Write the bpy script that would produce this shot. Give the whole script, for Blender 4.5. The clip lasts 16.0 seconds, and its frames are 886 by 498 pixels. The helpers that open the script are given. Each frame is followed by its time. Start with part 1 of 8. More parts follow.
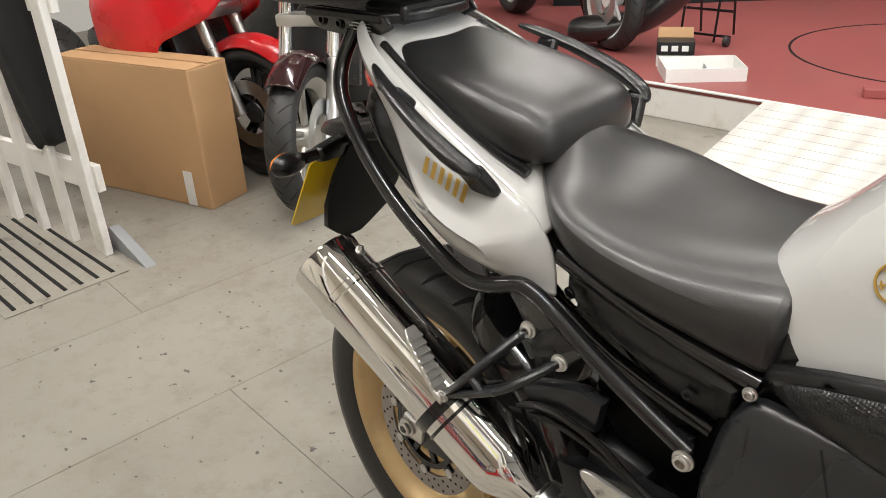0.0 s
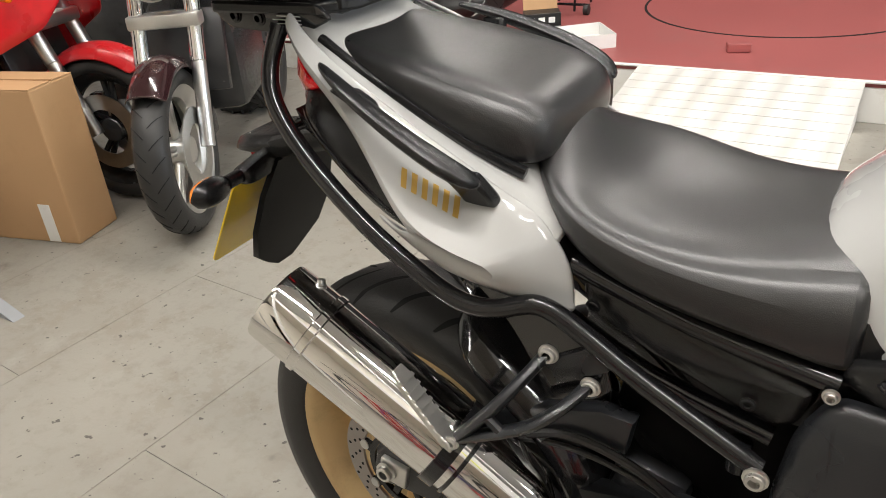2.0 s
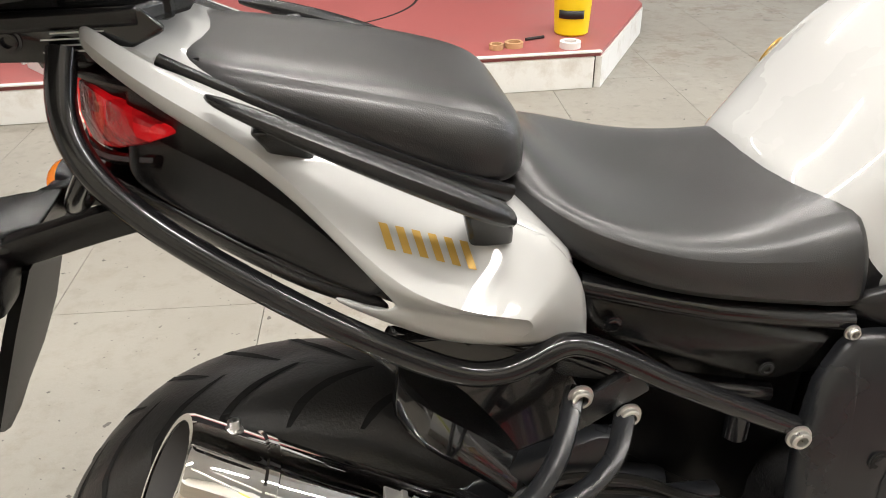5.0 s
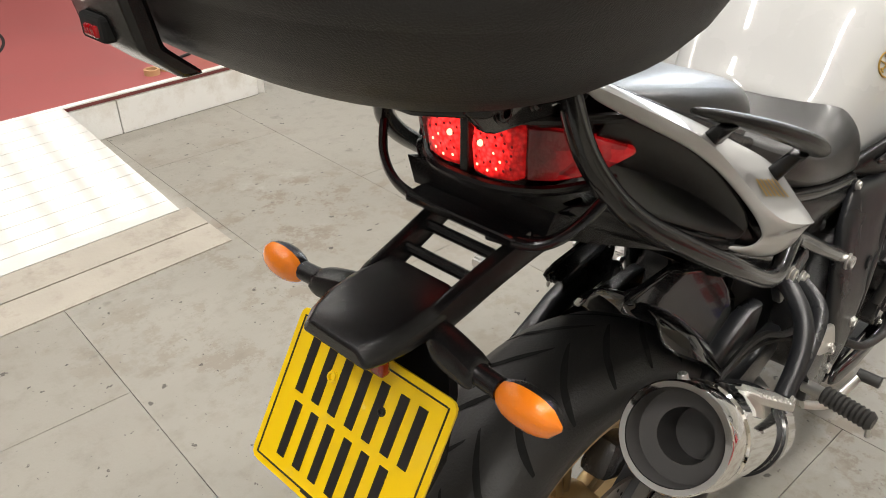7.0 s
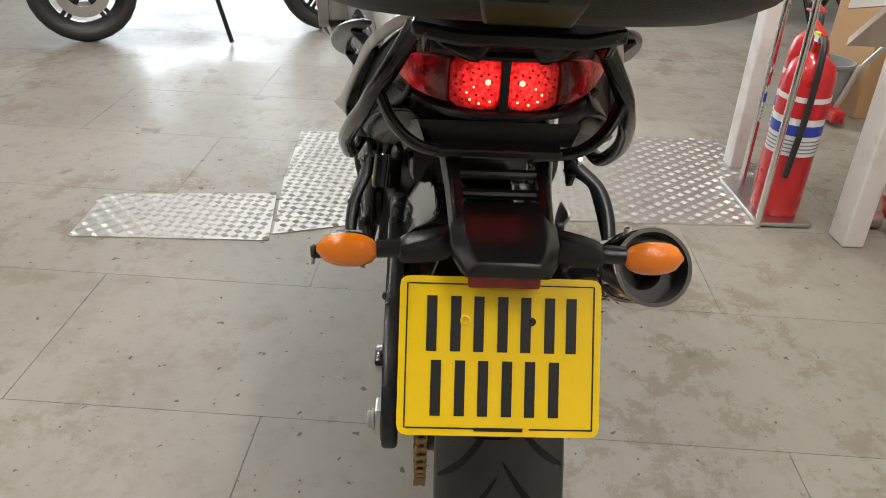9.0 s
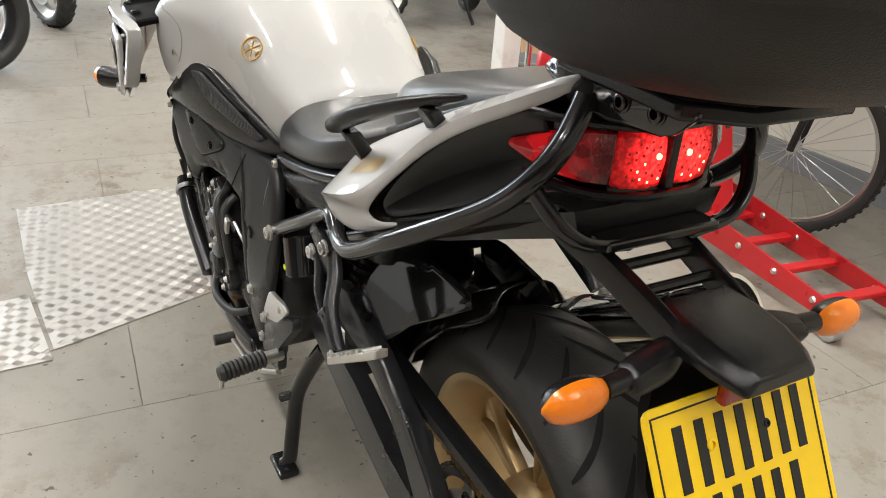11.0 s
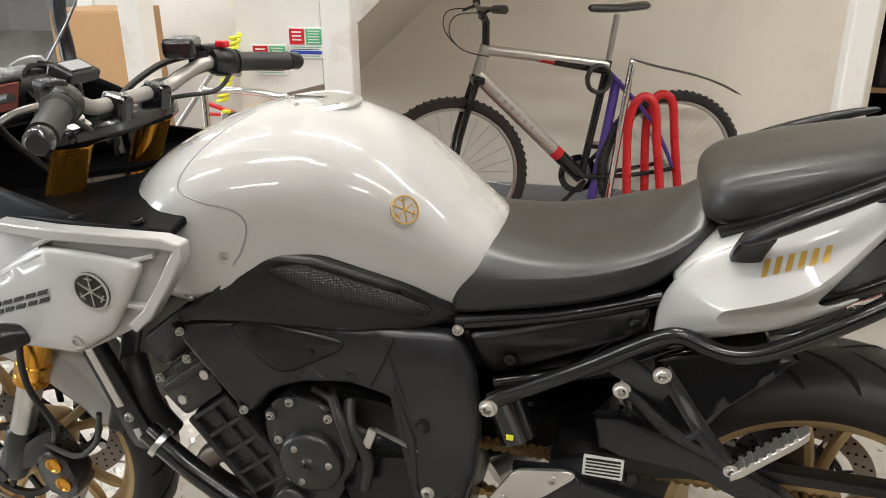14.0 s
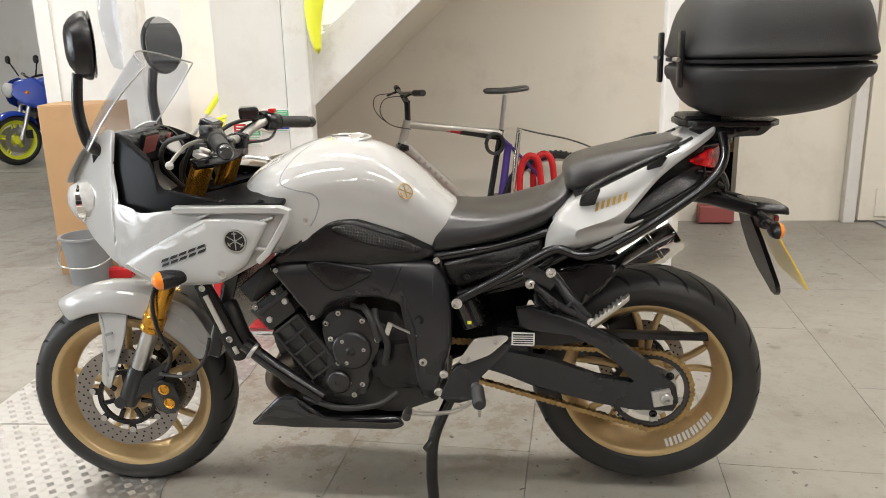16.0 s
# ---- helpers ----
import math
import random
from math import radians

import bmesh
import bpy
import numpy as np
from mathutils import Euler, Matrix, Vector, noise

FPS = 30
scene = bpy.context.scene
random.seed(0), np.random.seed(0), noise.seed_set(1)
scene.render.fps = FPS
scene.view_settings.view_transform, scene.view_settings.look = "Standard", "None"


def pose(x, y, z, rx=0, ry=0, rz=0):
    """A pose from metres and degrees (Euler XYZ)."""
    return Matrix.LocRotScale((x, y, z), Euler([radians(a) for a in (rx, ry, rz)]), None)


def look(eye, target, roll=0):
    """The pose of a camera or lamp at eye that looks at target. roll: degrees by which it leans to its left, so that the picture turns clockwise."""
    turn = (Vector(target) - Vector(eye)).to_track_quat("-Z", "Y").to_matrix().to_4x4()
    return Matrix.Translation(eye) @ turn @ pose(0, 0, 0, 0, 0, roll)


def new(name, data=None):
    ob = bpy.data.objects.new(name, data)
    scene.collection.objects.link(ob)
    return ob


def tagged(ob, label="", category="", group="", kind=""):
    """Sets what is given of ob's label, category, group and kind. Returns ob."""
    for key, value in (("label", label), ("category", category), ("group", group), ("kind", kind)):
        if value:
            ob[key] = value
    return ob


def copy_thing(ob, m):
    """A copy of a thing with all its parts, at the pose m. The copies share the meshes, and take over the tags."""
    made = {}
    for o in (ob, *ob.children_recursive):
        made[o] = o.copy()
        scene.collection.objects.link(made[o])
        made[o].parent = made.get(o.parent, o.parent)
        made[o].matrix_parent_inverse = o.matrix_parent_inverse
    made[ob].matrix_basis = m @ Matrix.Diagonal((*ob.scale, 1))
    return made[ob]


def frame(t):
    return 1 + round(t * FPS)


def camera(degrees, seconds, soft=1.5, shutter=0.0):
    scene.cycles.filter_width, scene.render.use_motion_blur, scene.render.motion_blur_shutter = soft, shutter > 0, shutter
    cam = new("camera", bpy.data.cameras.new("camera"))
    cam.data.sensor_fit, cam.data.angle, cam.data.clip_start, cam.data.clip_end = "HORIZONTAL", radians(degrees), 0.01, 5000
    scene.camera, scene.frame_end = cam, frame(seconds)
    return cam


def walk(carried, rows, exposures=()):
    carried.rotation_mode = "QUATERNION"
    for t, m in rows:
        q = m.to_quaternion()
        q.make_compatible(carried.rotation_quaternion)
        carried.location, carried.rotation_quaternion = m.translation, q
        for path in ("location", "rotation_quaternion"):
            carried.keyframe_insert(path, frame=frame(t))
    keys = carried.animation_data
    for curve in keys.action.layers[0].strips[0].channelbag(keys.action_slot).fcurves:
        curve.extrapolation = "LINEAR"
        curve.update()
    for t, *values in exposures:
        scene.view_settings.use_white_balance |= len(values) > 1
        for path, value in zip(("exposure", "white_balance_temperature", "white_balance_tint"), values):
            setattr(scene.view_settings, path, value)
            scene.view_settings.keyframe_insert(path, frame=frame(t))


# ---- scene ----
cam = camera(59.7, 16.0, soft=0.9)
PATH = [
    (0, (0.883, -0.879, 1.257), (-0.377, 0.386, 0.355), -2.9),
    (0.5, (0.858, -0.868, 1.254), (-0.351, 0.449, 0.357), -3.6),
    (1, (0.805, -0.844, 1.247), (-0.341, 0.526, 0.349), -4.4),
    (1.5, (0.71, -0.838, 1.243), (-0.333, 0.604, 0.33), -6.0),
    (2, (0.658, -0.847, 1.232), (-0.319, 0.614, 0.278), -5.3),
    (2.5, (0.638, -0.856, 1.213), (-0.285, 0.599, 0.197), -4.4),
    (3, (0.604, -0.82, 1.205), (-0.215, 0.67, 0.152), -3.4),
    (3.2, (0.578, -0.808, 1.205), (-0.178, 0.705, 0.138), -3.4),
    (5.3, (0.047, -0.723, 1.187), (0.492, 0.952, 0.19), -0.8),
    (5.5, (-0.027, -0.716, 1.205), (0.546, 0.909, 0.19), -0.7),
    (6, (-0.276, -0.695, 1.226), (0.578, 0.844, 0.277), -1.7),
    (6.5, (-0.445, -0.594, 1.23), (0.565, 0.83, 0.254), -1.5),
    (7, (-0.588, -0.47, 1.254), (0.642, 0.735, 0.235), -0.5),
    (7.5, (-0.724, -0.34, 1.259), (0.759, 0.53, 0.237), 1.0),
    (8, (-0.9, -0.197, 1.277), (0.761, 0.326, 0.295), 1.4),
    (8.5, (-0.945, -0.051, 1.242), (0.8, 0.161, 0.287), 2.0),
    (8.7, (-0.952, 0.013, 1.235), (0.801, 0.1, 0.275), 2.4),
    (10.8, (-0.655, 0.515, 1.211), (0.914, -0.319, 0.293), 4.6),
    (11, (-0.583, 0.556, 1.209), (0.95, -0.36, 0.309), 4.3),
    (11.5, (-0.423, 0.691, 1.203), (0.987, -0.442, 0.348), 3.8),
    (12, (-0.263, 0.827, 1.227), (0.993, -0.51, 0.431), 2.6),
    (12.5, (-0.063, 0.895, 1.229), (1.063, -0.581, 0.486), 1.2),
    (13, (0.145, 0.937, 1.248), (1.093, -0.669, 0.525), 0.6),
    (13.5, (0.286, 1.006, 1.23), (0.994, -0.721, 0.511), 0.1),
    (14, (0.419, 1.146, 1.233), (0.87, -0.665, 0.512), -0.4),
    (14.5, (0.466, 1.352, 1.22), (0.772, -0.5, 0.53), -0.8),
    (15, (0.461, 1.59, 1.228), (0.699, -0.292, 0.597), -1.7),
    (15.5, (0.464, 1.857, 1.231), (0.665, -0.051, 0.665), -2.0),
    (16, (0.426, 2.049, 1.246), (0.628, 0.125, 0.74), -1.4),
]
walk(cam, [(t, look(eye, target, roll)) for t, eye, target, roll in PATH], [(0, 0.0), (3.2, 0.0), (5.3, 0.35), (6.5, 0.15), (7.5, -0.15), (8.7, -0.33), (10.8, 0.1), (12.0, 0.08), (13.0, -0.05), (14.5, -0.05), (16.0, 0.05)])

# ---- world ----
V = Vector
world = bpy.data.worlds.new("sky")
scene.world = world
world.use_nodes = True
wn = world.node_tree
sky = wn.nodes.new("ShaderNodeTexSky")
sky.sky_type = 'NISHITA'
sky.sun_disc = False
sky.sun_elevation = radians(48)
sky.sun_rotation = radians(60)
wn.nodes["Background"].inputs["Strength"].default_value = 0.12
wn.links.new(sky.outputs[0], wn.nodes["Background"].inputs[0])
SUN_FROM = V((0.35, 0.55, 0.76)).normalized()
sun = new("sun", bpy.data.lights.new("sun", 'SUN'))
sun.data.energy = 2.4
sun.data.angle = radians(0.5)
sun.data.color = (1.0, 0.95, 0.88)
sun.matrix_world = look(SUN_FROM * 20, (0, 0, 0))


def area(name, place, size, watts, colour=(1, 1, 1), target=None):
    l = bpy.data.lights.new(name, 'AREA')
    l.shape = 'RECTANGLE'
    l.size, l.size_y = size
    l.energy, l.color = watts, colour
    o = new(name, l)
    o.matrix_world = look(place, target or (place[0], place[1] + 1e-4, 0))
    return o


CEIL = 3.9
# the last three tubes are added to brighten the far walls
TUBES = [(-1.6, 1.6), (0.6, 1.6), (2.8, 1.6), (5.2, 1.6), (-1.6, -0.9), (0.6, -0.9), (2.8, -0.9), (5.2, -0.9), (0.6, 4.6), (-2.2, 4.6), (-3.6, -1.6), (5.4, -4.8), (7.6, -7.2)]
for tx, ty in TUBES:
    # the 62 W pair is raised to lift the wall behind the bicycle
    area("tube_light", (tx, ty, CEIL - 0.16), (1.5, 0.12), 62 if ty == -0.9 and tx < 1 else 47, (1.0, 0.955, 0.90))
# daylight from the open roller door at the front end of the workshop
area("door_daylight", (10.9, 2.7, 1.9), (4.4, 3.4), 480, (0.86, 0.93, 1.0), (0, 1.0, 0.5))

# ---- materials ----


def mat(name, colour, rough=0.5, metal=0.0, var=0.08, scale=6.0, bump=0.0, bscale=120.0, coat=0.0, dirt=None, dirt_amount=0.4, dirt_scale=3.0, trans=0.0, ior=1.45, emit=None, strength=0.0, rvar=0.12, spec=0.5, crough=0.03):
    m = bpy.data.materials.new(name)
    m.use_nodes = True
    t = m.node_tree
    p = t.nodes["Principled BSDF"]
    co = t.nodes.new("ShaderNodeTexCoord")
    n1 = t.nodes.new("ShaderNodeTexNoise")
    n1.inputs["Scale"].default_value = scale
    n1.inputs["Detail"].default_value = 6
    t.links.new(co.outputs["Object"], n1.inputs["Vector"])
    mix = t.nodes.new("ShaderNodeMix")
    mix.data_type = 'RGBA'
    lo = [max(0, c * (1 - var)) for c in colour]
    hi = [min(1, c * (1 + var)) for c in colour]
    mix.inputs[6].default_value = (*lo, 1)
    mix.inputs[7].default_value = (*hi, 1)
    t.links.new(n1.outputs["Fac"], mix.inputs[0])
    col = mix.outputs[2]
    if dirt:
        n3 = t.nodes.new("ShaderNodeTexNoise")
        n3.inputs["Scale"].default_value = dirt_scale
        n3.inputs["Detail"].default_value = 9
        n3.inputs["Roughness"].default_value = 0.7
        t.links.new(co.outputs["Object"], n3.inputs["Vector"])
        rp = t.nodes.new("ShaderNodeValToRGB")
        rp.color_ramp.elements[0].position = 0.52
        rp.color_ramp.elements[1].position = 0.72
        rp.color_ramp.elements[1].color = (dirt_amount,) * 3 + (1,)
        t.links.new(n3.outputs["Fac"], rp.inputs[0])
        mx = t.nodes.new("ShaderNodeMix")
        mx.data_type = 'RGBA'
        t.links.new(rp.outputs[0], mx.inputs[0])
        t.links.new(col, mx.inputs[6])
        mx.inputs[7].default_value = (*dirt, 1)
        col = mx.outputs[2]
    t.links.new(col, p.inputs["Base Color"])
    rr = t.nodes.new("ShaderNodeMapRange")
    rr.inputs[3].default_value = max(0.02, rough - rvar * rough)
    rr.inputs[4].default_value = min(1, rough + rvar * rough)
    t.links.new(n1.outputs["Fac"], rr.inputs[0])
    t.links.new(rr.outputs[0], p.inputs["Roughness"])
    p.inputs["Metallic"].default_value = metal
    p.inputs["Specular IOR Level"].default_value = spec
    p.inputs["Coat Weight"].default_value = coat
    p.inputs["Coat Roughness"].default_value = crough
    p.inputs["Transmission Weight"].default_value = trans
    p.inputs["IOR"].default_value = ior
    if emit:
        p.inputs["Emission Color"].default_value = (*emit, 1)
        p.inputs["Emission Strength"].default_value = strength
    if bump:
        n2 = t.nodes.new("ShaderNodeTexNoise")
        n2.inputs["Scale"].default_value = bscale
        n2.inputs["Detail"].default_value = 4
        t.links.new(co.outputs["Object"], n2.inputs["Vector"])
        b = t.nodes.new("ShaderNodeBump")
        b.inputs["Strength"].default_value = bump
        b.inputs["Distance"].default_value = 0.004
        t.links.new(n2.outputs["Fac"], b.inputs["Height"])
        t.links.new(b.outputs[0], p.inputs["Normal"])
    return m


M = {}
M["white"] = mat("pearl_white_paint", (0.43, 0.432, 0.423), 0.28, 0, 0.02, 2, coat=1.0, spec=0.15, crough=0.02)
M["vinyl"] = mat("black_seat_vinyl", (0.008, 0.008, 0.0085), 0.36, 0, 0.15, 9, 0.25, 900, spec=0.5, coat=0.65, crough=0.28)
M["plastic"] = mat("satin_black_plastic", (0.0085, 0.0086, 0.0092), 0.24, 0, 0.2, 8, 0.10, 1200, dirt=(0.03, 0.028, 0.026), dirt_amount=0.2, dirt_scale=5, spec=0.52)
M["inner"] = mat("matt_black_inner_plastic", (0.004, 0.004, 0.0045), 0.35, 0, 0.2, 8, 0.1, 900, spec=0.10)
M["frame"] = mat("matt_black_frame_paint", (0.0145, 0.0155, 0.0175), 0.28, 0.0, 0.2, 7, 0.10, 900, spec=0.65)
M["gloss"] = mat("gloss_black_paint", (0.012, 0.012, 0.013), 0.12, 0, 0.1, 5, coat=0.7)
M["tube"] = mat("black_powder_coat", (0.009, 0.009, 0.010), 0.2, 0.1, 0.1, 9, coat=0.4)
M["rubber"] = mat("tyre_rubber", (0.026, 0.0256, 0.025), 0.44, 0, 0.25, 14, 0.2, 300, dirt=(0.034, 0.032, 0.029), dirt_amount=0.35, dirt_scale=6)
# near-black for grooves, slots and holes, and for the dark behind the hatch
M["groove"] = mat("near_black", (0.006, 0.006, 0.006), 0.9, 0, 0.1)
M["gold"] = mat("gold_wheel_paint", (0.60, 0.44, 0.23), 0.36, 0.6, 0.08, 9, dirt=(0.12, 0.09, 0.06), dirt_amount=0.3, dirt_scale=8)
M["forkgold"] = mat("gold_anodised", (0.72, 0.36, 0.05), 0.22, 0.9, 0.05, 9)
M["chrome"] = mat("polished_steel", (0.82, 0.81, 0.79), 0.05, 1.0, 0.03, 8)
M["bolt"] = mat("zinc_bolt", (0.60, 0.585, 0.56), 0.28, 0.9, 0.1, 30)
M["header"] = mat("stained_header_steel", (0.20, 0.17, 0.14), 0.4, 0.8, 0.3, 14)
M["barmetal"] = mat("dull_handlebar_alloy", (0.36, 0.345, 0.32), 0.45, 0.6, 0.1, 20)
M["steel"] = mat("brushed_steel", (0.58, 0.58, 0.57), 0.3, 1.0, 0.15, 22, 0.1, 400)
M["alloy"] = mat("cast_alloy", (0.66, 0.65, 0.62), 0.33, 0.9, 0.12, 15, 0.1, 300)
M["engine"] = mat("black_engine_paint", (0.022, 0.0222, 0.023), 0.26, 0.1, 0.25, 18, 0.25, 260, dirt=(0.03, 0.028, 0.026), dirt_amount=0.25, dirt_scale=12, spec=0.75)
M["chain"] = mat("gold_chain", (0.42, 0.29, 0.13), 0.38, 0.9, 0.35, 60)
M["red"] = mat("red_lens", (0.27, 0.004, 0.007), 0.08, 0, 0.5, 60, 0.4, 200, coat=0.6)
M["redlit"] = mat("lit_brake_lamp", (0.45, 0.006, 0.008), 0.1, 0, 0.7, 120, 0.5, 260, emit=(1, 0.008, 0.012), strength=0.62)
M["redside"] = mat("side_lamp_lens", (0.14, 0.003, 0.005), 0.08, 0, 0.7, 50, 0.6, 120, coat=0.8, emit=(1, 0.01, 0.015), strength=0.05)
M["bulb"] = mat("lamp_bulb", (1, 0.5, 0.4), 0.3, emit=(1, 0.32, 0.18), strength=4)
M["amber"] = mat("amber_lens", (0.85, 0.22, 0.01), 0.1, 0, 0.12, 60, 0.2, 300, coat=0.6)
M["lip"] = mat("worn_lip_timber", (0.36, 0.33, 0.28), 0.6, 0, 0.2, 6, 0.3, 60, dirt=(0.16, 0.13, 0.10), dirt_amount=0.6, dirt_scale=7)
M["yellow"] = mat("yellow_number_plate", (0.86, 0.58, 0.0), 0.3, 0, 0.03, 5, coat=0.5, dirt=(0.6, 0.4, 0.02), dirt_amount=0.2)
M["disc"] = mat("brake_disc_steel", (0.34, 0.31, 0.29), 0.34, 0.9, 0.12, 40, 0.1, 500)
M["soot"] = mat("sooty_steel", (0.075, 0.072, 0.07), 0.6, 0.3, 0.3, 20)
M["black"] = mat("black_ink", (0.012, 0.012, 0.012), 0.4)
M["goldink"] = mat("gold_decal", (0.44, 0.275, 0.06), 0.35, 0.4, 0.2, 40)
M["whiteink"] = mat("white_decal", (0.75, 0.75, 0.73), 0.5)
M["glass"] = bpy.data.materials.new("smoked_screen")
M["lens"] = mat("clear_lens", (0.72, 0.72, 0.70), 0.08, 0, 0.25, 40, 0.3, 90, trans=0.25, ior=1.4)
M["mirror"] = mat("mirror_glass", (0.85, 0.86, 0.87), 0.02, 1.0, 0.01)
M["case"] = mat("textured_black_case", (0.016, 0.016, 0.016), 0.46, 0, 0.1, 6, 0.3, 700)
M["redpaint"] = mat("red_enamel", (0.55, 0.015, 0.02), 0.28, 0, 0.12, 8, coat=0.3, dirt=(0.1, 0.02, 0.02), dirt_amount=0.4)
M["card"] = mat("cardboard", (0.46, 0.28, 0.14), 0.75, 0, 0.08, 4, 0.15, 260, dirt=(0.36, 0.21, 0.1), dirt_amount=0.5)
M["wall"] = mat("cream_wall_paint", (0.78, 0.735, 0.64), 0.6, 0, 0.05, 1.2, 0.1, 60, dirt=(0.5, 0.45, 0.36), dirt_amount=0.4, dirt_scale=1.7)
M["wallw"] = mat("white_wall_paint", (0.71, 0.70, 0.67), 0.55, 0, 0.04, 1.5, 0.08, 60, dirt=(0.55, 0.5, 0.42), dirt_amount=0.4, dirt_scale=2.2)
M["wood"] = mat("white_painted_timber", (0.71, 0.70, 0.67), 0.5, 0, 0.06, 5, 0.15, 80, dirt=(0.42, 0.36, 0.28), dirt_amount=0.6, dirt_scale=5)
M["deck"] = mat("red_deck_paint", (0.33, 0.09, 0.085), 0.5, 0, 0.18, 1.5, 0.12, 90, dirt=(0.24, 0.12, 0.11), dirt_amount=0.6, dirt_scale=1.1)
M["ceil"] = mat("ceiling_paint", (0.42, 0.41, 0.39), 0.8, 0, 0.05, 1)
M["cloth"] = mat("black_cotton", (0.012, 0.012, 0.013), 0.9, 0, 0.3, 30, 0.5, 500)
M["tubewhite"] = mat("fluorescent_tube", (0.9, 0.9, 0.9), 0.4, emit=(1, 0.97, 0.92), strength=9)
M["grey"] = mat("grey_plastic", (0.25, 0.26, 0.27), 0.5, 0, 0.1)
M["hivis"] = mat("yellow_plastic", (0.75, 0.78, 0.05), 0.5, 0, 0.1)
M["hivis2"] = mat("yellow_tub_plastic", (0.85, 0.62, 0.01), 0.4, 0, 0.1)
M["purple"] = mat("purple_paint", (0.10, 0.06, 0.32), 0.3, 0.2, 0.1, coat=0.4)
M["darkred"] = mat("maroon_paint", (0.025, 0.008, 0.009), 0.15, 0, 0.1, coat=0.7)
M["ramp"] = mat("white_ramp_boards", (0.56, 0.55, 0.52), 0.42, 0, 0.05, 3, 0.1, 60, dirt=(0.5, 0.46, 0.4), dirt_amount=0.5, dirt_scale=4)
M["green"] = mat("green_print", (0.1, 0.42, 0.2), 0.5)
M["blue"] = mat("blue_paint", (0.02, 0.06, 0.4), 0.3, coat=0.4)
M["lcd"] = mat("dash_display", (0.30, 0.10, 0.09), 0.2, coat=0.5)
M["dial"] = mat("dial_face", (0.34, 0.33, 0.31), 0.4)


# paints the bulbs' glow into the lens emission, fading with distance
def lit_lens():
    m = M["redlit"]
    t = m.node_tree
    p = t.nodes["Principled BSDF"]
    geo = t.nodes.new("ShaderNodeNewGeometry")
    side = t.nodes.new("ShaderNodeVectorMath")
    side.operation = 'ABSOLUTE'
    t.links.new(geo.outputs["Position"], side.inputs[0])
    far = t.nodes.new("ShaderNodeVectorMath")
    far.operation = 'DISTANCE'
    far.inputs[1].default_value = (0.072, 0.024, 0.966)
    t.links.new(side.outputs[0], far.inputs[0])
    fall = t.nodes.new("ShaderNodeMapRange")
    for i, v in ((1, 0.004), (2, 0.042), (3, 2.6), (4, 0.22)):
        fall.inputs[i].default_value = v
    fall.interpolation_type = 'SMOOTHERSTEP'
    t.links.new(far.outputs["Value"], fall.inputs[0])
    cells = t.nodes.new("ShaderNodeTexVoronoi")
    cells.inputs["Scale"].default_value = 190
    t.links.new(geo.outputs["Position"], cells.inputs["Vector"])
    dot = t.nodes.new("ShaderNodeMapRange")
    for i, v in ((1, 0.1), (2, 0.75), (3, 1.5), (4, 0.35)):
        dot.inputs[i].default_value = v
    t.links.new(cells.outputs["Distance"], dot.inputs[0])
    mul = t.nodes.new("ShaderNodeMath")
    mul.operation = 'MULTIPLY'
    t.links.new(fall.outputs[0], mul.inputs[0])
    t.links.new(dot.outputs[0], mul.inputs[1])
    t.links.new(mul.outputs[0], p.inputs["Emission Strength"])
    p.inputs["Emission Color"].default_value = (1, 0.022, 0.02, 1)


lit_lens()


def screen_glass():
    """A thin clear sheet; a pale uneven haze stands in for its reflections."""
    m = M["glass"]
    m.use_nodes = True
    t = m.node_tree
    t.nodes.remove(t.nodes["Principled BSDF"])
    see = t.nodes.new("ShaderNodeBsdfTransparent")
    see.inputs[0].default_value = (0.90, 0.91, 0.93, 1)
    haze = t.nodes.new("ShaderNodeBsdfDiffuse")
    haze.inputs[0].default_value = (0.55, 0.56, 0.58, 1)
    shine = t.nodes.new("ShaderNodeBsdfGlossy")
    shine.inputs["Roughness"].default_value = 0.03
    veil_noise = t.nodes.new("ShaderNodeTexNoise")
    veil_noise.inputs["Scale"].default_value = 14
    co = t.nodes.new("ShaderNodeTexCoord")
    t.links.new(co.outputs["Object"], veil_noise.inputs["Vector"])
    veil = t.nodes.new("ShaderNodeMapRange")
    for i, v in ((1, 0.3), (2, 0.7), (3, 0.07), (4, 0.15)):
        veil.inputs[i].default_value = v
    t.links.new(veil_noise.outputs["Fac"], veil.inputs[0])
    a = t.nodes.new("ShaderNodeMixShader")
    t.links.new(veil.outputs[0], a.inputs[0])
    t.links.new(see.outputs[0], a.inputs[1])
    t.links.new(haze.outputs[0], a.inputs[2])
    b = t.nodes.new("ShaderNodeMixShader")
    b.inputs[0].default_value = 0.05
    t.links.new(a.outputs[0], b.inputs[1])
    t.links.new(shine.outputs[0], b.inputs[2])
    t.links.new(b.outputs[0], t.nodes["Material Output"].inputs[0])


screen_glass()


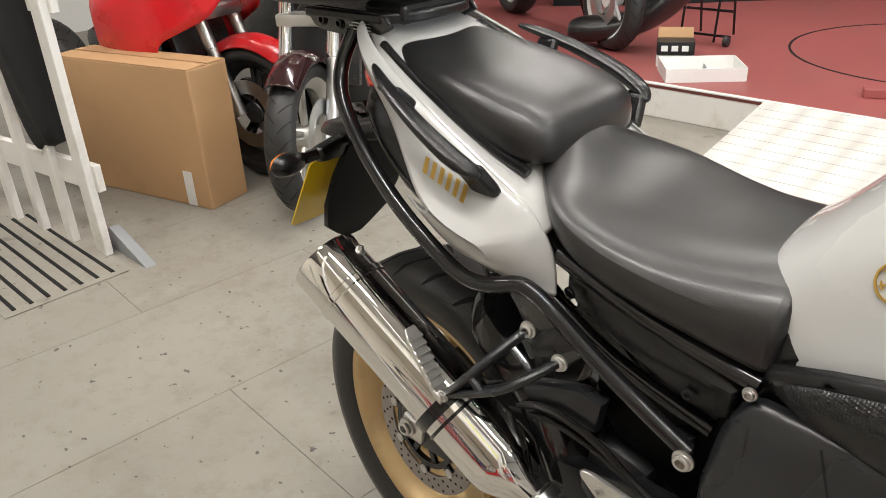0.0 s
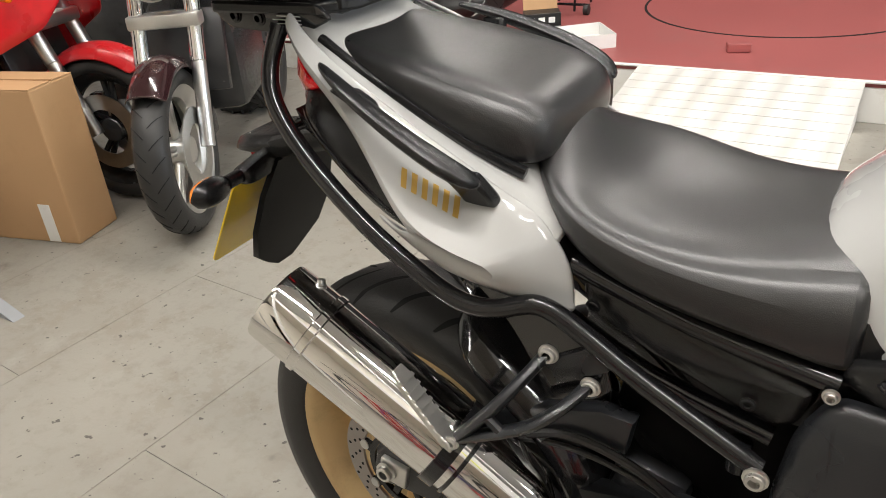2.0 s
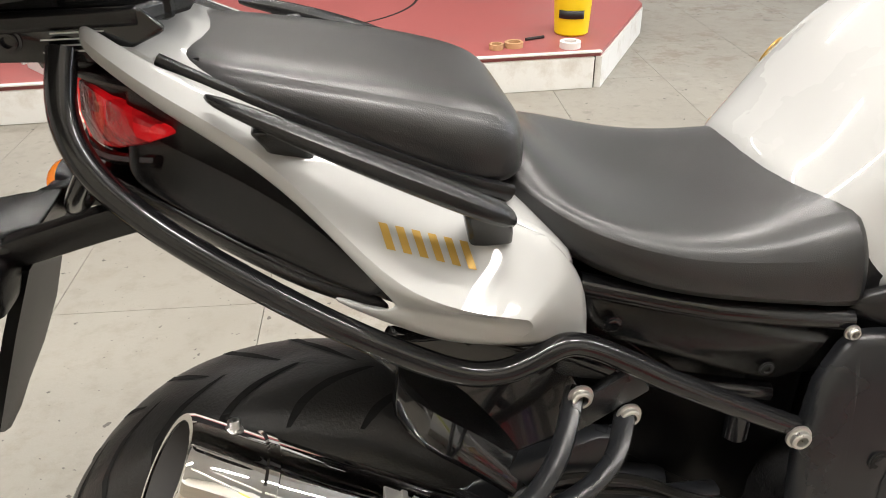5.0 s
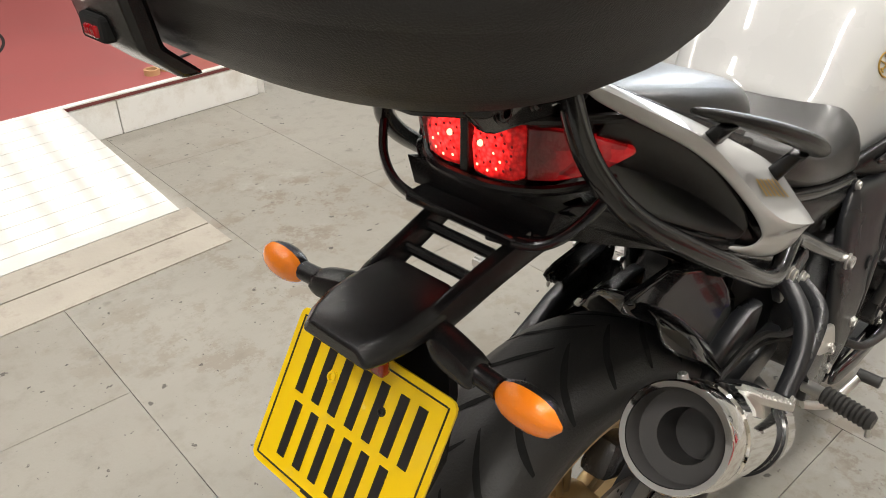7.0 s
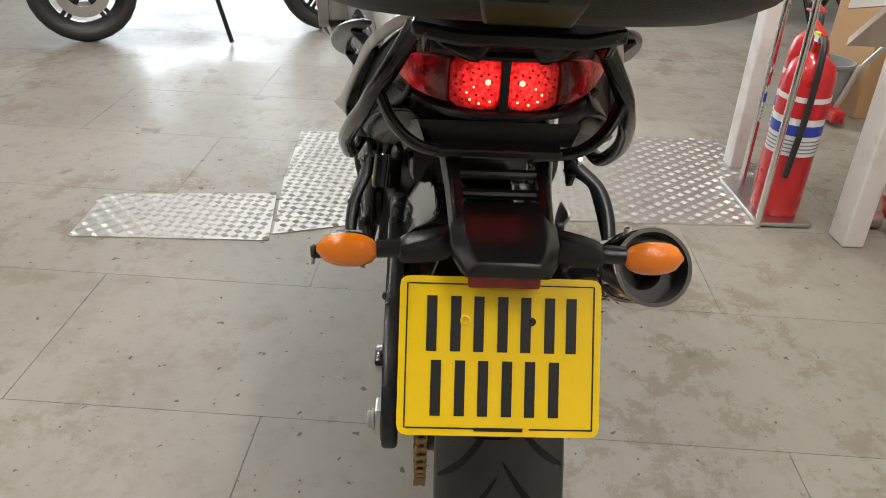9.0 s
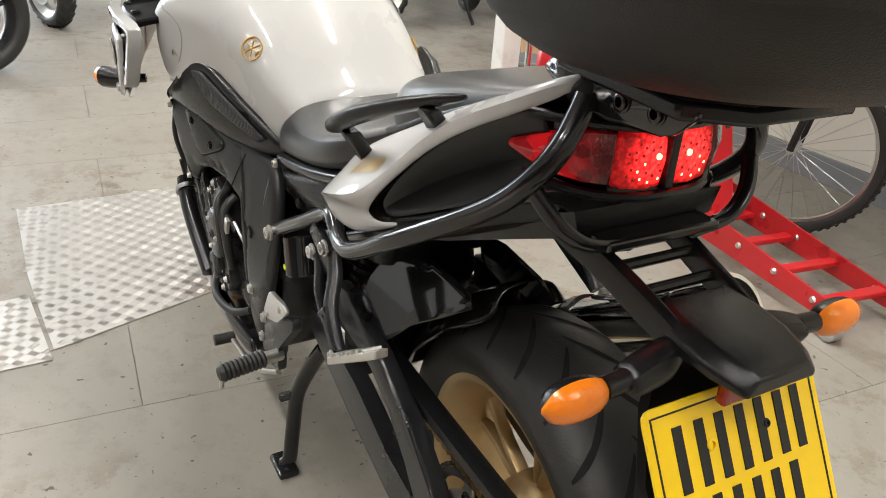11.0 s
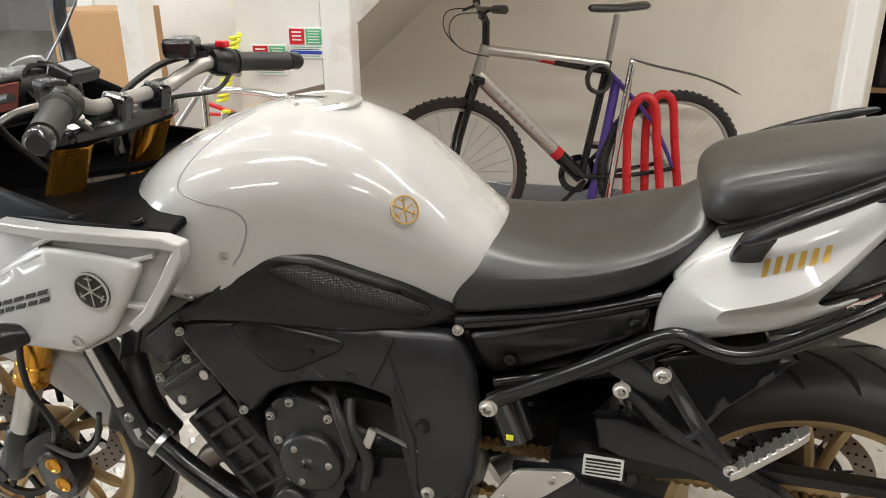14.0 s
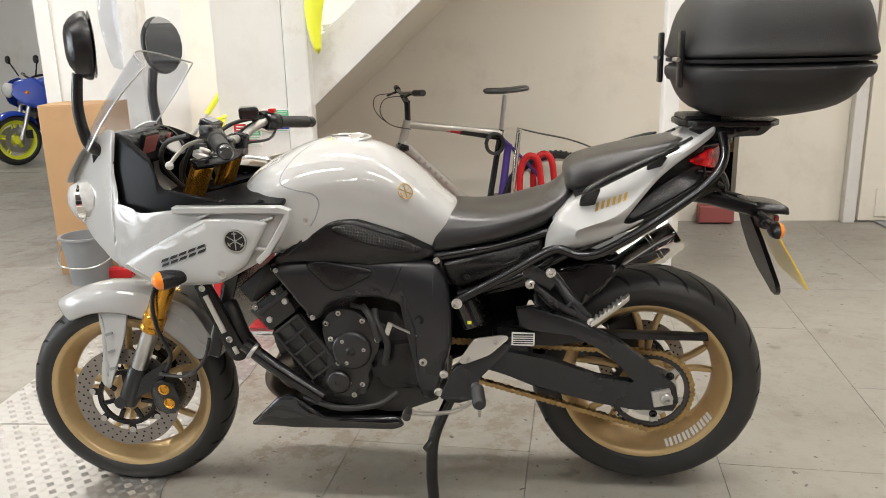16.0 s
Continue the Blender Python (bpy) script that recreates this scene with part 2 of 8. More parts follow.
def side_lens():
    """Paints the lamp's glow into the side lens as emission, rising towards its outer end."""
    t = M["redside"].node_tree
    geo = t.nodes.new("ShaderNodeNewGeometry")
    sep = t.nodes.new("ShaderNodeSeparateXYZ")
    t.links.new(geo.outputs["Position"], sep.inputs[0])
    out = t.nodes.new("ShaderNodeMapRange")
    for i, v in ((1, -0.060), (2, -0.035), (3, 0.0), (4, 0.45)):
        out.inputs[i].default_value = v
    t.links.new(sep.outputs[0], out.inputs[0])
    cells = t.nodes.new("ShaderNodeTexVoronoi")
    cells.inputs["Scale"].default_value = 75
    t.links.new(geo.outputs["Position"], cells.inputs["Vector"])
    mul = t.nodes.new("ShaderNodeMath")
    mul.operation = 'MULTIPLY'
    t.links.new(out.outputs[0], mul.inputs[0])
    t.links.new(cells.outputs["Color"], mul.inputs[1])
    t.links.new(mul.outputs[0], t.nodes["Principled BSDF"].inputs["Emission Strength"])


side_lens()


def floor_material():
    m = bpy.data.materials.new("grey_painted_concrete")
    m.use_nodes = True
    t = m.node_tree
    p = t.nodes["Principled BSDF"]
    co = t.nodes.new("ShaderNodeNewGeometry")

    def noise_node(s, d=8, r=0.6):
        n = t.nodes.new("ShaderNodeTexNoise")
        n.inputs["Scale"].default_value, n.inputs["Detail"].default_value, n.inputs["Roughness"].default_value = s, d, r
        t.links.new(co.outputs["Position"], n.inputs["Vector"])
        return n.outputs["Fac"]

    def ramp(f, a, b, ca=0.0, cb=1.0):
        r = t.nodes.new("ShaderNodeMapRange")
        r.inputs[1].default_value, r.inputs[2].default_value, r.inputs[3].default_value, r.inputs[4].default_value = a, b, ca, cb
        t.links.new(f, r.inputs[0])
        return r.outputs[0]

    def blend(f, a, b):
        x = t.nodes.new("ShaderNodeMix")
        x.data_type = 'RGBA'
        t.links.new(f, x.inputs[0])
        for i, c in ((6, a), (7, b)):
            if isinstance(c, tuple):
                x.inputs[i].default_value = (*c, 1)
            else:
                t.links.new(c, x.inputs[i])
        return x.outputs[2]
    base = blend(ramp(noise_node(1.1), 0.35, 0.65), (0.25, 0.235, 0.205), (0.305, 0.29, 0.255))
    base = blend(ramp(noise_node(14, 8, 0.7), 0.50, 0.66, 0, 0.45), base, (0.19, 0.175, 0.15))
    rnd = t.nodes.new("ShaderNodeObjectInfo")
    base = blend(ramp(rnd.outputs["Random"], 0, 1, 0, 0.22), base, (0.21, 0.19, 0.16))
    # paint worn through to brown concrete in patches
    worn = t.nodes.new("ShaderNodeMath")
    worn.operation = 'MULTIPLY'
    sep = t.nodes.new("ShaderNodeSeparateXYZ")
    t.links.new(co.outputs["Position"], sep.inputs[0])
    traffic = t.nodes.new("ShaderNodeMath")
    traffic.operation = 'MULTIPLY'
    t.links.new(ramp(sep.outputs[0], -0.5, 0.8, 0.35, 1.0), traffic.inputs[0])
    t.links.new(ramp(noise_node(0.7, 4, 0.6), 0.44, 0.56), traffic.inputs[1])
    t.links.new(traffic.outputs[0], worn.inputs[0])
    t.links.new(ramp(noise_node(5.5, 12, 0.80), 0.51, 0.55, 0, 0.55), worn.inputs[1])
    base = blend(worn.outputs[0], base, (0.155, 0.118, 0.082))
    pale = ramp(noise_node(1.7, 9, 0.7), 0.60, 0.66, 0, 0.35)
    base = blend(pale, base, (0.36, 0.35, 0.32))
    stain = ramp(noise_node(5.2, 5, 0.5), 0.67, 0.72, 0, 0.5)
    base = blend(stain, base, (0.085, 0.078, 0.068))
    specks = ramp(noise_node(30, 3, 0.5), 0.68, 0.71, 0, 0.8)
    base = blend(specks, base, (0.045, 0.04, 0.035))
    dots = ramp(noise_node(85, 2, 0.5), 0.72, 0.75, 0, 0.8)
    base = blend(dots, base, (0.06, 0.055, 0.05))
    t.links.new(base, p.inputs["Base Color"])
    p.inputs["Specular IOR Level"].default_value = 0.32
    t.links.new(ramp(noise_node(2.2, 8, 0.7), 0.3, 0.7, 0.30, 0.55), p.inputs["Roughness"])
    b = t.nodes.new("ShaderNodeBump")
    b.inputs["Strength"].default_value, b.inputs["Distance"].default_value = 0.18, 0.004
    t.links.new(noise_node(70, 6, 0.7), b.inputs["Height"])
    t.links.new(b.outputs[0], p.inputs["Normal"])
    return m


M["floor"] = floor_material()

# ---- mesh helpers ----


def mesh(name, bm, material, smooth=True, sharp=40):
    bmesh.ops.recalc_face_normals(bm, faces=bm.faces[:])
    if smooth:
        for f in bm.faces:
            f.smooth = True
        for e in bm.edges:
            if len(e.link_faces) == 2 and e.calc_face_angle(0) > radians(sharp):
                e.smooth = False
    me = bpy.data.meshes.new(name)
    bm.to_mesh(me)
    bm.free()
    me.materials.append(M[material] if isinstance(material, str) else material)
    return me


def part(name, bm, material, parent=None, label="", smooth=True, sub=0, solid=0.0, bev=0.0, sharp=40):
    o = new(name, mesh(name, bm, material, smooth, sharp))
    if parent is not None:
        o.parent = parent
        o.matrix_parent_inverse = parent.matrix_world.inverted() if parent.type != 'EMPTY' else Matrix.Translation(-parent.location)
        if parent.type != 'EMPTY':
            o.matrix_parent_inverse = Matrix.Identity(4)
    if label:
        o["label"] = label
    if solid:
        s = o.modifiers.new("solid", 'SOLIDIFY')
        s.thickness, s.offset = solid, 0
    if bev:
        s = o.modifiers.new("bevel", 'BEVEL')
        s.width, s.segments, s.limit_method, s.angle_limit = bev, 2, 'ANGLE', radians(35)
    if sub:
        s = o.modifiers.new("smooth", 'SUBSURF')
        s.levels = s.render_levels = sub
    return o


def thing(name, at, label, category, group="", kind=""):
    o = new(name)
    o.location = at
    o.empty_display_size = 0.1
    return tagged(o, label, category, group, kind)


def solo(name, bm, material, label, category="", group="", kind="", **k):
    return tagged(part(name, bm, material, None, **k), label, category, group, kind)


def box(c, s, rot=None, bev=0.0, bm=None):
    bm = bm or bmesh.new()
    m = Matrix.Translation(c) @ (rot or Matrix.Identity(4)) @ Matrix.Diagonal((*s, 1))
    r = bmesh.ops.create_cube(bm, size=1, matrix=m)
    if bev:
        es = {e for v in r["verts"] for e in v.link_edges}
        bmesh.ops.bevel(bm, geom=list(es), offset=bev, segments=2, affect='EDGES', profile=0.5)
    return bm


def smooth_path(pts, n=6, closed=False):
    P = [V(p) for p in pts]
    out = []
    k = len(P)
    for i in range(k if closed else k - 1):
        a, b, c, d = (P[(i + j) % k] if closed else P[min(max(i + j, 0), k - 1)] for j in (-1, 0, 1, 2))
        for s in range(n):
            u = s / n
            out.append(0.5 * ((2 * b) + (c - a) * u + (2 * a - 5 * b + 4 * c - d) * u * u + (3 * b - a - 3 * c + d) * u ** 3))
    if not closed:
        out.append(P[-1])
    return out


def tube(pts, r, seg=10, n=6, bm=None, closed=False, taper=None, flat=1.0):
    bm = bm or bmesh.new()
    P = smooth_path(pts, n, closed) if n else [V(p) for p in pts]
    rings = []
    up = None
    for i, p in enumerate(P):
        a = P[(i - 1) % len(P)] if closed or i else p
        b = P[(i + 1) % len(P)] if closed or i < len(P) - 1 else p
        d = (b - a).normalized()
        if up is None:
            up = d.orthogonal().normalized()
        up = (up - d * up.dot(d)).normalized()
        side = d.cross(up)
        rad = r if taper is None else r + (taper - r) * i / (len(P) - 1)
        rings.append([bm.verts.new(p + rad * (math.cos(2 * math.pi * j / seg) * up + flat * math.sin(2 * math.pi * j / seg) * side)) for j in range(seg)])
    k = len(rings)
    for i in range(k if closed else k - 1):
        for j in range(seg):
            bm.faces.new((rings[i][j], rings[i][(j + 1) % seg], rings[(i + 1) % k][(j + 1) % seg], rings[(i + 1) % k][j]))
    if not closed:
        bm.faces.new(rings[0][::-1])
        bm.faces.new(rings[-1])
    return bm


def axis_matrix(origin, axis):
    return Matrix.Translation(origin) @ V(axis).to_track_quat('Z', 'Y').to_matrix().to_4x4()


def lathe(profile, origin, axis, seg=48, bm=None, closed=False, arc=None):
    """profile: (radius, height along the axis)"""
    bm = bm or bmesh.new()
    m = axis_matrix(origin, axis)
    rings = []
    for r, h in profile:
        if r < 1e-6:
            rings.append([bm.verts.new(m @ V((0, 0, h)))])
        else:
            rings.append([bm.verts.new(m @ V((r * math.cos(2 * math.pi * j / seg), r * math.sin(2 * math.pi * j / seg), h))) for j in range(seg)])
    pairs = list(zip(rings, rings[1:] + rings[:1])) if closed else list(zip(rings, rings[1:]))
    for a, b in pairs:
        for j in range(seg):
            k = (j + 1) % seg
            if len(a) == 1 and len(b) == 1:
                continue
            if len(a) == 1:
                bm.faces.new((a[0], b[j], b[k]))
            elif len(b) == 1:
                bm.faces.new((a[j], a[k], b[0]))
            else:
                bm.faces.new((a[j], a[k], b[k], b[j]))
    return bm


def cyl(a, b, r, r2=None, seg=20, bm=None, bev=0.0):
    a, b = V(a), V(b)
    L = (b - a).length
    r2 = r if r2 is None else r2
    c = min(bev or min(r, r2, L) * 0.08, L * 0.4)
    return lathe([(0, 0), (r - c, 0), (r, c), (r2, L - c), (r2 - c, L), (0, L)], a, b - a, seg, bm)


def bolt(p, axis, r=0.008, h=0.006, bm=None):
    p, axis = V(p), V(axis).normalized()
    return lathe([(0, 0), (r * 1.25, 0), (r * 1.25, h * 0.3), (r * 0.98, h * 0.36), (r * 0.98, h * 0.85), (r * 0.85, h), (r * 0.58, h), (r * 0.5, h * 0.1), (0, h * 0.1)], p, axis, 16, bm)


def prism(outline, y0, y1, bev=0.0, bm=None, plane="xz"):
    """A plate of that outline between two depths."""
    bm = bm or bmesh.new()
    put = {"xz": lambda a, b, d: (a, d, b), "xy": lambda a, b, d: (a, b, d), "yz": lambda a, b, d: (d, a, b)}[plane]
    lo = [bm.verts.new(put(a, b, y0)) for a, b in outline]
    hi = [bm.verts.new(put(a, b, y1)) for a, b in outline]
    n = len(outline)
    fs = [bm.faces.new(lo[::-1]), bm.faces.new(hi)]
    for i in range(n):
        fs.append(bm.faces.new((lo[i], lo[(i + 1) % n], hi[(i + 1) % n], hi[i])))
    if bev:
        es = set(fs[0].edges) | set(fs[1].edges)
        bmesh.ops.bevel(bm, geom=list(es), offset=bev, segments=2, affect='EDGES', profile=0.5)
    return bm


def loft(sections, bm=None, closed=True, caps=True):
    bm = bm or bmesh.new()
    rs = [[bm.verts.new(p) for p in s] for s in sections]
    n = len(rs[0])
    for a, b in zip(rs, rs[1:]):
        for j in range(n if closed else n - 1):
            bm.faces.new((a[j], a[(j + 1) % n], b[(j + 1) % n], b[j]))
    if caps and closed:
        bm.faces.new(rs[0][::-1])
        bm.faces.new(rs[-1])
    return bm


def quadric(points):
    """A smooth depth y over (x, z) through a few (x, z, y)."""
    A = np.array([[1, x, z, x * x, x * z, z * z][:6 if len(points) >= 6 else 3] for x, z, _ in points])
    c = np.linalg.lstsq(A, np.array([p[2] for p in points]), rcond=None)[0]
    return lambda x, z: float(np.dot([1, x, z, x * x, x * z, z * z][:len(c)], c))


def offset_in(outline, d):
    """The outline moved inwards by d."""
    n = len(outline)
    area2 = sum(outline[i - 1][0] * outline[i][1] - outline[i][0] * outline[i - 1][1] for i in range(n))
    s = 1 if area2 > 0 else -1
    out = []
    for i in range(n):
        a, b, c = V(outline[i - 1]), V(outline[i]), V(outline[(i + 1) % n])
        t1, t2 = (b - a).normalized(), (c - b).normalized()
        q = V((-(t1.y + t2.y), t1.x + t2.x)) * s
        if q.length > 1e-6:
            q.normalize()
        out.append((b.x + q.x * d, b.y + q.y * d))
    return out


def panel(outline, depth, cuts=3, sgn=1, rim=0.0, drop=0.0):
    """A curved sheet of that (x, z) outline whose y follows depth(x, z); rim and drop roll its edge inwards."""
    bm = bmesh.new()
    low = bm.verts.layers.float.new("low")
    inner = [bm.verts.new((x, 0, z)) for x, z in (offset_in(outline, rim) if rim else outline)]
    f = bm.faces.new(inner)
    ring = inner
    if rim:
        for k, dr in ((0.45, 0.25), (0.0, 1.0)):
            nxt = [bm.verts.new((x, 0, z)) for x, z in (offset_in(outline, rim * k) if k else outline)]
            for v in nxt:
                v[low] = drop * dr
            for a in range(len(ring)):
                b = (a + 1) % len(ring)
                bm.faces.new((ring[a], ring[b], nxt[b], nxt[a])).material_index = 1
            ring = nxt
    bmesh.ops.triangulate(bm, faces=[f])
    for _ in range(cuts):
        long = [e for e in bm.edges if e.calc_length() > 0.03 and len(e.link_faces) == 2 and all(g.material_index == 0 for g in e.link_faces)]
        if long:
            bmesh.ops.subdivide_edges(bm, edges=long, cuts=1, use_grid_fill=True)
            bmesh.ops.triangulate(bm, faces=[g for g in bm.faces if len(g.verts) > 3 and g.material_index == 0])
    for g in bm.faces:
        g.material_index = 0
    for v in bm.verts:
        v.co.y = sgn * (depth(v.co.x, v.co.z) - v[low])
    return bm


def rounded(outline, r=0.02, n=3):
    """The outline with its corners rounded."""
    out = []
    k = len(outline)
    for i in range(k):
        a, b, c = V(outline[i - 1]), V(outline[i]), V(outline[(i + 1) % k])
        d1, d2 = min(r, (a - b).length * 0.45), min(r, (c - b).length * 0.45)
        p, q = b + (a - b).normalized() * d1, b + (c - b).normalized() * d2
        for s in range(n + 1):
            u = s / n
            w = (1 - u) ** 2 * p + 2 * u * (1 - u) * b + u * u * q
            out.append((w.x, w.y))
    return out


def flip(bm):
    """The mirror image across the bike's middle plane."""
    bm = bm.copy()
    for v in bm.verts:
        v.co.y = -v.co.y
    return bm



# ---- the room ----
floor = solo("floor", box((2, -1, -0.06), (20, 20, 0.1)), "floor", "grey painted concrete workshop floor with joints and stains", "floor", kind="structure", smooth=False)
ROOM = (-6.5, 11.0, -10.5, 8.0)
# the last wall is unseen, added to narrow the daylight from the door
for nm, c, s in (("wall_east", (ROOM[1] + 0.1, -7.1, CEIL / 2), (0.2, 6.8, CEIL)), ("wall_west", (ROOM[0] - 0.1, -1.2, CEIL / 2), (0.2, 18.6, CEIL)), ("wall_south", (2.2, ROOM[2] - 0.1, CEIL / 2), (17.6, 0.2, CEIL)), ("wall_north", (2.2, ROOM[3] + 0.1, CEIL / 2), (17.6, 0.2, CEIL)), ("wall_door_side", (ROOM[1] + 0.1, 6.45, CEIL / 2), (0.2, 3.1, CEIL)), ("wall_door_post", (ROOM[1] + 0.1, -1.6, CEIL / 2), (0.2, 4.2, CEIL))):
    solo(nm, box(c, s), "wallw", "white painted workshop wall with scuffs", "wall", kind="structure", smooth=False)
solo("wall_over_door", box((ROOM[1] + 0.1, 2.7, CEIL - 0.1), (0.2, 4.4, 0.2)), "wallw", "white painted wall above the roller door", "wall", kind="structure", smooth=False)
# unseen ceiling; its opening is added to drop a sun patch on the ramp
SUN_GAP = (0.0 + 0.35 / 0.76 * CEIL, 2.05 + 0.55 / 0.76 * CEIL)
rx0, rx1, ry0, ry1 = SUN_GAP[0] - 0.75, SUN_GAP[0] + 0.62, SUN_GAP[1] - 0.20, SUN_GAP[1] + 0.6
bmc = bmesh.new()
for x0, x1, y0, y1 in ((ROOM[0], rx0, ROOM[2], ROOM[3]), (rx1, ROOM[1], ROOM[2], ROOM[3]), (rx0, rx1, ROOM[2], ry0), (rx0, rx1, ry1, ROOM[3])):
    box(((x0 + x1) / 2, (y0 + y1) / 2, CEIL + 0.06), (x1 - x0, y1 - y0, 0.12), bm=bmc)
# added bars that break the sun patch into stripes
for k in range(9):
    box((rx0 + (rx1 - rx0) * (k + 0.5) / 9, (ry0 + ry1) / 2, CEIL + 0.02), (0.045, ry1 - ry0 + 0.02, 0.03), bm=bmc)
solo("ceiling", bmc, "ceil", "pale unseen workshop ceiling with an added opening for the sun", "ceiling", kind="structure", smooth=False)
tl = thing("ceiling_light", (0, 0, CEIL - 0.1), "white twin-tube fluorescent ceiling light", "ceiling light", "ceiling lights")
part("housing", box((0, 0, CEIL - 0.05), (1.55, 0.2, 0.07), bev=0.01), "wallw", tl)
for dy in (-0.05, 0.05):
    part("tube", cyl((-0.74, dy, CEIL - 0.11), (0.74, dy, CEIL - 0.11), 0.013), "tubewhite", tl)
for i, (tx, ty) in enumerate(TUBES):
    if i:
        copy_thing(tl, pose(tx, ty, CEIL - 0.1))
tl.location = (*TUBES[0], CEIL - 0.1)

# the wall behind the bicycle, the recessed back wall and the stairs
solo("wall_back", box((0.98, -2.70, CEIL / 2), (3.0, 0.1, CEIL)), "wall", "cream painted scuffed partition wall", "wall", kind="structure", smooth=False)
solo("wall_back_left", box((2.92, -2.76, CEIL / 2), (0.88, 0.1, CEIL)), "wallw", "white painted wall beside the stairs", "wall", kind="structure", smooth=False)
solo("wall_stub", box((3.40, -3.6, CEIL / 2), (0.1, 1.8, CEIL)), "wallw", "white painted end wall", "wall", kind="structure", smooth=False)
solo("skirting", box((0.98, -2.64, 0.06), (3.0, 0.02, 0.12), bev=0.003), "grey", "dark grey painted skirting board", "skirting", kind="structure", smooth=False)
solo("post_white", box((-0.23, -1.52, CEIL / 2), (0.07, 0.09, CEIL), bev=0.006), "wood", "white painted timber door post", "post", kind="structure", smooth=False)
wr = new("wall_recess", mesh("wall_recess", box((-2.7, -3.56, 2.65), (4.4, 0.12, 1.3), bm=box((-3.0, -3.56, 1.0), (3.85, 0.12, 2.0), bm=box((-0.66, -3.56, 1.0), (0.32, 0.12, 2.0)))), "wall", False))
tagged(wr, "cream painted recessed wall with an open hatch", "wall", kind="structure")
dr = thing("door_1", (-1.9, -3.48, 0), "cream painted panelled door in its frame", "door", kind="structure")
part("leaf", box((-2.45, -3.475, 1.0), (1.1, 0.045, 1.98), bev=0.004), "wall", dr, smooth=False)
for fx in (-1.83, -3.05):
    part("jamb", box((fx, -3.46, 1.02), (0.08, 0.07, 2.04), bev=0.006), "wood", dr, smooth=False)
part("door_rail", box((-2.45, -3.447, 0.14), (0.9, 0.012, 0.2), bev=0.004), "wall", dr, smooth=False)
solo("door_mat", box((-2.5, -3.2, 0.008), (1.0, 0.45, 0.016), bev=0.004), "grey", "dark grey rubber mat by the door", "mat", smooth=False)
solo("red_sill_block", box((-0.93, -3.43, 0.07), (0.24, 0.1, 0.12), bev=0.01), "deck", "dull red painted block at the wall base", "block", smooth=False)
hs = thing("storage_shelf", (-1.0, -4.1, 0), "dark shelf with spare motorcycle parts behind the hatch", "shelf")
for z in (0.45, 0.95, 1.45):
    part("board", box((-1.0, -4.1, z), (0.9, 0.4, 0.03)), "card", hs, smooth=False)
# near-black sheet puts the dark of the room behind into colour
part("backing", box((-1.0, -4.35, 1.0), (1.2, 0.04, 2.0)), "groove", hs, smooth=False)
for fx in (-1.44, -0.56):
    part("upright", box((fx, -3.92, 0.9), (0.05, 0.04, 1.8)), "steel", hs, smooth=False)
for k, (sx, sz, c) in enumerate(((-1.0, 0.5, "engine"), (-0.8, 0.52, "redpaint"), (-1.15, 1.0, "engine"), (-0.9, 1.0, "chrome"), (-0.98, 1.5, "engine"))):
    solo("spare_part", lathe([(0, 0), (0.09, 0.005), (0.1, 0.03), (0.07, 0.12), (0.075, 0.2), (0.03, 0.24), (0, 0.24)], (sx, -3.98, sz - 0.035 + 0.001), (0, 0, 1), 14), c, "round spare motorcycle part on a shelf", "spare part", "spare parts")

st = thing("staircase", (1.4, -2.4, 0), "white painted timber staircase with closed stringer", "staircase", kind="structure")
SL = -0.88


def stair_z(x):
    return 0.995 + SL * (x - 1.37)


part("stringer", prism([(1.46, stair_z(1.46)), (1.46, stair_z(1.46) + 0.27), (-0.6, stair_z(-0.6) + 0.27), (-0.6, stair_z(-0.6))], -1.49, -1.45, 0.004), "wood", st, "white painted stringer board", smooth=False)
part("soffit", prism([(1.9, stair_z(1.9) + 0.04), (1.9, stair_z(1.9) + 0.07), (-0.6, stair_z(-0.6) + 0.07), (-0.6, stair_z(-0.6) + 0.04)], -2.64, -1.495), "wall", st, "cream painted sloping underside", smooth=False)
for k in range(11):
    zx = 1.4 - k * 0.2
    part("step", box((zx, -2.065, stair_z(zx) + 0.2), (0.24, 1.13, 0.03), bev=0.004), "wood", st, smooth=False)
solo("post_stair", box((1.42, -1.43, CEIL / 2), (0.11, 0.075, CEIL), bev=0.006), "wood", "white painted timber stair post", "post", kind="structure", smooth=False)
solo("post_left", box((2.10, -1.28, CEIL / 2), (0.085, 0.085, CEIL), bev=0.006), "wood", "white painted timber post", "post", kind="structure", smooth=False)


def sign(name, x, z, w, h, y, rows, label):
    s = thing(name, (x, y, z), label, "safety sign", "fire safety signs")
    part("board", box((x, y, z), (w, 0.004, h), bev=0.001), "whiteink", s, smooth=False)
    for j in range(3):
        part("print_line", box((x + 0.24 * w, y + 0.005, z + (0.34 - 0.12 * j) * h), (0.26 * w, 0.001, 0.05 * h)), "whiteink", s, smooth=False)
    for j in range(5):
        part("print_line", box((x - 0.24 * w, y + 0.005, z + (0.38 - 0.09 * j) * h), ((0.34 - 0.05 * (j % 2)) * w, 0.001, 0.028 * h)), "whiteink", s, smooth=False)
        part("print_line", box((x + (0.02 * (j % 2)) * w, y + 0.003, z + (-0.14 - 0.07 * j) * h), ((0.84 - 0.08 * (j % 3)) * w, 0.001, 0.02 * h)), "black" if j % 2 else "green", s, smooth=False)
    for k, (dx, dz, a, b, c) in enumerate(rows):
        part("print", box((x + dx * w, y + 0.003, z + dz * h), (a * w, 0.003, b * h)), c, s, smooth=False)


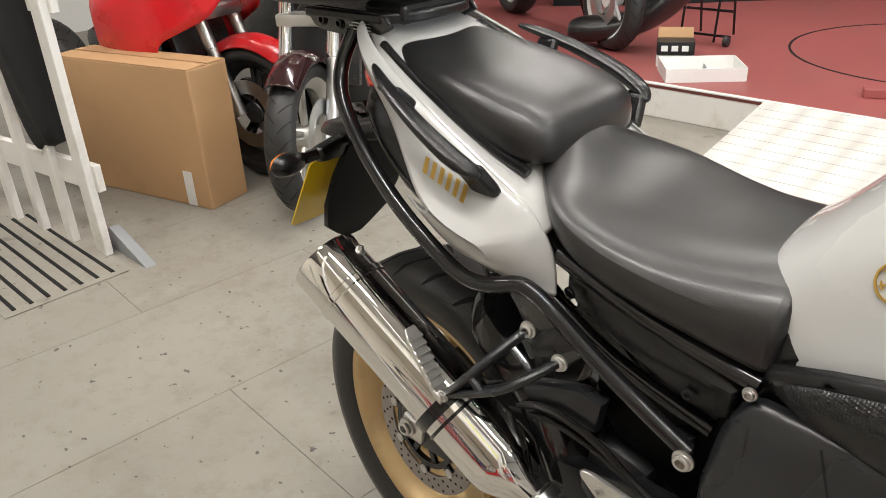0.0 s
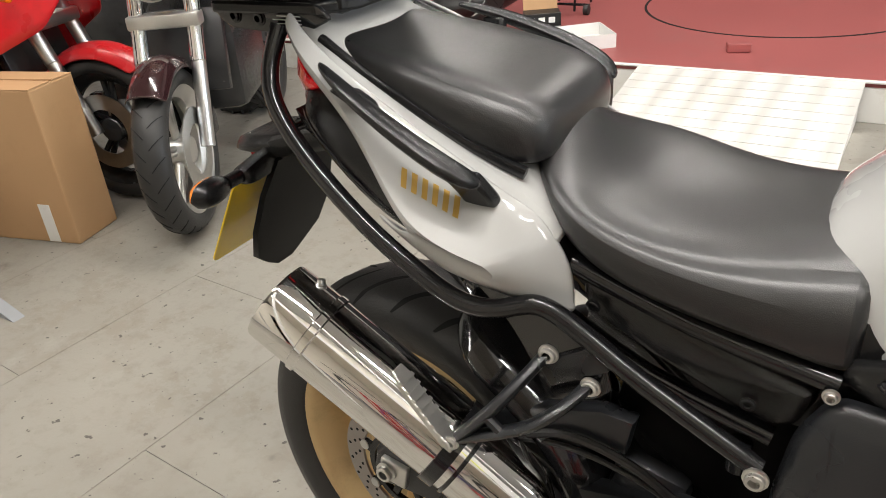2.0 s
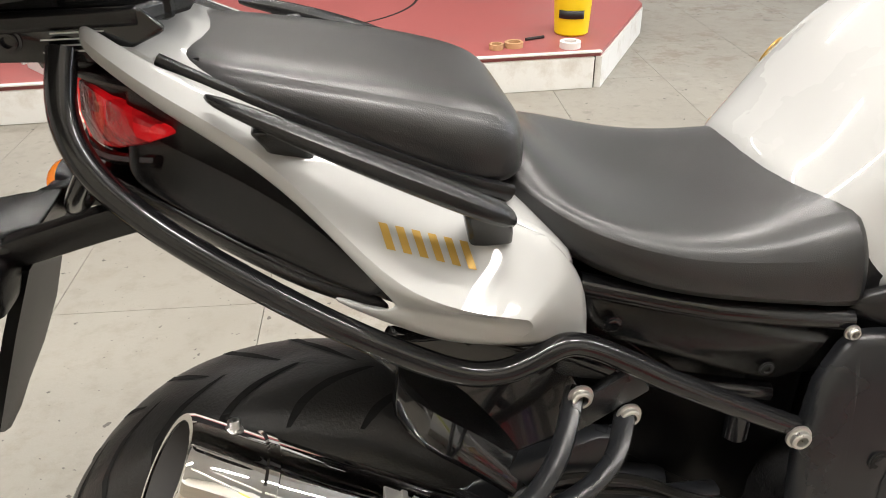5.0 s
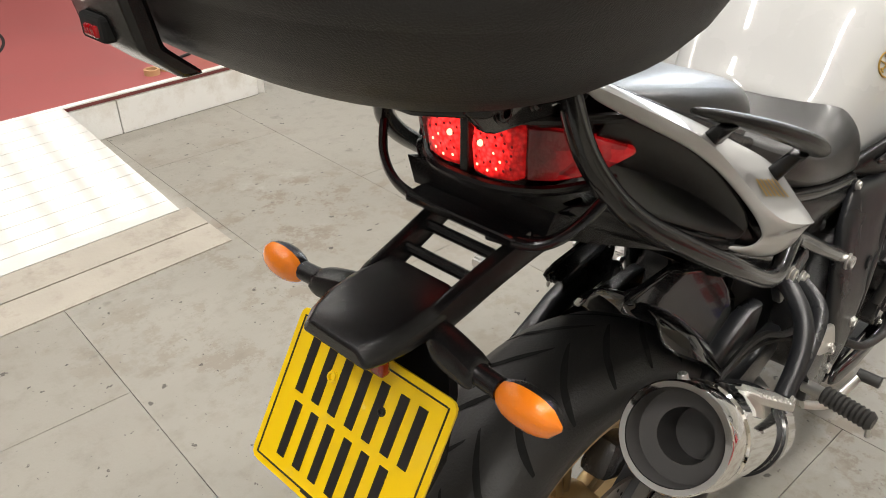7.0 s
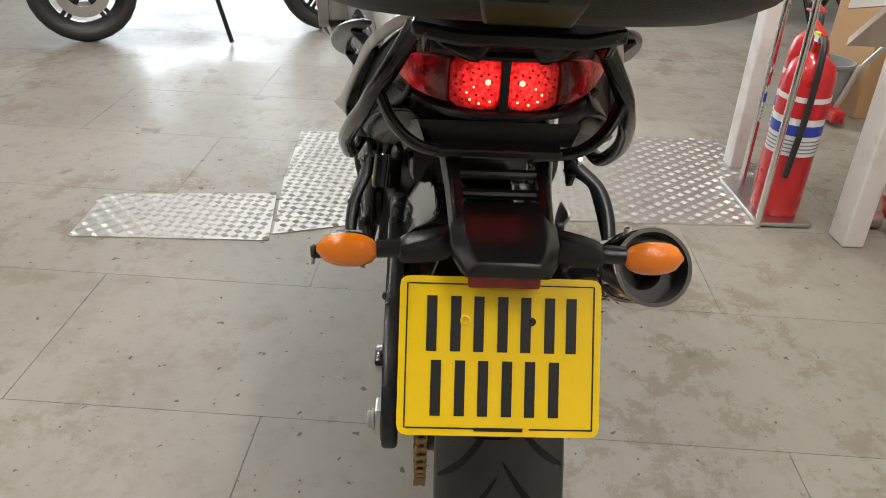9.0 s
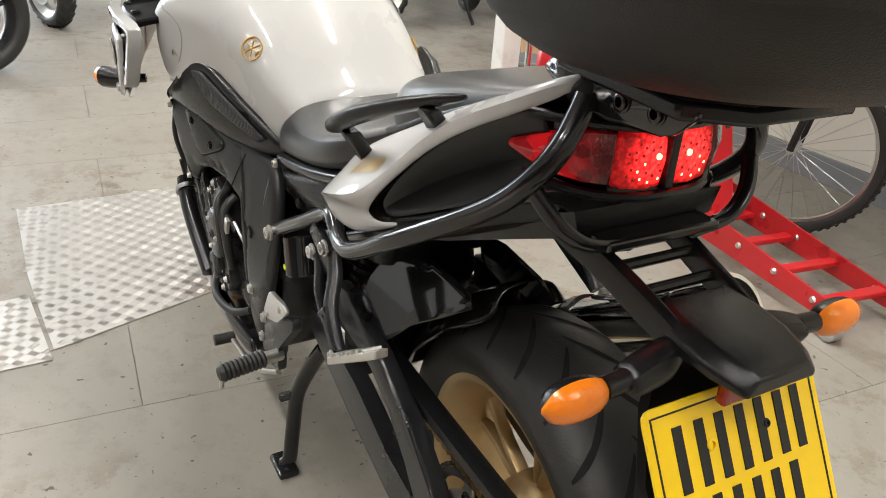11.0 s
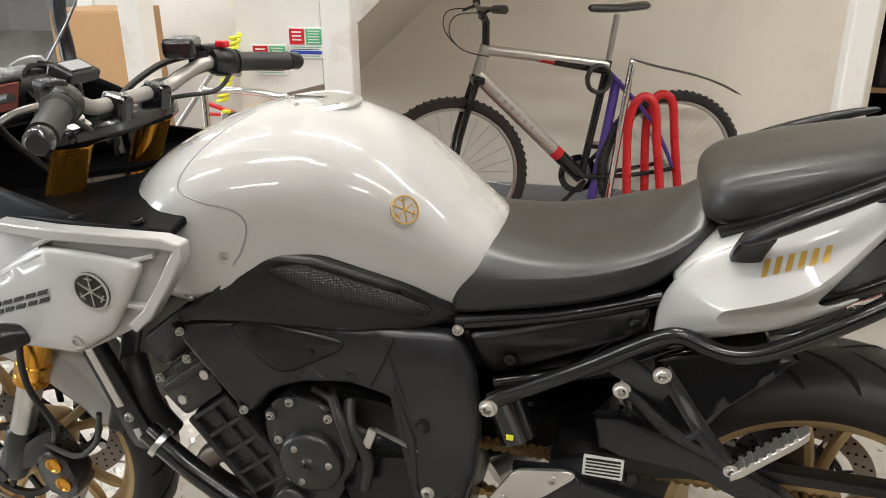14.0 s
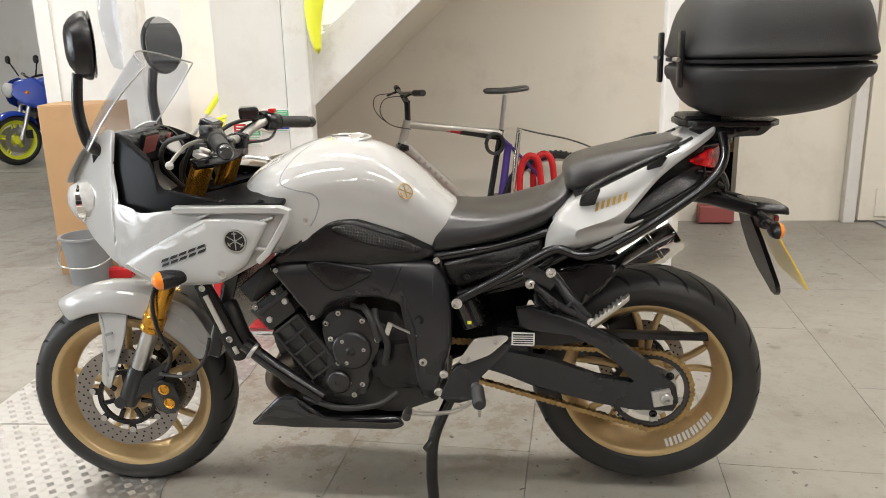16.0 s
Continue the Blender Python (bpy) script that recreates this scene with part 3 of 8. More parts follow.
sg = [(0.24, 0.2, 0.42, 0.5, "redpaint"), (-0.24, 0.2, 0.44, 0.5, "green"), (0, -0.28, 0.9, 0.28, "green")]
sign("fire_point_sign", 1.675, 0.88, 0.135, 0.105, -1.40, sg[:2] + [(0, -0.28, 0.9, 0.06, "redpaint")], "small red and green fire equipment sign")
sign("extinguisher_sign", 1.535, 0.94, 0.13, 0.105, -1.40, sg[:2] + [(0, -0.3, 0.9, 0.1, "blue")], "small red, green and blue extinguisher sign")
# the signs are fixed to a pale board on the stair side
solo("stair_side_board", prism([(1.48, 0.80), (1.80, 0.72), (1.80, 1.9), (1.48, 1.9)], -1.425, -1.404, 0.002), "wallw", "white painted board panel beside the stairs", "wall panel", kind="structure", smooth=False)

# ---- platform and ramp ----
DECK = 0.17
pf = thing("platform", (-1, 4.5, 0), "low red painted deck with a white timber edge", "platform", kind="structure")
PO = [(-5.5, 2.70), (1.40, 2.70), (1.95, 3.6), (2.4, 7.9), (-5.5, 7.9)]
part("deck_top", prism(PO, DECK - 0.02, DECK, plane="xy"), "deck", pf, "worn red painted deck boards", smooth=False)
px = -5.5
for wdt in (1.3, 1.22, 1.24, 1.22, 1.2, 0.69):
    part("fascia", box((px + wdt / 2, 2.70, (DECK - 0.02) / 2), (wdt - 0.004, 0.025, DECK - 0.022), bev=0.003), "wood", pf, "white painted chipped fascia board", smooth=False)
    px += wdt
part("end_fascia", prism([(1.405, 2.69), (1.955, 3.595), (1.925, 3.61), (1.38, 2.71)], 0.0, DECK - 0.022, plane="xy"), "wood", pf, smooth=False)
part("edge_strip", box((-2.05, 2.695, DECK + 0.004), (6.9, 0.03, 0.008), bev=0.002), "wood", pf, smooth=False)
part("turntable_line", lathe([(0.80, 0), (0.80, 0.002), (0.815, 0.002), (0.815, 0)], (-0.1, 4.15, DECK), (0, 0, 1), 96), "groove", pf, "dark circular line in the deck")
solo("backdrop_panel", box((-3.0, 7.0, 1.2), (7.0, 0.08, 2.4), Matrix.Rotation(radians(6), 4, 'Z'), bev=0.01), "cloth", "black fabric studio backdrop standing on the red deck", "backdrop", smooth=False)
cv = [(-2.9, 4.3), (-2.2, 4.75), (-1.5, 5.35), (-0.6, 5.75), (0.6, 5.9), (2.0, 5.95)]
solo("curved_screen", loft([[(x, y, DECK), (x, y, 2.3), (x, y + 0.06, 2.3), (x, y + 0.06, DECK)] for x, y, _ in smooth_path([(a, b, 0) for a, b in cv], 4)]), "cloth", "curved black studio screen around the red deck", "screen")
rp = thing("ramp", (0, 2.1, 0), "white painted timber ramp up to the red deck", "ramp")
RX0, RX1, RY0, RY1 = -0.50, 0.46, 1.82, 2.684
for k in range(12):
    y0 = RY0 + (RY1 - RY0) * k / 12
    y1 = RY0 + (RY1 - RY0) * (k + 1) / 12 - 0.004
    za, zb = 0.03 + 0.145 * k / 12, 0.03 + 0.145 * (k + 1) / 12
    part("board", loft([[(x, y0, za - 0.018), (x, y1, zb - 0.018), (x, y1, zb), (x, y0, za)] for x in (RX0, RX1)]), "ramp", rp, smooth=False)
for x in (RX0 + 0.03, 0, RX1 - 0.03):
    part("bearer", prism([(RY0, 0.0), (RY1 - 0.01, 0.0), (RY1 - 0.01, 0.15), (RY0, 0.01)], x - 0.02, x + 0.02, plane="yz"), "wood", rp, smooth=False)
for y0, y1, z0, z1 in ((RY0 - 0.27, RY0 - 0.137, 0.004, 0.016), (RY0 - 0.131, RY0 - 0.004, 0.017, 0.029)):
    part("lip_board", prism([(y0, 0.0), (y1, 0.0), (y1, z1), (y0, z0)], RX0, RX1 + 0.03, 0.001, plane="yz"), "lip", rp, "grey worn lip board", smooth=False)

# ---- chequer plates ----
CP = [[(1.280, 1.212), (1.289, 0.570), (1.65, 0.602), (1.60, 1.205)], [(1.335, 0.563), (1.487, 0.10), (1.50, -0.27), (2.34, -0.24), (2.30, 0.60), (1.78, 0.597)], [(1.50, -0.28), (1.510, -1.135), (1.57, -1.15), (1.58, -1.24), (1.66, -1.26), (1.68, -1.36), (1.80, -1.40), (2.05, -1.37), (2.39, -1.29), (2.34, -0.25)]]


def inside(p, poly):
    c = False
    for (x1, y1), (x2, y2) in zip(poly, poly[1:] + poly[:1]):
        if (y1 > p[1]) != (y2 > p[1]) and p[0] < (x2 - x1) * (p[1] - y1) / (y2 - y1) + x1:
            c = not c
    return c


M["tread"] = mat("aluminium_tread_plate", (0.52, 0.51, 0.485), 0.40, 0.85, 0.12, 5, 0.08, 300, dirt=(0.30, 0.28, 0.25), dirt_amount=0.5, dirt_scale=5)
for k, poly in enumerate(CP):
    o = solo("chequer_plate", prism(poly, 0.0, 0.004, plane="xy"), "tread", "worn aluminium chequer plate lying on the floor", "floor plate", "chequer plates", smooth=False)
    vs, fs = [], []
    ca, sa = math.cos(radians(-6)), math.sin(radians(-6))
    for i in range(-10, 60):
        for j in range(-45, 45):
            gx, gy = 1.0 + i * 0.034, j * 0.034
            cx, cy = 1.3 + (gx - 1.3) * ca - gy * sa, (gx - 1.3) * sa + gy * ca
            if not inside((cx, cy), poly):
                continue
            an = radians(45 if (i + j) % 2 else -45)
            d, w = (math.cos(an), math.sin(an)), (-math.sin(an), math.cos(an))
            for b in (-2, -1, 0, 1, 2):
                bx, by = cx + w[0] * b * 0.0052, cy + w[1] * b * 0.0052
                L = 0.0115
                n0 = len(vs)
                vs += [(bx + d[0] * L, by + d[1] * L, 0.004), (bx + w[0] * 0.0019, by + w[1] * 0.0019, 0.004), (bx - d[0] * L, by - d[1] * L, 0.004), (bx - w[0] * 0.0019, by - w[1] * 0.0019, 0.004), (bx + d[0] * L * 0.7, by + d[1] * L * 0.7, 0.0058), (bx - d[0] * L * 0.7, by - d[1] * L * 0.7, 0.0058)]
                fs += [(n0, n0 + 1, n0 + 4), (n0 + 4, n0 + 1, n0 + 2, n0 + 5), (n0 + 5, n0 + 2, n0 + 3), (n0 + 3, n0, n0 + 4, n0 + 5)]
    me = bpy.data.meshes.new("tread_relief")
    me.from_pydata(vs, [], fs)
    me.materials.append(M["tread"])
    tb = new("tread_relief", me)
    tb.parent = o
    tagged(tb, kind="stuff")

# ---- loose things behind the bike ----


def carton(name, c, s, label, rz=0, seam=True):
    b = thing(name, (c[0], c[1], 0), label, "box")
    R = Matrix.Rotation(radians(rz), 4, 'Z')
    T = Matrix.Translation((c[0], c[1], 0)) @ R

    def put(bm):
        bmesh.ops.transform(bm, matrix=T, verts=bm.verts)
        return bm
    part("body", put(box((0, 0, s[2] / 2), s, bev=0.006)), "card", b, smooth=False)
    part("flap", put(box((0, s[1] * 0.26, s[2] + 0.003), (s[0] * 0.995, s[1] * 0.47, 0.004), Matrix.Rotation(radians(-1.5), 4, 'X'))), "card", b, smooth=False)
    part("flap", put(box((0, -s[1] * 0.26, s[2] + 0.002), (s[0] * 0.995, s[1] * 0.47, 0.004), Matrix.Rotation(radians(1), 4, 'X'))), "card", b, smooth=False)
    if seam:
        part("tape", put(box((s[0] * 0.36, -s[1] / 2 - 0.001, 0.08), (0.05, 0.002, 0.15))), "wood", b, "strip of packing tape", smooth=False)
    return b


carton("cardboard_box", (-2.28, 0.552, 0), (0.80, 0.21, 0.58), "large brown cardboard box standing on the floor", 14)
carton("tall_cardboard_box", (2.97, -2.30, 0), (0.36, 0.40, 0.98), "tall brown cardboard box with printed arrows", 8, False)

fn = thing("picket_fence", (-2.3, 0.05, 0), "white painted picket fence panel", "fence")
for k in range(6):
    x = -1.85 - k * 0.205
    part("picket", box((x, 0.075 - k * 0.03, 0.6), (0.062 if k else 0.085, 0.03, 1.2), bev=0.004), "wood", fn, smooth=False)
for z in (0.3, 0.92):
    part("rail", box((-2.36, 0.02, z), (1.15, 0.028, 0.10), Matrix.Rotation(radians(8.3), 4, 'Z'), bev=0.003), "wood", fn, smooth=False)
part("foot_wedge", prism([(-1.95, 0.0), (-1.60, 0.0), (-1.85, 0.09)], 0.11, 0.15), "grey", fn, smooth=False)
folds = []
for x0, y0, z, w in ((-2.10, 0.0, 1.34, 1.5), (-2.11, 0.0, 1.15, 1.9), (-2.10, 0.0, 0.95, 1.85), (-2.08, 0.005, 0.78, 1.7), (-2.07, 0.008, 0.60, 1.55), (-2.05, 0.01, 0.46, 1.3), (-2.04, 0.012, 0.40, 1.1), (-2.04, 0.012, 0.38, 0.8)):
    folds.append([(x0 + (0.085 + 0.012 * math.sin(5 * a + 9 * z)) * math.cos(a) * w, y0 + 0.05 + (0.045 + 0.014 * math.cos(4 * a + 6 * z)) * math.sin(a) * w, z + 0.03 * math.cos(a)) for a in [j * math.pi / 10 for j in range(20)]])
solo("jacket", loft(folds), "cloth", "black cotton jacket hanging over the fence", "jacket", sub=1)
gr = thing("floor_drain", (-2.1, -0.28, 0), "slotted drain cover in the floor", "drain")
part("plate", box((-2.06, -0.15, 0.002), (0.86, 0.42, 0.006)), "floor", gr, smooth=False)
for k in range(7):
    part("slot", box((-2.06, -0.32 + k * 0.056, 0.006), (0.80, 0.013, 0.003)), "groove", gr, smooth=False)

# things on the red deck
ty = thing("white_tray", (-0.93, 2.95, DECK), "white cardboard tray holding a small wedge", "tray")
TR = Matrix.Translation((-0.97, 2.98, DECK)) @ Matrix.Rotation(radians(38), 4, 'Z')


def tr(bm, m=TR):
    bmesh.ops.transform(bm, matrix=m, verts=bm.verts)
    return bm


part("base", tr(box((0, 0, 0.004), (0.40, 0.28, 0.008))), "whiteink", ty, smooth=False)
for c, s in (((0.2, 0, 0.035), (0.006, 0.28, 0.07)), ((-0.2, 0, 0.035), (0.006, 0.28, 0.07)), ((0, 0.14, 0.035), (0.4, 0.006, 0.07)), ((0, -0.14, 0.035), (0.4, 0.006, 0.07))):
    part("side", tr(box(c, s)), "whiteink", ty, smooth=False)
solo("wedge", tr(prism([(0, 0.008), (0.05, 0.008), (0.015, 0.06)], -0.02, 0.015)), "grey", "small grey wedge lying in the tray", "wedge", smooth=False)
sb = thing("parts_carton", (-1.15, 3.1, DECK), "open black and white printed parts carton", "carton")
TB = Matrix.Translation((-1.2, 3.12, DECK)) @ Matrix.Rotation(radians(30), 4, 'Z')
part("lower_box", tr(box((0, 0, 0.03), (0.20, 0.13, 0.06), bev=0.003), TB), "whiteink", sb, smooth=False)
part("upper_box", tr(box((0, 0, 0.10), (0.20, 0.12, 0.07), bev=0.003), TB), "black", sb, smooth=False)
part("flap", tr(box((0.0, 0.08, 0.16), (0.19, 0.004, 0.06), Matrix.Rotation(radians(-30), 4, 'X')), TB), "card", sb, smooth=False)
for k in range(3):
    part("print", tr(box((-0.06 + k * 0.055, -0.062, 0.10), (0.035, 0.003, 0.03)), TB), "whiteink", sb, smooth=False)
solo("red_block", tr(box((0, 0, 0.022), (0.11, 0.06, 0.044), bev=0.006), Matrix.Translation((-0.13, 3.05, DECK)) @ Matrix.Rotation(radians(20), 4, 'Z')), "deck", "small red painted wooden block on the deck", "block", smooth=False)
ps = thing("touring_saddle", (-1.7, 3.6, DECK), "black vinyl touring motorcycle seat standing on the deck", "motorcycle seat")
part("cushion", loft([[(-1.95 + x, 3.15 + 0.45 * (x / 0.9) + w * math.cos(a), DECK + zc + 0.09 * math.sin(a)) for a in [j * math.pi / 4 for j in range(8)]] for x, w, zc in ((0, 0.05, 0.10), (0.12, 0.13, 0.12), (0.3, 0.16, 0.13), (0.45, 0.17, 0.19), (0.58, 0.17, 0.30), (0.66, 0.13, 0.42), (0.68, 0.06, 0.47))]), "vinyl", ps, sub=2)
ws = thing("wire_stand", (-1.35, 3.75, DECK), "black wire paddock stand with small wheels", "stand")
for dx in (0, 0.22):
    part("frame_wire", tube([(-1.45 + dx, 3.65, DECK + 0.02), (-1.45 + dx, 3.7, DECK + 0.42), (-1.45 + dx, 3.86, DECK + 0.42), (-1.45 + dx, 3.92, DECK + 0.02)], 0.008, 8, 0), "tube", ws)
for z in (0.05, 0.2, 0.41):
    part("cross_wire", tube([(-1.45, 3.7, DECK + z), (-1.15, 3.7, DECK + z)], 0.008, 8, 0), "tube", ws)
for dx in (-0.05, 0.28):
    part("wheel", cyl((-1.45 + dx, 3.66, DECK + 0.03), (-1.42 + dx, 3.66, DECK + 0.03), 0.03), "rubber", ws)
for k, (x, y, r) in enumerate(((1.02, 2.86, 0.045), (0.93, 2.84, 0.035))):
    solo("masking_tape_roll", lathe([(r * 0.7, 0), (r, 0), (r, 0.025), (r * 0.7, 0.025)], (x, y, DECK), (0, 0, 1), 28, closed=True), "card", "roll of cream masking tape on the deck", "tape roll", "tape rolls")
solo("marker_pen", cyl((1.1, 2.95, DECK + 0.008), (1.2, 2.98, DECK + 0.008), 0.007), "black", "black marker pen lying on the deck", "pen")
solo("dry_leaf", prism([(0, 0), (0.02, 0.012), (0.045, 0.004), (0.03, -0.012)], 0.001, 0.003, plane="xy"), "hivis", "dry yellow leaf on the floor", "leaf").location = (2.2, 1.95, 0)
solo("paper_scrap", prism([(0, 0), (0.05, 0.02), (0.06, 0.05), (0.015, 0.045)], 0.001, 0.004, plane="xy"), "whiteink", "white scrap of paper on the floor", "scrap").location = (2.69, 2.39, 0)

# ---- red trolley jack ----
jk = thing("trolley_jack", (1.0, -1.68, 0), "long red trolley jack on the floor", "trolley jack")
JT = Matrix.Translation((1.02, -1.68, 0)) @ Matrix.Rotation(radians(-7), 4, 'Z')
for dy in (-0.13, 0.13):
    part("side_plate", tr(prism([(-0.55, 0.04), (0.5, 0.05), (0.55, 0.11), (0.3, 0.17), (-0.5, 0.1)], dy - 0.004, dy + 0.004, 0.001), JT), "redpaint", jk, smooth=False)
    for k in range(6):
        part("rivet", tr(lathe([(0, 0), (0.012, 0), (0.008, 0.008), (0, 0.008)], (-0.42 + k * 0.17, dy + 0.005, 0.08 + 0.01 * k), (0, 1, 0), 10), JT), "steel", jk)
for k in range(5):
    part("cross_bar", tr(box((-0.45 + k * 0.2, 0, 0.09), (0.04, 0.25, 0.02), bev=0.004), JT), "redpaint", jk, smooth=False)
part("lift_arm", tr(prism([(0.16, 0.10), (0.26, 0.10), (0.36, 0.42), (0.28, 0.44)], -0.05, 0.05, 0.006), JT), "redpaint", jk, smooth=False)
part("arm_yoke", tr(box((0.33, 0, 0.43), (0.06, 0.2, 0.05), bev=0.006), JT), "redpaint", jk, smooth=False)
part("pump_body", tr(cyl((0.3, 0, 0.10), (0.5, 0, 0.13), 0.04), JT), "steel", jk)
for dx, dy in ((-0.52, -0.15), (-0.52, 0.15), (0.5, -0.16), (0.5, 0.16)):
    part("castor", tr(cyl((dx, dy - 0.02, 0.035), (dx, dy + 0.02, 0.035), 0.035), JT), "steel", jk)
part("handle_socket", tr(cyl((0.45, 0, 0.14), (0.62, 0, 0.22), 0.022), JT), "redpaint", jk)

# ---- fire extinguishers on a chrome stand ----
fx = thing("extinguisher_stand", (1.66, -1.22, 0), "chrome tube stand for two fire extinguishers", "stand")
part("tube_frame", tube([(1.50, -1.14, 0.0), (1.50, -1.14, 0.72), (1.53, -1.14, 0.80), (1.80, -1.20, 0.80), (1.83, -1.20, 0.72), (1.83, -1.20, 0.0)], 0.012, 12, 5), "chrome", fx)
part("base_plate", box((1.70, -1.24, 0.013), (0.40, 0.20, 0.016), bev=0.004), "steel", fx, smooth=False)


def extinguisher(x, y, r, h, label):
    e = thing("fire_extinguisher", (x, y, 0.022), label, "fire extinguisher", "fire extinguishers")
    part("cylinder", lathe([(0, 0), (r * 0.95, 0), (r, 0.012), (r, h * 0.80), (r * 0.85, h * 0.88), (r * 0.4, h * 0.93), (0.02, h * 0.94), (0.02, h), (0, h)], (x, y, 0.022), (0, 0, 1), 32), "redpaint", e)
    part("label_band", lathe([(r + 0.001, h * 0.38), (r + 0.0015, h * 0.38), (r + 0.0015, h * 0.72), (r + 0.001, h * 0.72)], (x, y, 0.022), (0, 0, 1), 32), "whiteink", e, "white printed label")
    part("print_band", lathe([(r + 0.002, h * 0.50), (r + 0.003, h * 0.50), (r + 0.003, h * 0.56), (r + 0.002, h * 0.56)], (x, y, 0.022), (0, 0, 1), 32), "blue", e)
    for k in range(4):
        part("label_line", lathe([(r + 0.0018, h * (0.40 + 0.022 * k)), (r + 0.0026, h * (0.40 + 0.022 * k)), (r + 0.0026, h * (0.408 + 0.022 * k)), (r + 0.0018, h * (0.408 + 0.022 * k))], (x, y, 0.022), (0, 0, 1), 32), "grey", e)
    part("label_panel", lathe([(r + 0.0018, h * 0.60), (r + 0.0026, h * 0.60), (r + 0.0026, h * 0.69), (r + 0.0018, h * 0.69)], (x, y, 0.022), (0, 0, 1), 32), "redpaint", e)
    part("valve", box((x, y, h + 0.03), (0.035, 0.03, 0.03), bev=0.005), "steel", e, smooth=False)
    part("lever", box((x + 0.03, y, h + 0.06), (0.12, 0.022, 0.012), Matrix.Rotation(radians(-18), 4, 'Y'), bev=0.003), "redpaint", e, smooth=False)
    part("carry_handle", box((x + 0.03, y, h + 0.035), (0.11, 0.022, 0.01), bev=0.003), "redpaint", e, smooth=False)
    part("safety_tag", box((x - 0.01, y + 0.02, h + 0.05), (0.03, 0.012, 0.012), bev=0.002), "hivis", e, smooth=False)
    part("hose", tube([(x, y, h + 0.03), (x - r * 0.9, y + 0.02, h + 0.02), (x - r * 1.25, y + 0.03, h * 0.7), (x - r * 1.12, y + 0.04, h * 0.3)], 0.011, 10, 6), "rubber", e)


extinguisher(1.63, -1.25, 0.085, 0.62, "red fire extinguisher with a white and blue label")
extinguisher(1.82, -1.32, 0.070, 0.66, "red fire extinguisher with a small label beside another")
br = thing("broom", (2.0, -2.0, 0), "broom with a grey handle and yellow grip", "broom")
part("handle", cyl((2.62, -2.0, 0.3), (2.16, -2.13, 0.92), 0.012), "alloy", br)
part("grip", cyl((2.16, -2.13, 0.92), (2.08, -2.15, 1.03), 0.015), "hivis", br)
part("head", box((2.72, -1.97, 0.05), (0.2, 0.06, 0.06), bev=0.01), "redpaint", br, smooth=False)
part("neck", cyl((2.70, -1.98, 0.07), (2.62, -2.0, 0.31), 0.014), "alloy", br)
solo("coiled_airline", tube([(1.84 + 0.018 * math.cos(k * 0.9) - k * 0.0009, -1.33 + 0.018 * math.sin(k * 0.9), 0.74 + k * 0.0026) for k in range(90)], 0.006, 6, 0), "hivis", "yellow coiled air hose hanging by the stand", "hose")
solo("hivis_vest", loft([[(1.30 + 0.02 * math.sin(z * 19) + 0.06 * s * math.cos(a) + 0.25 * (1.6 - z) * 0.3, -1.37 + 0.022 * math.sin(a), z) for a in [j * math.pi / 4 for j in range(8)]] for z, s in ((1.75, 0.5), (1.6, 0.9), (1.47, 0.9), (1.36, 0.6), (1.22, 0.3))]), "hivis", "yellow high-visibility vest hanging on the post", "vest", sub=1)
solo("plastic_wrap", loft([[(2.88 + 0.13 * s * math.cos(a) + 0.02 * math.sin(z * 13), -2.648 + 0.05 * math.sin(a * 2) * s * 0.5 + 0.02 * math.sin(a), z) for a in [j * math.pi / 5 for j in range(10)]] for z, s in ((1.75, 0.2), (1.6, 0.9), (1.4, 1.1), (1.25, 0.8), (1.15, 0.5))]), "glass", "sheet of clear crumpled plastic hanging on the wall", "plastic sheet", sub=1)
bk = thing("bucket", (2.86, -1.95, 0), "grey plastic bucket on the floor", "bucket")
part("body", lathe([(0, 0.003), (0.10, 0.003), (0.105, 0), (0.135, 0.26), (0.145, 0.262), (0.145, 0.275), (0.13, 0.275), (0.1, 0.015), (0, 0.015)], (2.86, -1.95, 0), (0, 0, 1), 32), "grey", bk)
part("bail", tube([(2.72, -1.95, 0.25), (2.70, -1.9, 0.16), (2.78, -1.80, 0.12), (2.95, -1.8, 0.14), (3.0, -1.95, 0.25)], 0.004, 8, 6), "steel", bk)
solo("white_carton", box((1.62, -1.86, 0.06), (0.14, 0.2, 0.12), Matrix.Rotation(radians(14), 4, 'Z'), bev=0.004), "wood", "small white carton on the floor", "carton", smooth=False)

tub = thing("storage_tub", (1.36, 3.05, DECK), "yellow round plastic tub on the red deck", "tub")
part("body", lathe([(0, 0), (0.075, 0), (0.085, 0.01), (0.095, 0.20), (0.10, 0.21), (0.09, 0.21), (0.08, 0.02), (0, 0.02)], (1.36, 3.05, DECK), (0, 0, 1), 32), "hivis2", tub, "yellow tub wall")
part("printed_mark", loft([[(1.36 + 0.0945 * math.cos(a), 3.05 + 0.0945 * math.sin(a), DECK + z) for a in [radians(-150 + 8 * q) for q in range(11)]] for z in (0.09, 0.13)], closed=False), "black", tub, solid=0.001)
solo("tape_roll", lathe([(0.03, 0), (0.05, 0), (0.05, 0.03), (0.03, 0.03)], (1.28, 2.80, DECK), (0, 0, 1), 28, closed=True), "wood", "roll of cream masking tape on the deck", "tape roll")

# ---- the motorcycle ----
RW, FW = V((0.080, -0.050, 0.333)), V((1.562, 0.025, 0.290))
bike = thing("motorcycle", (0.8, 0, 0), "white sports touring motorcycle with gold wheels and black top case", "motorcycle")


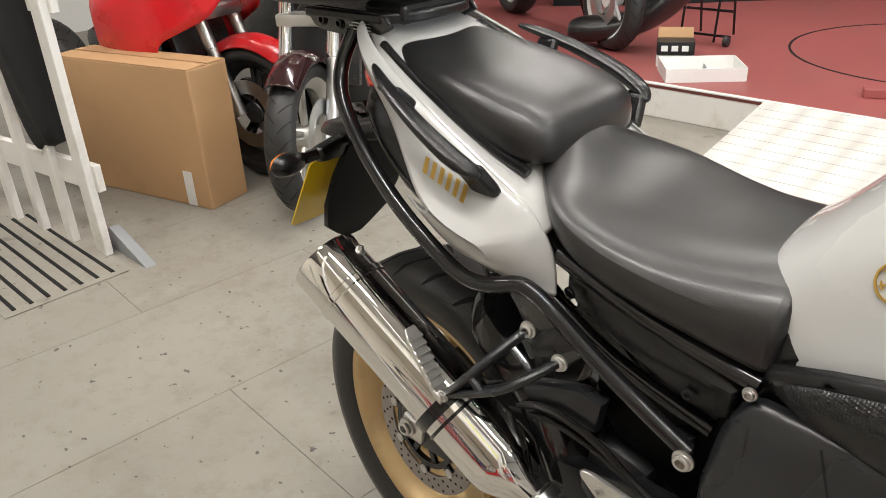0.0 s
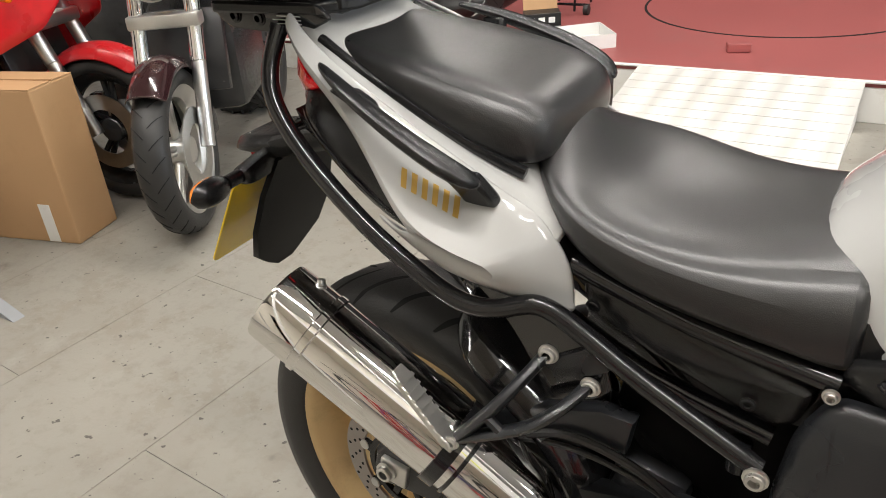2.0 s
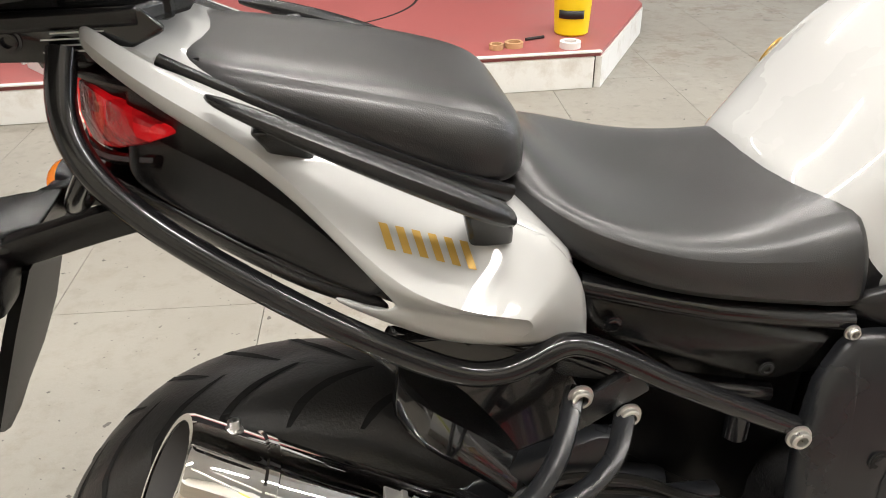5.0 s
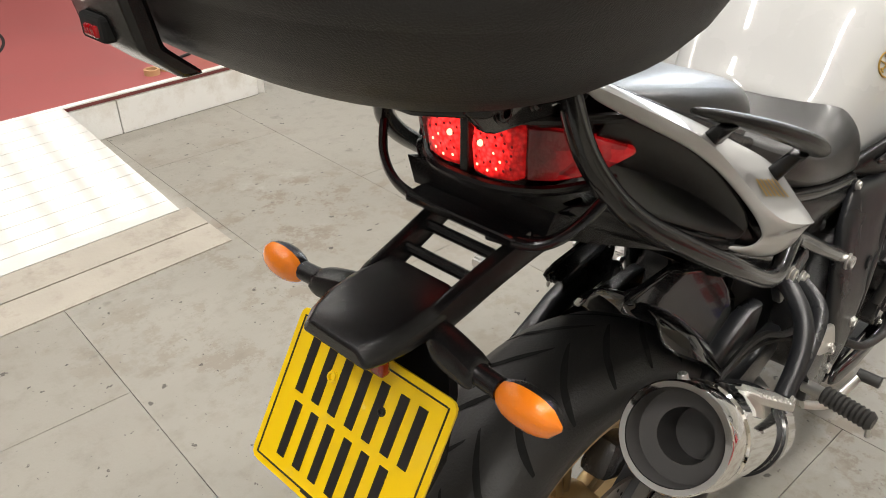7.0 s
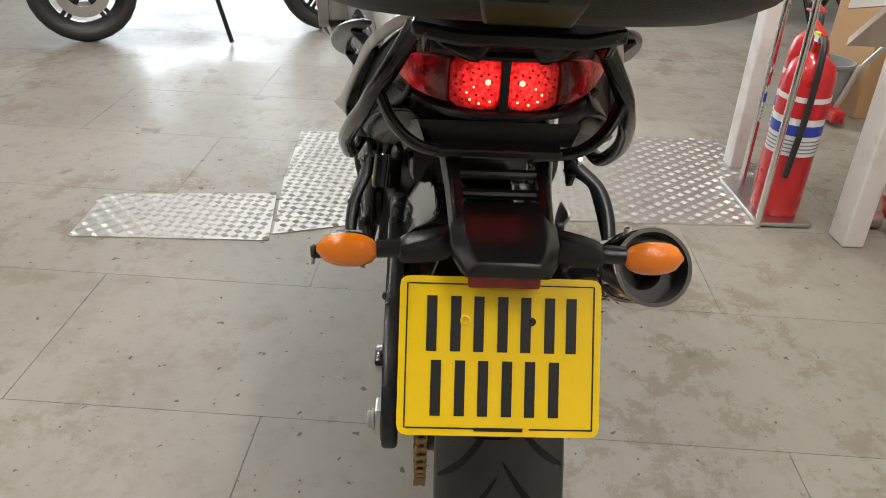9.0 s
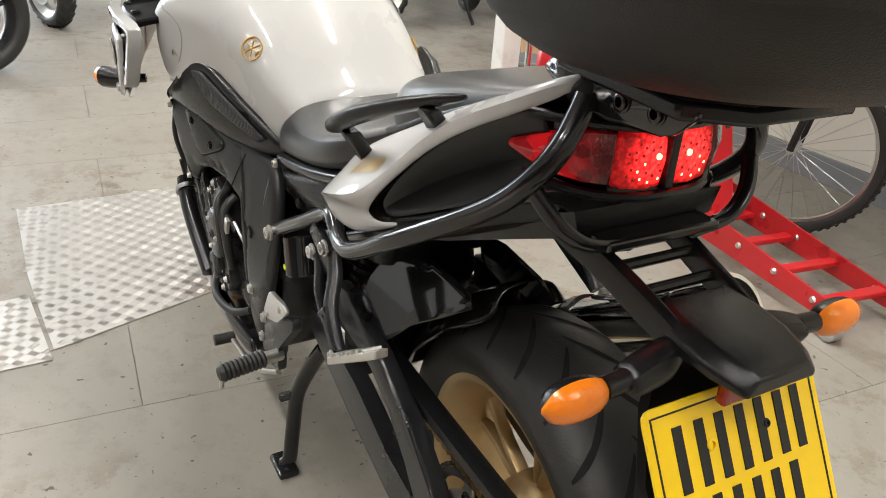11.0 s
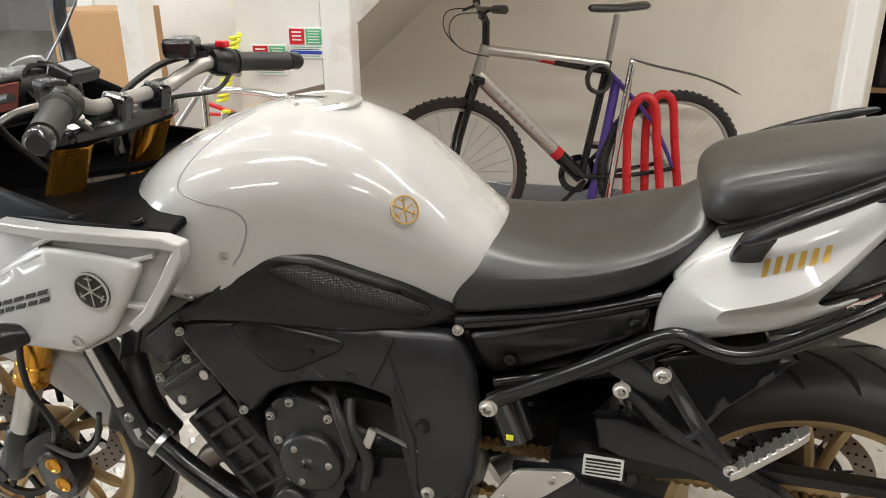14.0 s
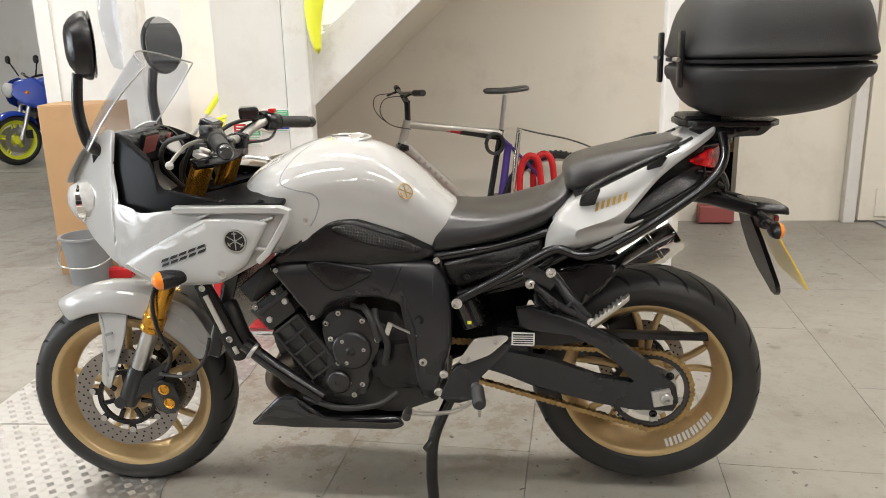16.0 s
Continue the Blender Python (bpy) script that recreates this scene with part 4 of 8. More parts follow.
def both(name, bm, material, label="", **k):
    """A part for the left side and its mirror image for the right."""
    m2 = flip(bm)
    a = part(name, bm, material, bike, label, **k)
    b = part(name, m2, material, bike, label, **k)
    return a, b


def tyre_profile(R, w):
    return [(0.229, -0.40 * w), (0.238, -0.46 * w), (R - 0.05, -0.5 * w), (R - 0.027, -0.47 * w), (R - 0.011, -0.34 * w), (R - 0.003, -0.18 * w), (R, 0), (R - 0.003, 0.18 * w), (R - 0.011, 0.34 * w), (R - 0.027, 0.47 * w), (R - 0.05, 0.5 * w), (0.238, 0.46 * w), (0.229, 0.40 * w)]


def crown(R, w, h):
    pr = tyre_profile(R, w)
    for (r1, h1), (r2, h2) in zip(pr[3:], pr[4:10]):
        if h1 <= h <= h2:
            u = (h - h1) / (h2 - h1)
            return r1 + (r2 - r1) * u
    return R - 0.03


def wheel(name, c, R, w, spokes, grooves, spin):
    Y = V((0, 1, 0))
    rim_r = 0.230
    rb = w * 0.40
    rim = lathe([(rim_r + 0.004, -rb - 0.004), (rim_r + 0.004, -rb + 0.004), (rim_r - 0.008, -rb + 0.008), (rim_r - 0.02, -rb * 0.55), (rim_r - 0.032, -rb * 0.2), (rim_r - 0.032, rb * 0.2), (rim_r - 0.02, rb * 0.55), (rim_r - 0.008, rb - 0.008), (rim_r + 0.004, rb - 0.004), (rim_r + 0.004, rb + 0.004), (rim_r - 0.006, rb + 0.005), (rim_r - 0.014, rb - 0.004), (rim_r - 0.026, rb * 0.55), (rim_r - 0.04, rb * 0.2), (rim_r - 0.04, -rb * 0.2), (rim_r - 0.026, -rb * 0.55), (rim_r - 0.014, -rb + 0.004), (rim_r - 0.006, -rb - 0.005)], c, Y, 72, closed=True)
    wh = part(name, rim, "gold", bike, "gold painted alloy wheel rim", sharp=60)
    for k in range(spokes):
        for sg in (-1, 1):
            a0 = spin + 2 * math.pi * k / spokes
            secs = []
            for r, da, wt, dp in ((0.035, 0.10, 0.016, 0.022), (0.08, 0.10, 0.013, 0.02), (rim_r - 0.08, 0.13, 0.012, 0.015), (rim_r - 0.03, 0.21, 0.018, 0.016)):
                a = a0 + sg * da
                d, tn = V((math.cos(a), 0, math.sin(a))), V((-math.sin(a), 0, math.cos(a)))
                p = c + d * r
                secs.append([p + tn * wt - Y * dp * 0.6, p + tn * wt * 0.6 + Y * dp, p - tn * wt * 0.6 + Y * dp, p - tn * wt - Y * dp * 0.6])
            part("spoke", loft(secs), "gold", wh, sub=1)
    part("hub", lathe([(0, -0.075), (0.03, -0.075), (0.035, -0.06), (0.06, -0.035), (0.065, 0), (0.06, 0.035), (0.035, 0.06), (0.03, 0.075), (0, 0.075)], c, Y, 36), "gold", wh)
    part("tyre", lathe(tyre_profile(R, w), c, Y, 96, closed=True), "rubber", wh, "black road tyre with worn tread", sharp=80)
    vs, fs = [], []
    for k in range(grooves):
        for sg in (-1, 1):
            for (h0, h1, s, off, gw) in ((0.02, 0.32, 0.30, 0, 0.0062), (0.15, 0.46, 0.20, 0.5, 0.0052)):
                th0 = 2 * math.pi * (k + off + (0.25 if sg > 0 else 0)) / grooves
                n = 9
                base = len(vs)
                for i in range(n):
                    u = i / (n - 1)
                    h = sg * (h0 + (h1 - h0) * u) * w
                    th = th0 + s * (u - 0.25 * u * u)
                    r = crown(R, w, h) + 0.0008
                    wd = gw * math.sin(math.pi * (0.12 + 0.76 * u)) / r * 1.2
                    for q in (-wd, wd):
                        vs.append((c.x + r * math.cos(th + q), c.y + h, c.z + r * math.sin(th + q)))
                for i in range(n - 1):
                    b = base + 2 * i
                    fs.append((b, b + 1, b + 3, b + 2))
    me = bpy.data.meshes.new("tread_pattern")
    me.from_pydata(vs, [], fs)
    me.materials.append(M["groove"])
    tg = new("tread_pattern", me)
    tg.parent = wh
    tagged(tg, kind="stuff")
    return wh


def disc(c, y, ro, ri, parent, holes=30):
    d = part("brake_disc", lathe([(ri, -0.0025), (ro, -0.0025), (ro, 0.0025), (ri, 0.0025)], (c.x, y, c.z), (0, 1, 0), 64, closed=True), "disc", parent, "drilled steel brake disc")
    vs, fs = [], []
    for k in range(holes):
        for j, rr in enumerate((0.22, 0.5, 0.8)):
            a = 2 * math.pi * (k + 0.33 * j) / holes
            r = ri + (ro - ri) * rr
            cx, cz = c.x + r * math.cos(a), c.z + r * math.sin(a)
            for yy in (-0.0029, 0.0029):
                n0 = len(vs)
                vs += [(cx + 0.0032 * math.cos(t * math.pi / 3), y + yy, cz + 0.0032 * math.sin(t * math.pi / 3)) for t in range(6)]
                fs.append(tuple(range(n0, n0 + 6)))
    me = bpy.data.meshes.new("drilling")
    me.from_pydata(vs, [], fs)
    me.materials.append(M["groove"])
    o = new("drilling", me)
    o.parent = parent
    tagged(o, kind="stuff")
    part("disc_carrier", lathe([(ri * 0.70, -0.005), (ri * 0.82, -0.005), (ri * 0.82, 0.005), (ri * 0.70, 0.005)], (c.x, y, c.z), (0, 1, 0), 40, closed=True), "plastic", parent, "black disc carrier ring")
    for k in range(7):
        a = 2 * math.pi * k / 7 + 0.2
        part("carrier_leg", box((c.x + ri * 0.90 * math.cos(a), y, c.z + ri * 0.90 * math.sin(a)), (ri * 0.20, 0.008, 0.020), Matrix.Rotation(-a, 4, 'Y'), bev=0.003), "plastic", parent)
        part("carrier_leg", box((c.x + ri * 0.55 * math.cos(a + 0.45), y, c.z + ri * 0.55 * math.sin(a + 0.45)), (ri * 0.36, 0.008, 0.014), Matrix.Rotation(-a - 0.45, 4, 'Y'), bev=0.003), "plastic", parent)
    for k in range(7):
        a = 2 * math.pi * k / 7 + 0.2
        part("disc_rivet", cyl((c.x + (ri - 0.004) * math.cos(a), y - 0.006, c.z + (ri - 0.004) * math.sin(a)), (c.x + (ri - 0.004) * math.cos(a), y + 0.006, c.z + (ri - 0.004) * math.sin(a)), 0.009, seg=14), "steel", parent)


rear = wheel("rear_wheel", RW, 0.318, 0.180, 5, 24, 0.35)
front = wheel("front_wheel", FW, 0.298, 0.118, 5, 22, 0.1)
for sy in (0.075, -0.075):
    disc(FW, FW.y + sy, 0.150, 0.105, front)
disc(RW, RW.y - 0.085, 0.125, 0.09, rear, 24)
# white bars stand in for the rim lettering
for k in range(6):
    a = math.radians(-112 - k * 7.4)
    d, tn = V((math.cos(a), 0, math.sin(a))), V((-math.sin(a), 0, math.cos(a)))
    for off in (-0.0062, 0.0062):
        bar = [[RW + d * r + tn * (off + e) + V((0, y, 0)) for e in (-0.0040, 0.0040)] for y, r in ((0.044, 0.2018), (0.056, 0.2075), (0.067, 0.2135))]
        part("rim_lettering", loft(bar, closed=False), "whiteink", rear, "white lettering bar", smooth=False, solid=0.001)

def stand_askew(root, c, lean, yaw):
    """Leans a finished wheel to the left and turns it about its hub, as it stands on the side stand."""
    m = Matrix.Translation(c) @ Matrix.Rotation(radians(yaw), 4, 'Z') @ Matrix.Rotation(radians(-lean), 4, 'X') @ Matrix.Translation(-c)
    for o in (root, *root.children_recursive):
        o.data.transform(m)


stand_askew(rear, RW, 3.0, -4.0)
stand_askew(front, FW, 1.0, 4.0)

# chain and sprocket
CY = 0.078
part("sprocket", lathe([(0.092, -0.003), (0.106, -0.003), (0.106, 0.003), (0.092, 0.003)], (RW.x, CY, RW.z), (0, 1, 0), 48, closed=True), "soot", rear, "dark oily chain sprocket")
part("sprocket_star", lathe([(0.058, -0.0025), (0.074, -0.0025), (0.074, 0.0035), (0.058, 0.0035)], (RW.x, CY, RW.z), (0, 1, 0), 48, closed=True), "steel", rear, "bare steel sprocket star")
part("sprocket_carrier", lathe([(0, -0.03), (0.062, -0.03), (0.060, -0.006), (0.03, 0.006), (0, 0.006)], (RW.x, CY, RW.z), (0, 1, 0), 36), "engine", rear)
for k in range(42):
    a = 2 * math.pi * k / 42
    part("sprocket_tooth", box((RW.x + 0.108 * math.cos(a), CY, RW.z + 0.108 * math.sin(a)), (0.010, 0.0045, 0.006), Matrix.Rotation(-a, 4, 'Y')), "soot", rear, smooth=False)
for k in range(6):
    a = 2 * math.pi * k / 6 + 0.35
    part("sprocket_arm", box((RW.x + 0.083 * math.cos(a), CY, RW.z + 0.083 * math.sin(a)), (0.030, 0.006, 0.022), Matrix.Rotation(-a, 4, 'Y'), bev=0.002), "steel", rear, smooth=False)
    part("sprocket_bolt", bolt((RW.x + 0.068 * math.cos(a), CY + 0.0035, RW.z + 0.068 * math.sin(a)), (0, 1, 0), 0.009, 0.006), "tube", rear)
FSX, FSZ, FR, RR = 0.64, 0.425, 0.044, 0.112
path = []
for i in range(15):
    a = math.radians(90) + math.radians(180) * i / 14
    path.append(V((RW.x + RR * math.cos(a) , CY, RW.z + RR * math.sin(a))))
for i in range(9):
    a = math.radians(-90) + math.radians(180) * i / 8
    path.append(V((FSX + FR * math.cos(a), CY, FSZ + FR * math.sin(a))))
path.append(path[0])
seglen = [(b - a).length for a, b in zip(path, path[1:])]
tot = sum(seglen)
N = 112
bmch = bmesh.new()
for k in range(N):
    s = tot * k / N
    i = 0
    while s > seglen[i]:
        s -= seglen[i]
        i += 1
    p = path[i].lerp(path[i + 1], s / seglen[i])
    d = (path[i + 1] - path[i]).normalized()
    an = math.atan2(d.z, d.x)
    rot = Matrix.Rotation(-an, 4, 'Y')
    off = 0.0085 if k % 2 else 0.006
    for sg in (-1, 1):
        box(p + V((0, sg * off, 0)), (0.0150, 0.0020, 0.0085), rot, 0, bmch)
        for e in (-0.0066, 0.0066):
            lathe([(0, 0), (0.0074, 0), (0.0074, 0.0022), (0.003, 0.0024), (0, 0.0034)], p + d * e + V((0, sg * (off - 0.001), 0)), (0, sg, 0), 9, bmch)
    lathe([(0, -0.006), (0.0050, -0.006), (0.0050, 0.006), (0, 0.006)], p - d * 0.0066, (0, 1, 0), 8, bmch)
part("drive_chain", bmch, "chain", bike, "gold roller drive chain")

# swingarm
SW = [(0.56, 0.475), (0.56, 0.425), (0.482, 0.405), (0.384, 0.362), (0.223, 0.324), (0.125, 0.307), (0.027, 0.302), (0.014, 0.329), (0.023, 0.373), (0.096, 0.439), (0.167, 0.494), (0.27, 0.549), (0.397, 0.590), (0.44, 0.585), (0.43, 0.530), (0.397, 0.526), (0.291, 0.521), (0.228, 0.480), (0.170, 0.431), (0.119, 0.387), (0.136, 0.376), (0.226, 0.399), (0.348, 0.443), (0.445, 0.462), (0.50, 0.478)]
both("swingarm", prism(SW, 0.116, 0.145, 0.008), "frame", "black cast alloy swingarm")
part("swingarm_bridge", box((0.45, 0, 0.45), (0.10, 0.25, 0.10), Matrix.Rotation(radians(15), 4, 'Y'), bev=0.02), "frame", bike)
both("axle_adjuster", box((0.060, 0.149, 0.345), (0.050, 0.012, 0.044), Matrix.Rotation(radians(12), 4, 'Y'), bev=0.003), "alloy", "alloy chain adjuster block", smooth=False)
both("axle_nut", bolt((0.05, 0.156, 0.347), (0, 1, 0), 0.014, 0.012), "steel")
part("chain_guard", prism([(0.493, 0.523), (0.36, 0.520), (0.199, 0.512), (-0.057, 0.506), (-0.059, 0.490), (0.20, 0.494), (0.34, 0.472), (0.483, 0.472)], 0.085, 0.114, 0.003), "plastic", bike, "black plastic chain guard")
stk = part("warning_sticker", box((0.421, 0.1475, 0.503), (0.060, 0.003, 0.036), Matrix.Rotation(radians(-2), 4, 'Y')), "whiteink", bike, "silver printed warning sticker", smooth=False)
for k in range(5):
    part("sticker_print", box((0.421, 0.1492, 0.5155 - k * 0.0062), (0.052, 0.001, 0.0026 if k else 0.004)), "black", stk, smooth=False)
# hugger
both("rear_hugger_side", panel([(0.40, 0.60), (0.37, 0.67), (0.27, 0.695), (0.17, 0.690), (0.155, 0.675), (0.20, 0.640), (0.255, 0.60), (0.30, 0.545), (0.36, 0.54)], quadric([(0.4, 0.6, 0.115), (0.1, 0.68, 0.06), (0.25, 0.69, 0.06), (0.3, 0.55, 0.122)])), "gloss", "gloss black rear hugger", solid=0.003)
hug = []
for k in range(9):
    a = radians(12 + k * 7.6)
    r = 0.323 + 0.016 * max(0, k - 5) / 3
    d = V((math.cos(a), 0, math.sin(a)))
    hug.append([RW + d * (r + dz) + V((0, yy, 0)) for yy, dz in ((-0.105 + 0.045 * (k > 7), -0.03), (-0.085 + 0.035 * (k > 7), 0.004), (-0.04, 0.018), (0, 0.022), (0.04, 0.018), (0.085 - 0.035 * (k > 7), 0.004), (0.105 - 0.045 * (k > 7), -0.03))])
part("rear_hugger", loft(hug, closed=False), "gloss", bike, "gloss black rear hugger", solid=0.004, sub=1)

# frame covers and engine
fy = quadric([(0.645, 0.708, 0.163), (0.687, 0.574, 0.200), (0.682, 0.455, 0.198), (0.64, 0.38, 0.196), (1.05, 0.73, 0.255), (0.90, 0.65, 0.235), (0.76, 0.70, 0.195)])
FC = rounded([(1.051, 0.731), (0.90, 0.738), (0.758, 0.722), (0.671, 0.716), (0.645, 0.712), (0.618, 0.662), (0.606, 0.584), (0.610, 0.502), (0.638, 0.40), (0.647, 0.360), (0.677, 0.356), (0.698, 0.412), (0.694, 0.498), (0.700, 0.566), (0.731, 0.622), (0.79, 0.644), (0.86, 0.646), (0.912, 0.630), (0.940, 0.590), (0.962, 0.592), (0.960, 0.635), (1.0, 0.675)], 0.014, 2)
both("frame_spar", panel(FC, lambda x, z: fy(x, z) + 0.010, rim=0.010, drop=0.012), "frame", "satin black frame spar", solid=0.012)
TRI = rounded([(0.959, 0.732), (0.93, 0.745), (0.799, 0.712), (0.80, 0.698), (0.877, 0.662), (0.90, 0.668)], 0.012, 2)
for i, f in enumerate(both("frame_inset", panel(TRI, lambda x, z: fy(x, z) + 0.0185, rim=0.004, drop=0.004), "plastic", "black triangular frame cover", solid=0.004)):
    sg = 1 if i == 0 else -1
    for x, z in ((0.925, 0.718), (0.845, 0.692)):
        part("fastener", bolt((x, sg * (fy(x, z) + 0.020), z), (0, sg, 0), 0.007, 0.003), "plastic", f)
for sg in (1, -1):
    for x, z, r, m in ((0.677, 0.463, 0.010, "bolt"), (0.625, 0.427, 0.0105, "bolt"), (0.640, 0.377, 0.0105, "bolt"), (0.640, 0.722, 0.008, "bolt"), (0.686, 0.576, 0.013, "groove"), (0.948, 0.596, 0.0065, "bolt"), (1.03, 0.722, 0.006, "bolt")):
        part("frame_bolt", bolt((x, sg * (fy(x, z) + 0.015), z), (0, sg, 0), r * 0.85, 0.007 if m != "groove" else 0.0015), m, bike)
    # seams across the spar
    part("inset_groove", tube([(x, sg * (fy(x, z) + 0.0165), z) for x, z in TRI], 0.0026, 6, 0, closed=True), "groove", bike)
    part("spar_seam", tube([(0.727, sg * (fy(0.727, 0.712) + 0.0160), 0.712), (0.745, sg * (fy(0.745, 0.67) + 0.0160), 0.67), (0.759, sg * (fy(0.759, 0.640) + 0.0160), 0.640)], 0.0016, 6, 4), "groove", bike)

part("crankcase", prism(rounded([(0.97, 0.47), (0.90, 0.60), (0.72, 0.58), (0.62, 0.47), (0.62, 0.35), (0.75, 0.30), (0.98, 0.31), (1.00, 0.40)], 0.03), -0.175, 0.175, 0.02), "engine", bike, "black painted engine crankcase")
CB = Matrix.Rotation(radians(24), 4, 'Y')
part("cylinder_block", prism(rounded([(1.069, 0.542), (1.004, 0.593), (0.879, 0.455), (0.962, 0.384)], 0.010), -0.215, 0.215, 0.008), "engine", bike, "black cylinder block")
part("cylinder_head", prism(rounded([(1.125, 0.600), (1.034, 0.672), (0.998, 0.600), (1.072, 0.543)], 0.010), -0.226, 0.226, 0.008), "engine", bike, "black cylinder head")
part("cam_cover", prism(rounded([(1.165, 0.650), (1.075, 0.722), (1.034, 0.676), (1.128, 0.602)], 0.014), -0.19, 0.19, 0.012), "engine", bike, "black cam cover")
# added dark block closes the see-through gap ahead of the cylinders
part("engine_front", prism(rounded([(1.10, 0.60), (1.02, 0.66), (0.94, 0.45), (0.98, 0.34), (1.06, 0.36), (1.10, 0.48)], 0.02), -0.12, 0.12, 0.015), "engine", bike, "dark filler block behind the radiator")
BD, BX = V((-0.606, 0, -0.795)), V((-0.795, 0, 0.606))
CB = Matrix((BD, V((0, 1, 0)), BX)).transposed().to_4x4()
for sg in (1, -1):
    for u in (0.0, 0.083):
        part("block_rail", box(V((1.066, sg * 0.219, 0.546)) + BD * 0.086 + BX * (u - 0.002), (0.165, 0.016, 0.011), CB, bev=0.004), "engine", bike, smooth=False)
    part("block_spine", box(V((1.066, sg * 0.218, 0.546)) + BD * 0.088 + BX * 0.046, (0.160, 0.014, 0.008), CB, bev=0.003), "engine", bike, smooth=False)
    for k in range(5):
        part("cylinder_rib", box(V((1.066, sg * 0.218, 0.546)) + BD * (0.008 + 0.039 * k) + BX * 0.040, (0.009, 0.014, 0.078), CB, bev=0.003), "engine", bike, smooth=False)
    part("head_step", box(V((1.092, sg * 0.230, 0.598)) + BX * 0.045 + BD * 0.0, (0.014, 0.016, 0.104), CB, bev=0.004), "engine", bike, smooth=False)
    for u, v in ((-0.016, 0.012), (-0.016, 0.078)):
        part("head_bolt", bolt(V((1.085, sg * 0.226, 0.590)) - BD * 0.03 + BX * (v + u), (0, sg, 0), 0.006, 0.006), "bolt", bike)
for sg in (1, -1):
    gc = part("generator_cover", prism(rounded([(0.936, 0.575), (0.895, 0.612), (0.825, 0.592), (0.783, 0.530), (0.800, 0.468), (0.826, 0.448), (0.815, 0.392), (0.850, 0.358), (0.930, 0.380), (0.944, 0.430), (0.915, 0.470), (0.932, 0.520)], 0.02), sg * 0.165, sg * 0.222, 0.008), "engine", bike, "black generator cover")
    for cx, cz, r, y1, lab in ((0.859, 0.499, 0.052, 0.242, "black round inspection cap"), (0.859, 0.499, 0.015, 0.246, "black hexagon plug"), (0.899, 0.408, 0.032, 0.238, "black water pump cap")):
        part("engine_cover", lathe([(0, 0.20), (r, 0.20), (r, y1 - 0.008), (r - 0.003, y1 - 0.003), (r - 0.008, y1), (0.008, y1), (0.006, y1 - 0.004), (0, y1 - 0.004)], (cx, 0, cz), (0, sg, 0), 40), "engine", gc, lab)
    for k in range(3):
        a = 2 * math.pi * k / 3 + 0.9
        part("cover_bolt", bolt((0.859 + 0.034 * math.cos(a), sg * 0.241, 0.499 + 0.034 * math.sin(a)), (0, sg, 0), 0.0042, 0.006), "bolt", gc)
    for x, z in ((0.924, 0.568), (0.890, 0.596), (0.829, 0.576), (0.914, 0.526), (0.793, 0.526), (0.831, 0.465), (0.885, 0.473), (0.898, 0.460), (0.837, 0.401), (0.873, 0.405), (0.860, 0.371), (0.921, 0.393)):
        part("cover_boss", cyl((x, sg * 0.19, z), (x, sg * 0.225, z), 0.0105), "engine", gc)
        part("cover_bolt", bolt((x, sg * 0.224, z), (0, sg, 0), 0.0056, 0.006), "bolt", gc)
    part("sprocket_cover", prism(rounded([(0.786, 0.503), (0.819, 0.457), (0.803, 0.404), (0.765, 0.384), (0.690, 0.378), (0.670, 0.470), (0.705, 0.512), (0.75, 0.506)], 0.010), sg * 0.15, sg * 0.206, 0.012), "plastic", bike, "black plastic sprocket cover")
    for p, q, r in (((1.13, 0.215, 0.47), (0.95, 0.215, 0.345), 0.021),):
        part("frame_down_tube", tube([(1.14, sg * 0.232, 0.512), (1.09, sg * 0.238, 0.474), (1.04, sg * 0.238, 0.436), (0.945, sg * 0.232, 0.366)], 0.019, 14, 5), "tube", bike, "black engine protection tube")
        part("hose_clip", lathe([(r + 0.001, -0.005), (r + 0.004, -0.005), (r + 0.004, 0.005), (r + 0.001, 0.005)], (1.118, sg * 0.236, 0.495), (0.8, 0, 0.6), 20, closed=True), "steel", bike)
    for k, (pts, r) in enumerate(((((0.80, 0.205, 0.60), (0.79, 0.232, 0.575), (0.765, 0.235, 0.52), (0.775, 0.225, 0.46)), 0.009), (((0.83, 0.205, 0.61), (0.805, 0.238, 0.59), (0.785, 0.242, 0.53)), 0.008), (((0.86, 0.20, 0.61), (0.82, 0.22, 0.605), (0.80, 0.232, 0.58), (0.75, 0.22, 0.55)), 0.006), (((1.0, 0.20, 0.35), (0.9, 0.235, 0.338), (0.8, 0.225, 0.345), (0.75, 0.20, 0.37)), 0.008))):
        part("engine_hose", tube([(x, sg * y, z) for x, y, z in pts], r, 10, 6), "rubber", bike, "black rubber hose")
    if sg > 0:
        part("gear_linkage", tube([(0.756, sg * 0.222, 0.567), (0.692, sg * 0.214, 0.534)], 0.0034, 8, 0), "steel", bike, "thin steel gear linkage rod")
    part("cable_clamp", box((0.76, sg * 0.235, 0.56), (0.014, 0.008, 0.034), Matrix.Rotation(radians(-20), 4, 'Y'), bev=0.002), "alloy", bike, smooth=False)
    for x, z in ((1.066, 0.575), (1.022, 0.625)):
        part("stud", cyl((x, sg * 0.19, z), (x + 0.004, sg * 0.232, z + 0.004), 0.011, 0.008), "alloy", bike)
part("belly_pan", box((0.93, 0, 0.268), (0.36, 0.38, 0.012), bev=0.004), "gloss", bike, "gloss black belly pan")
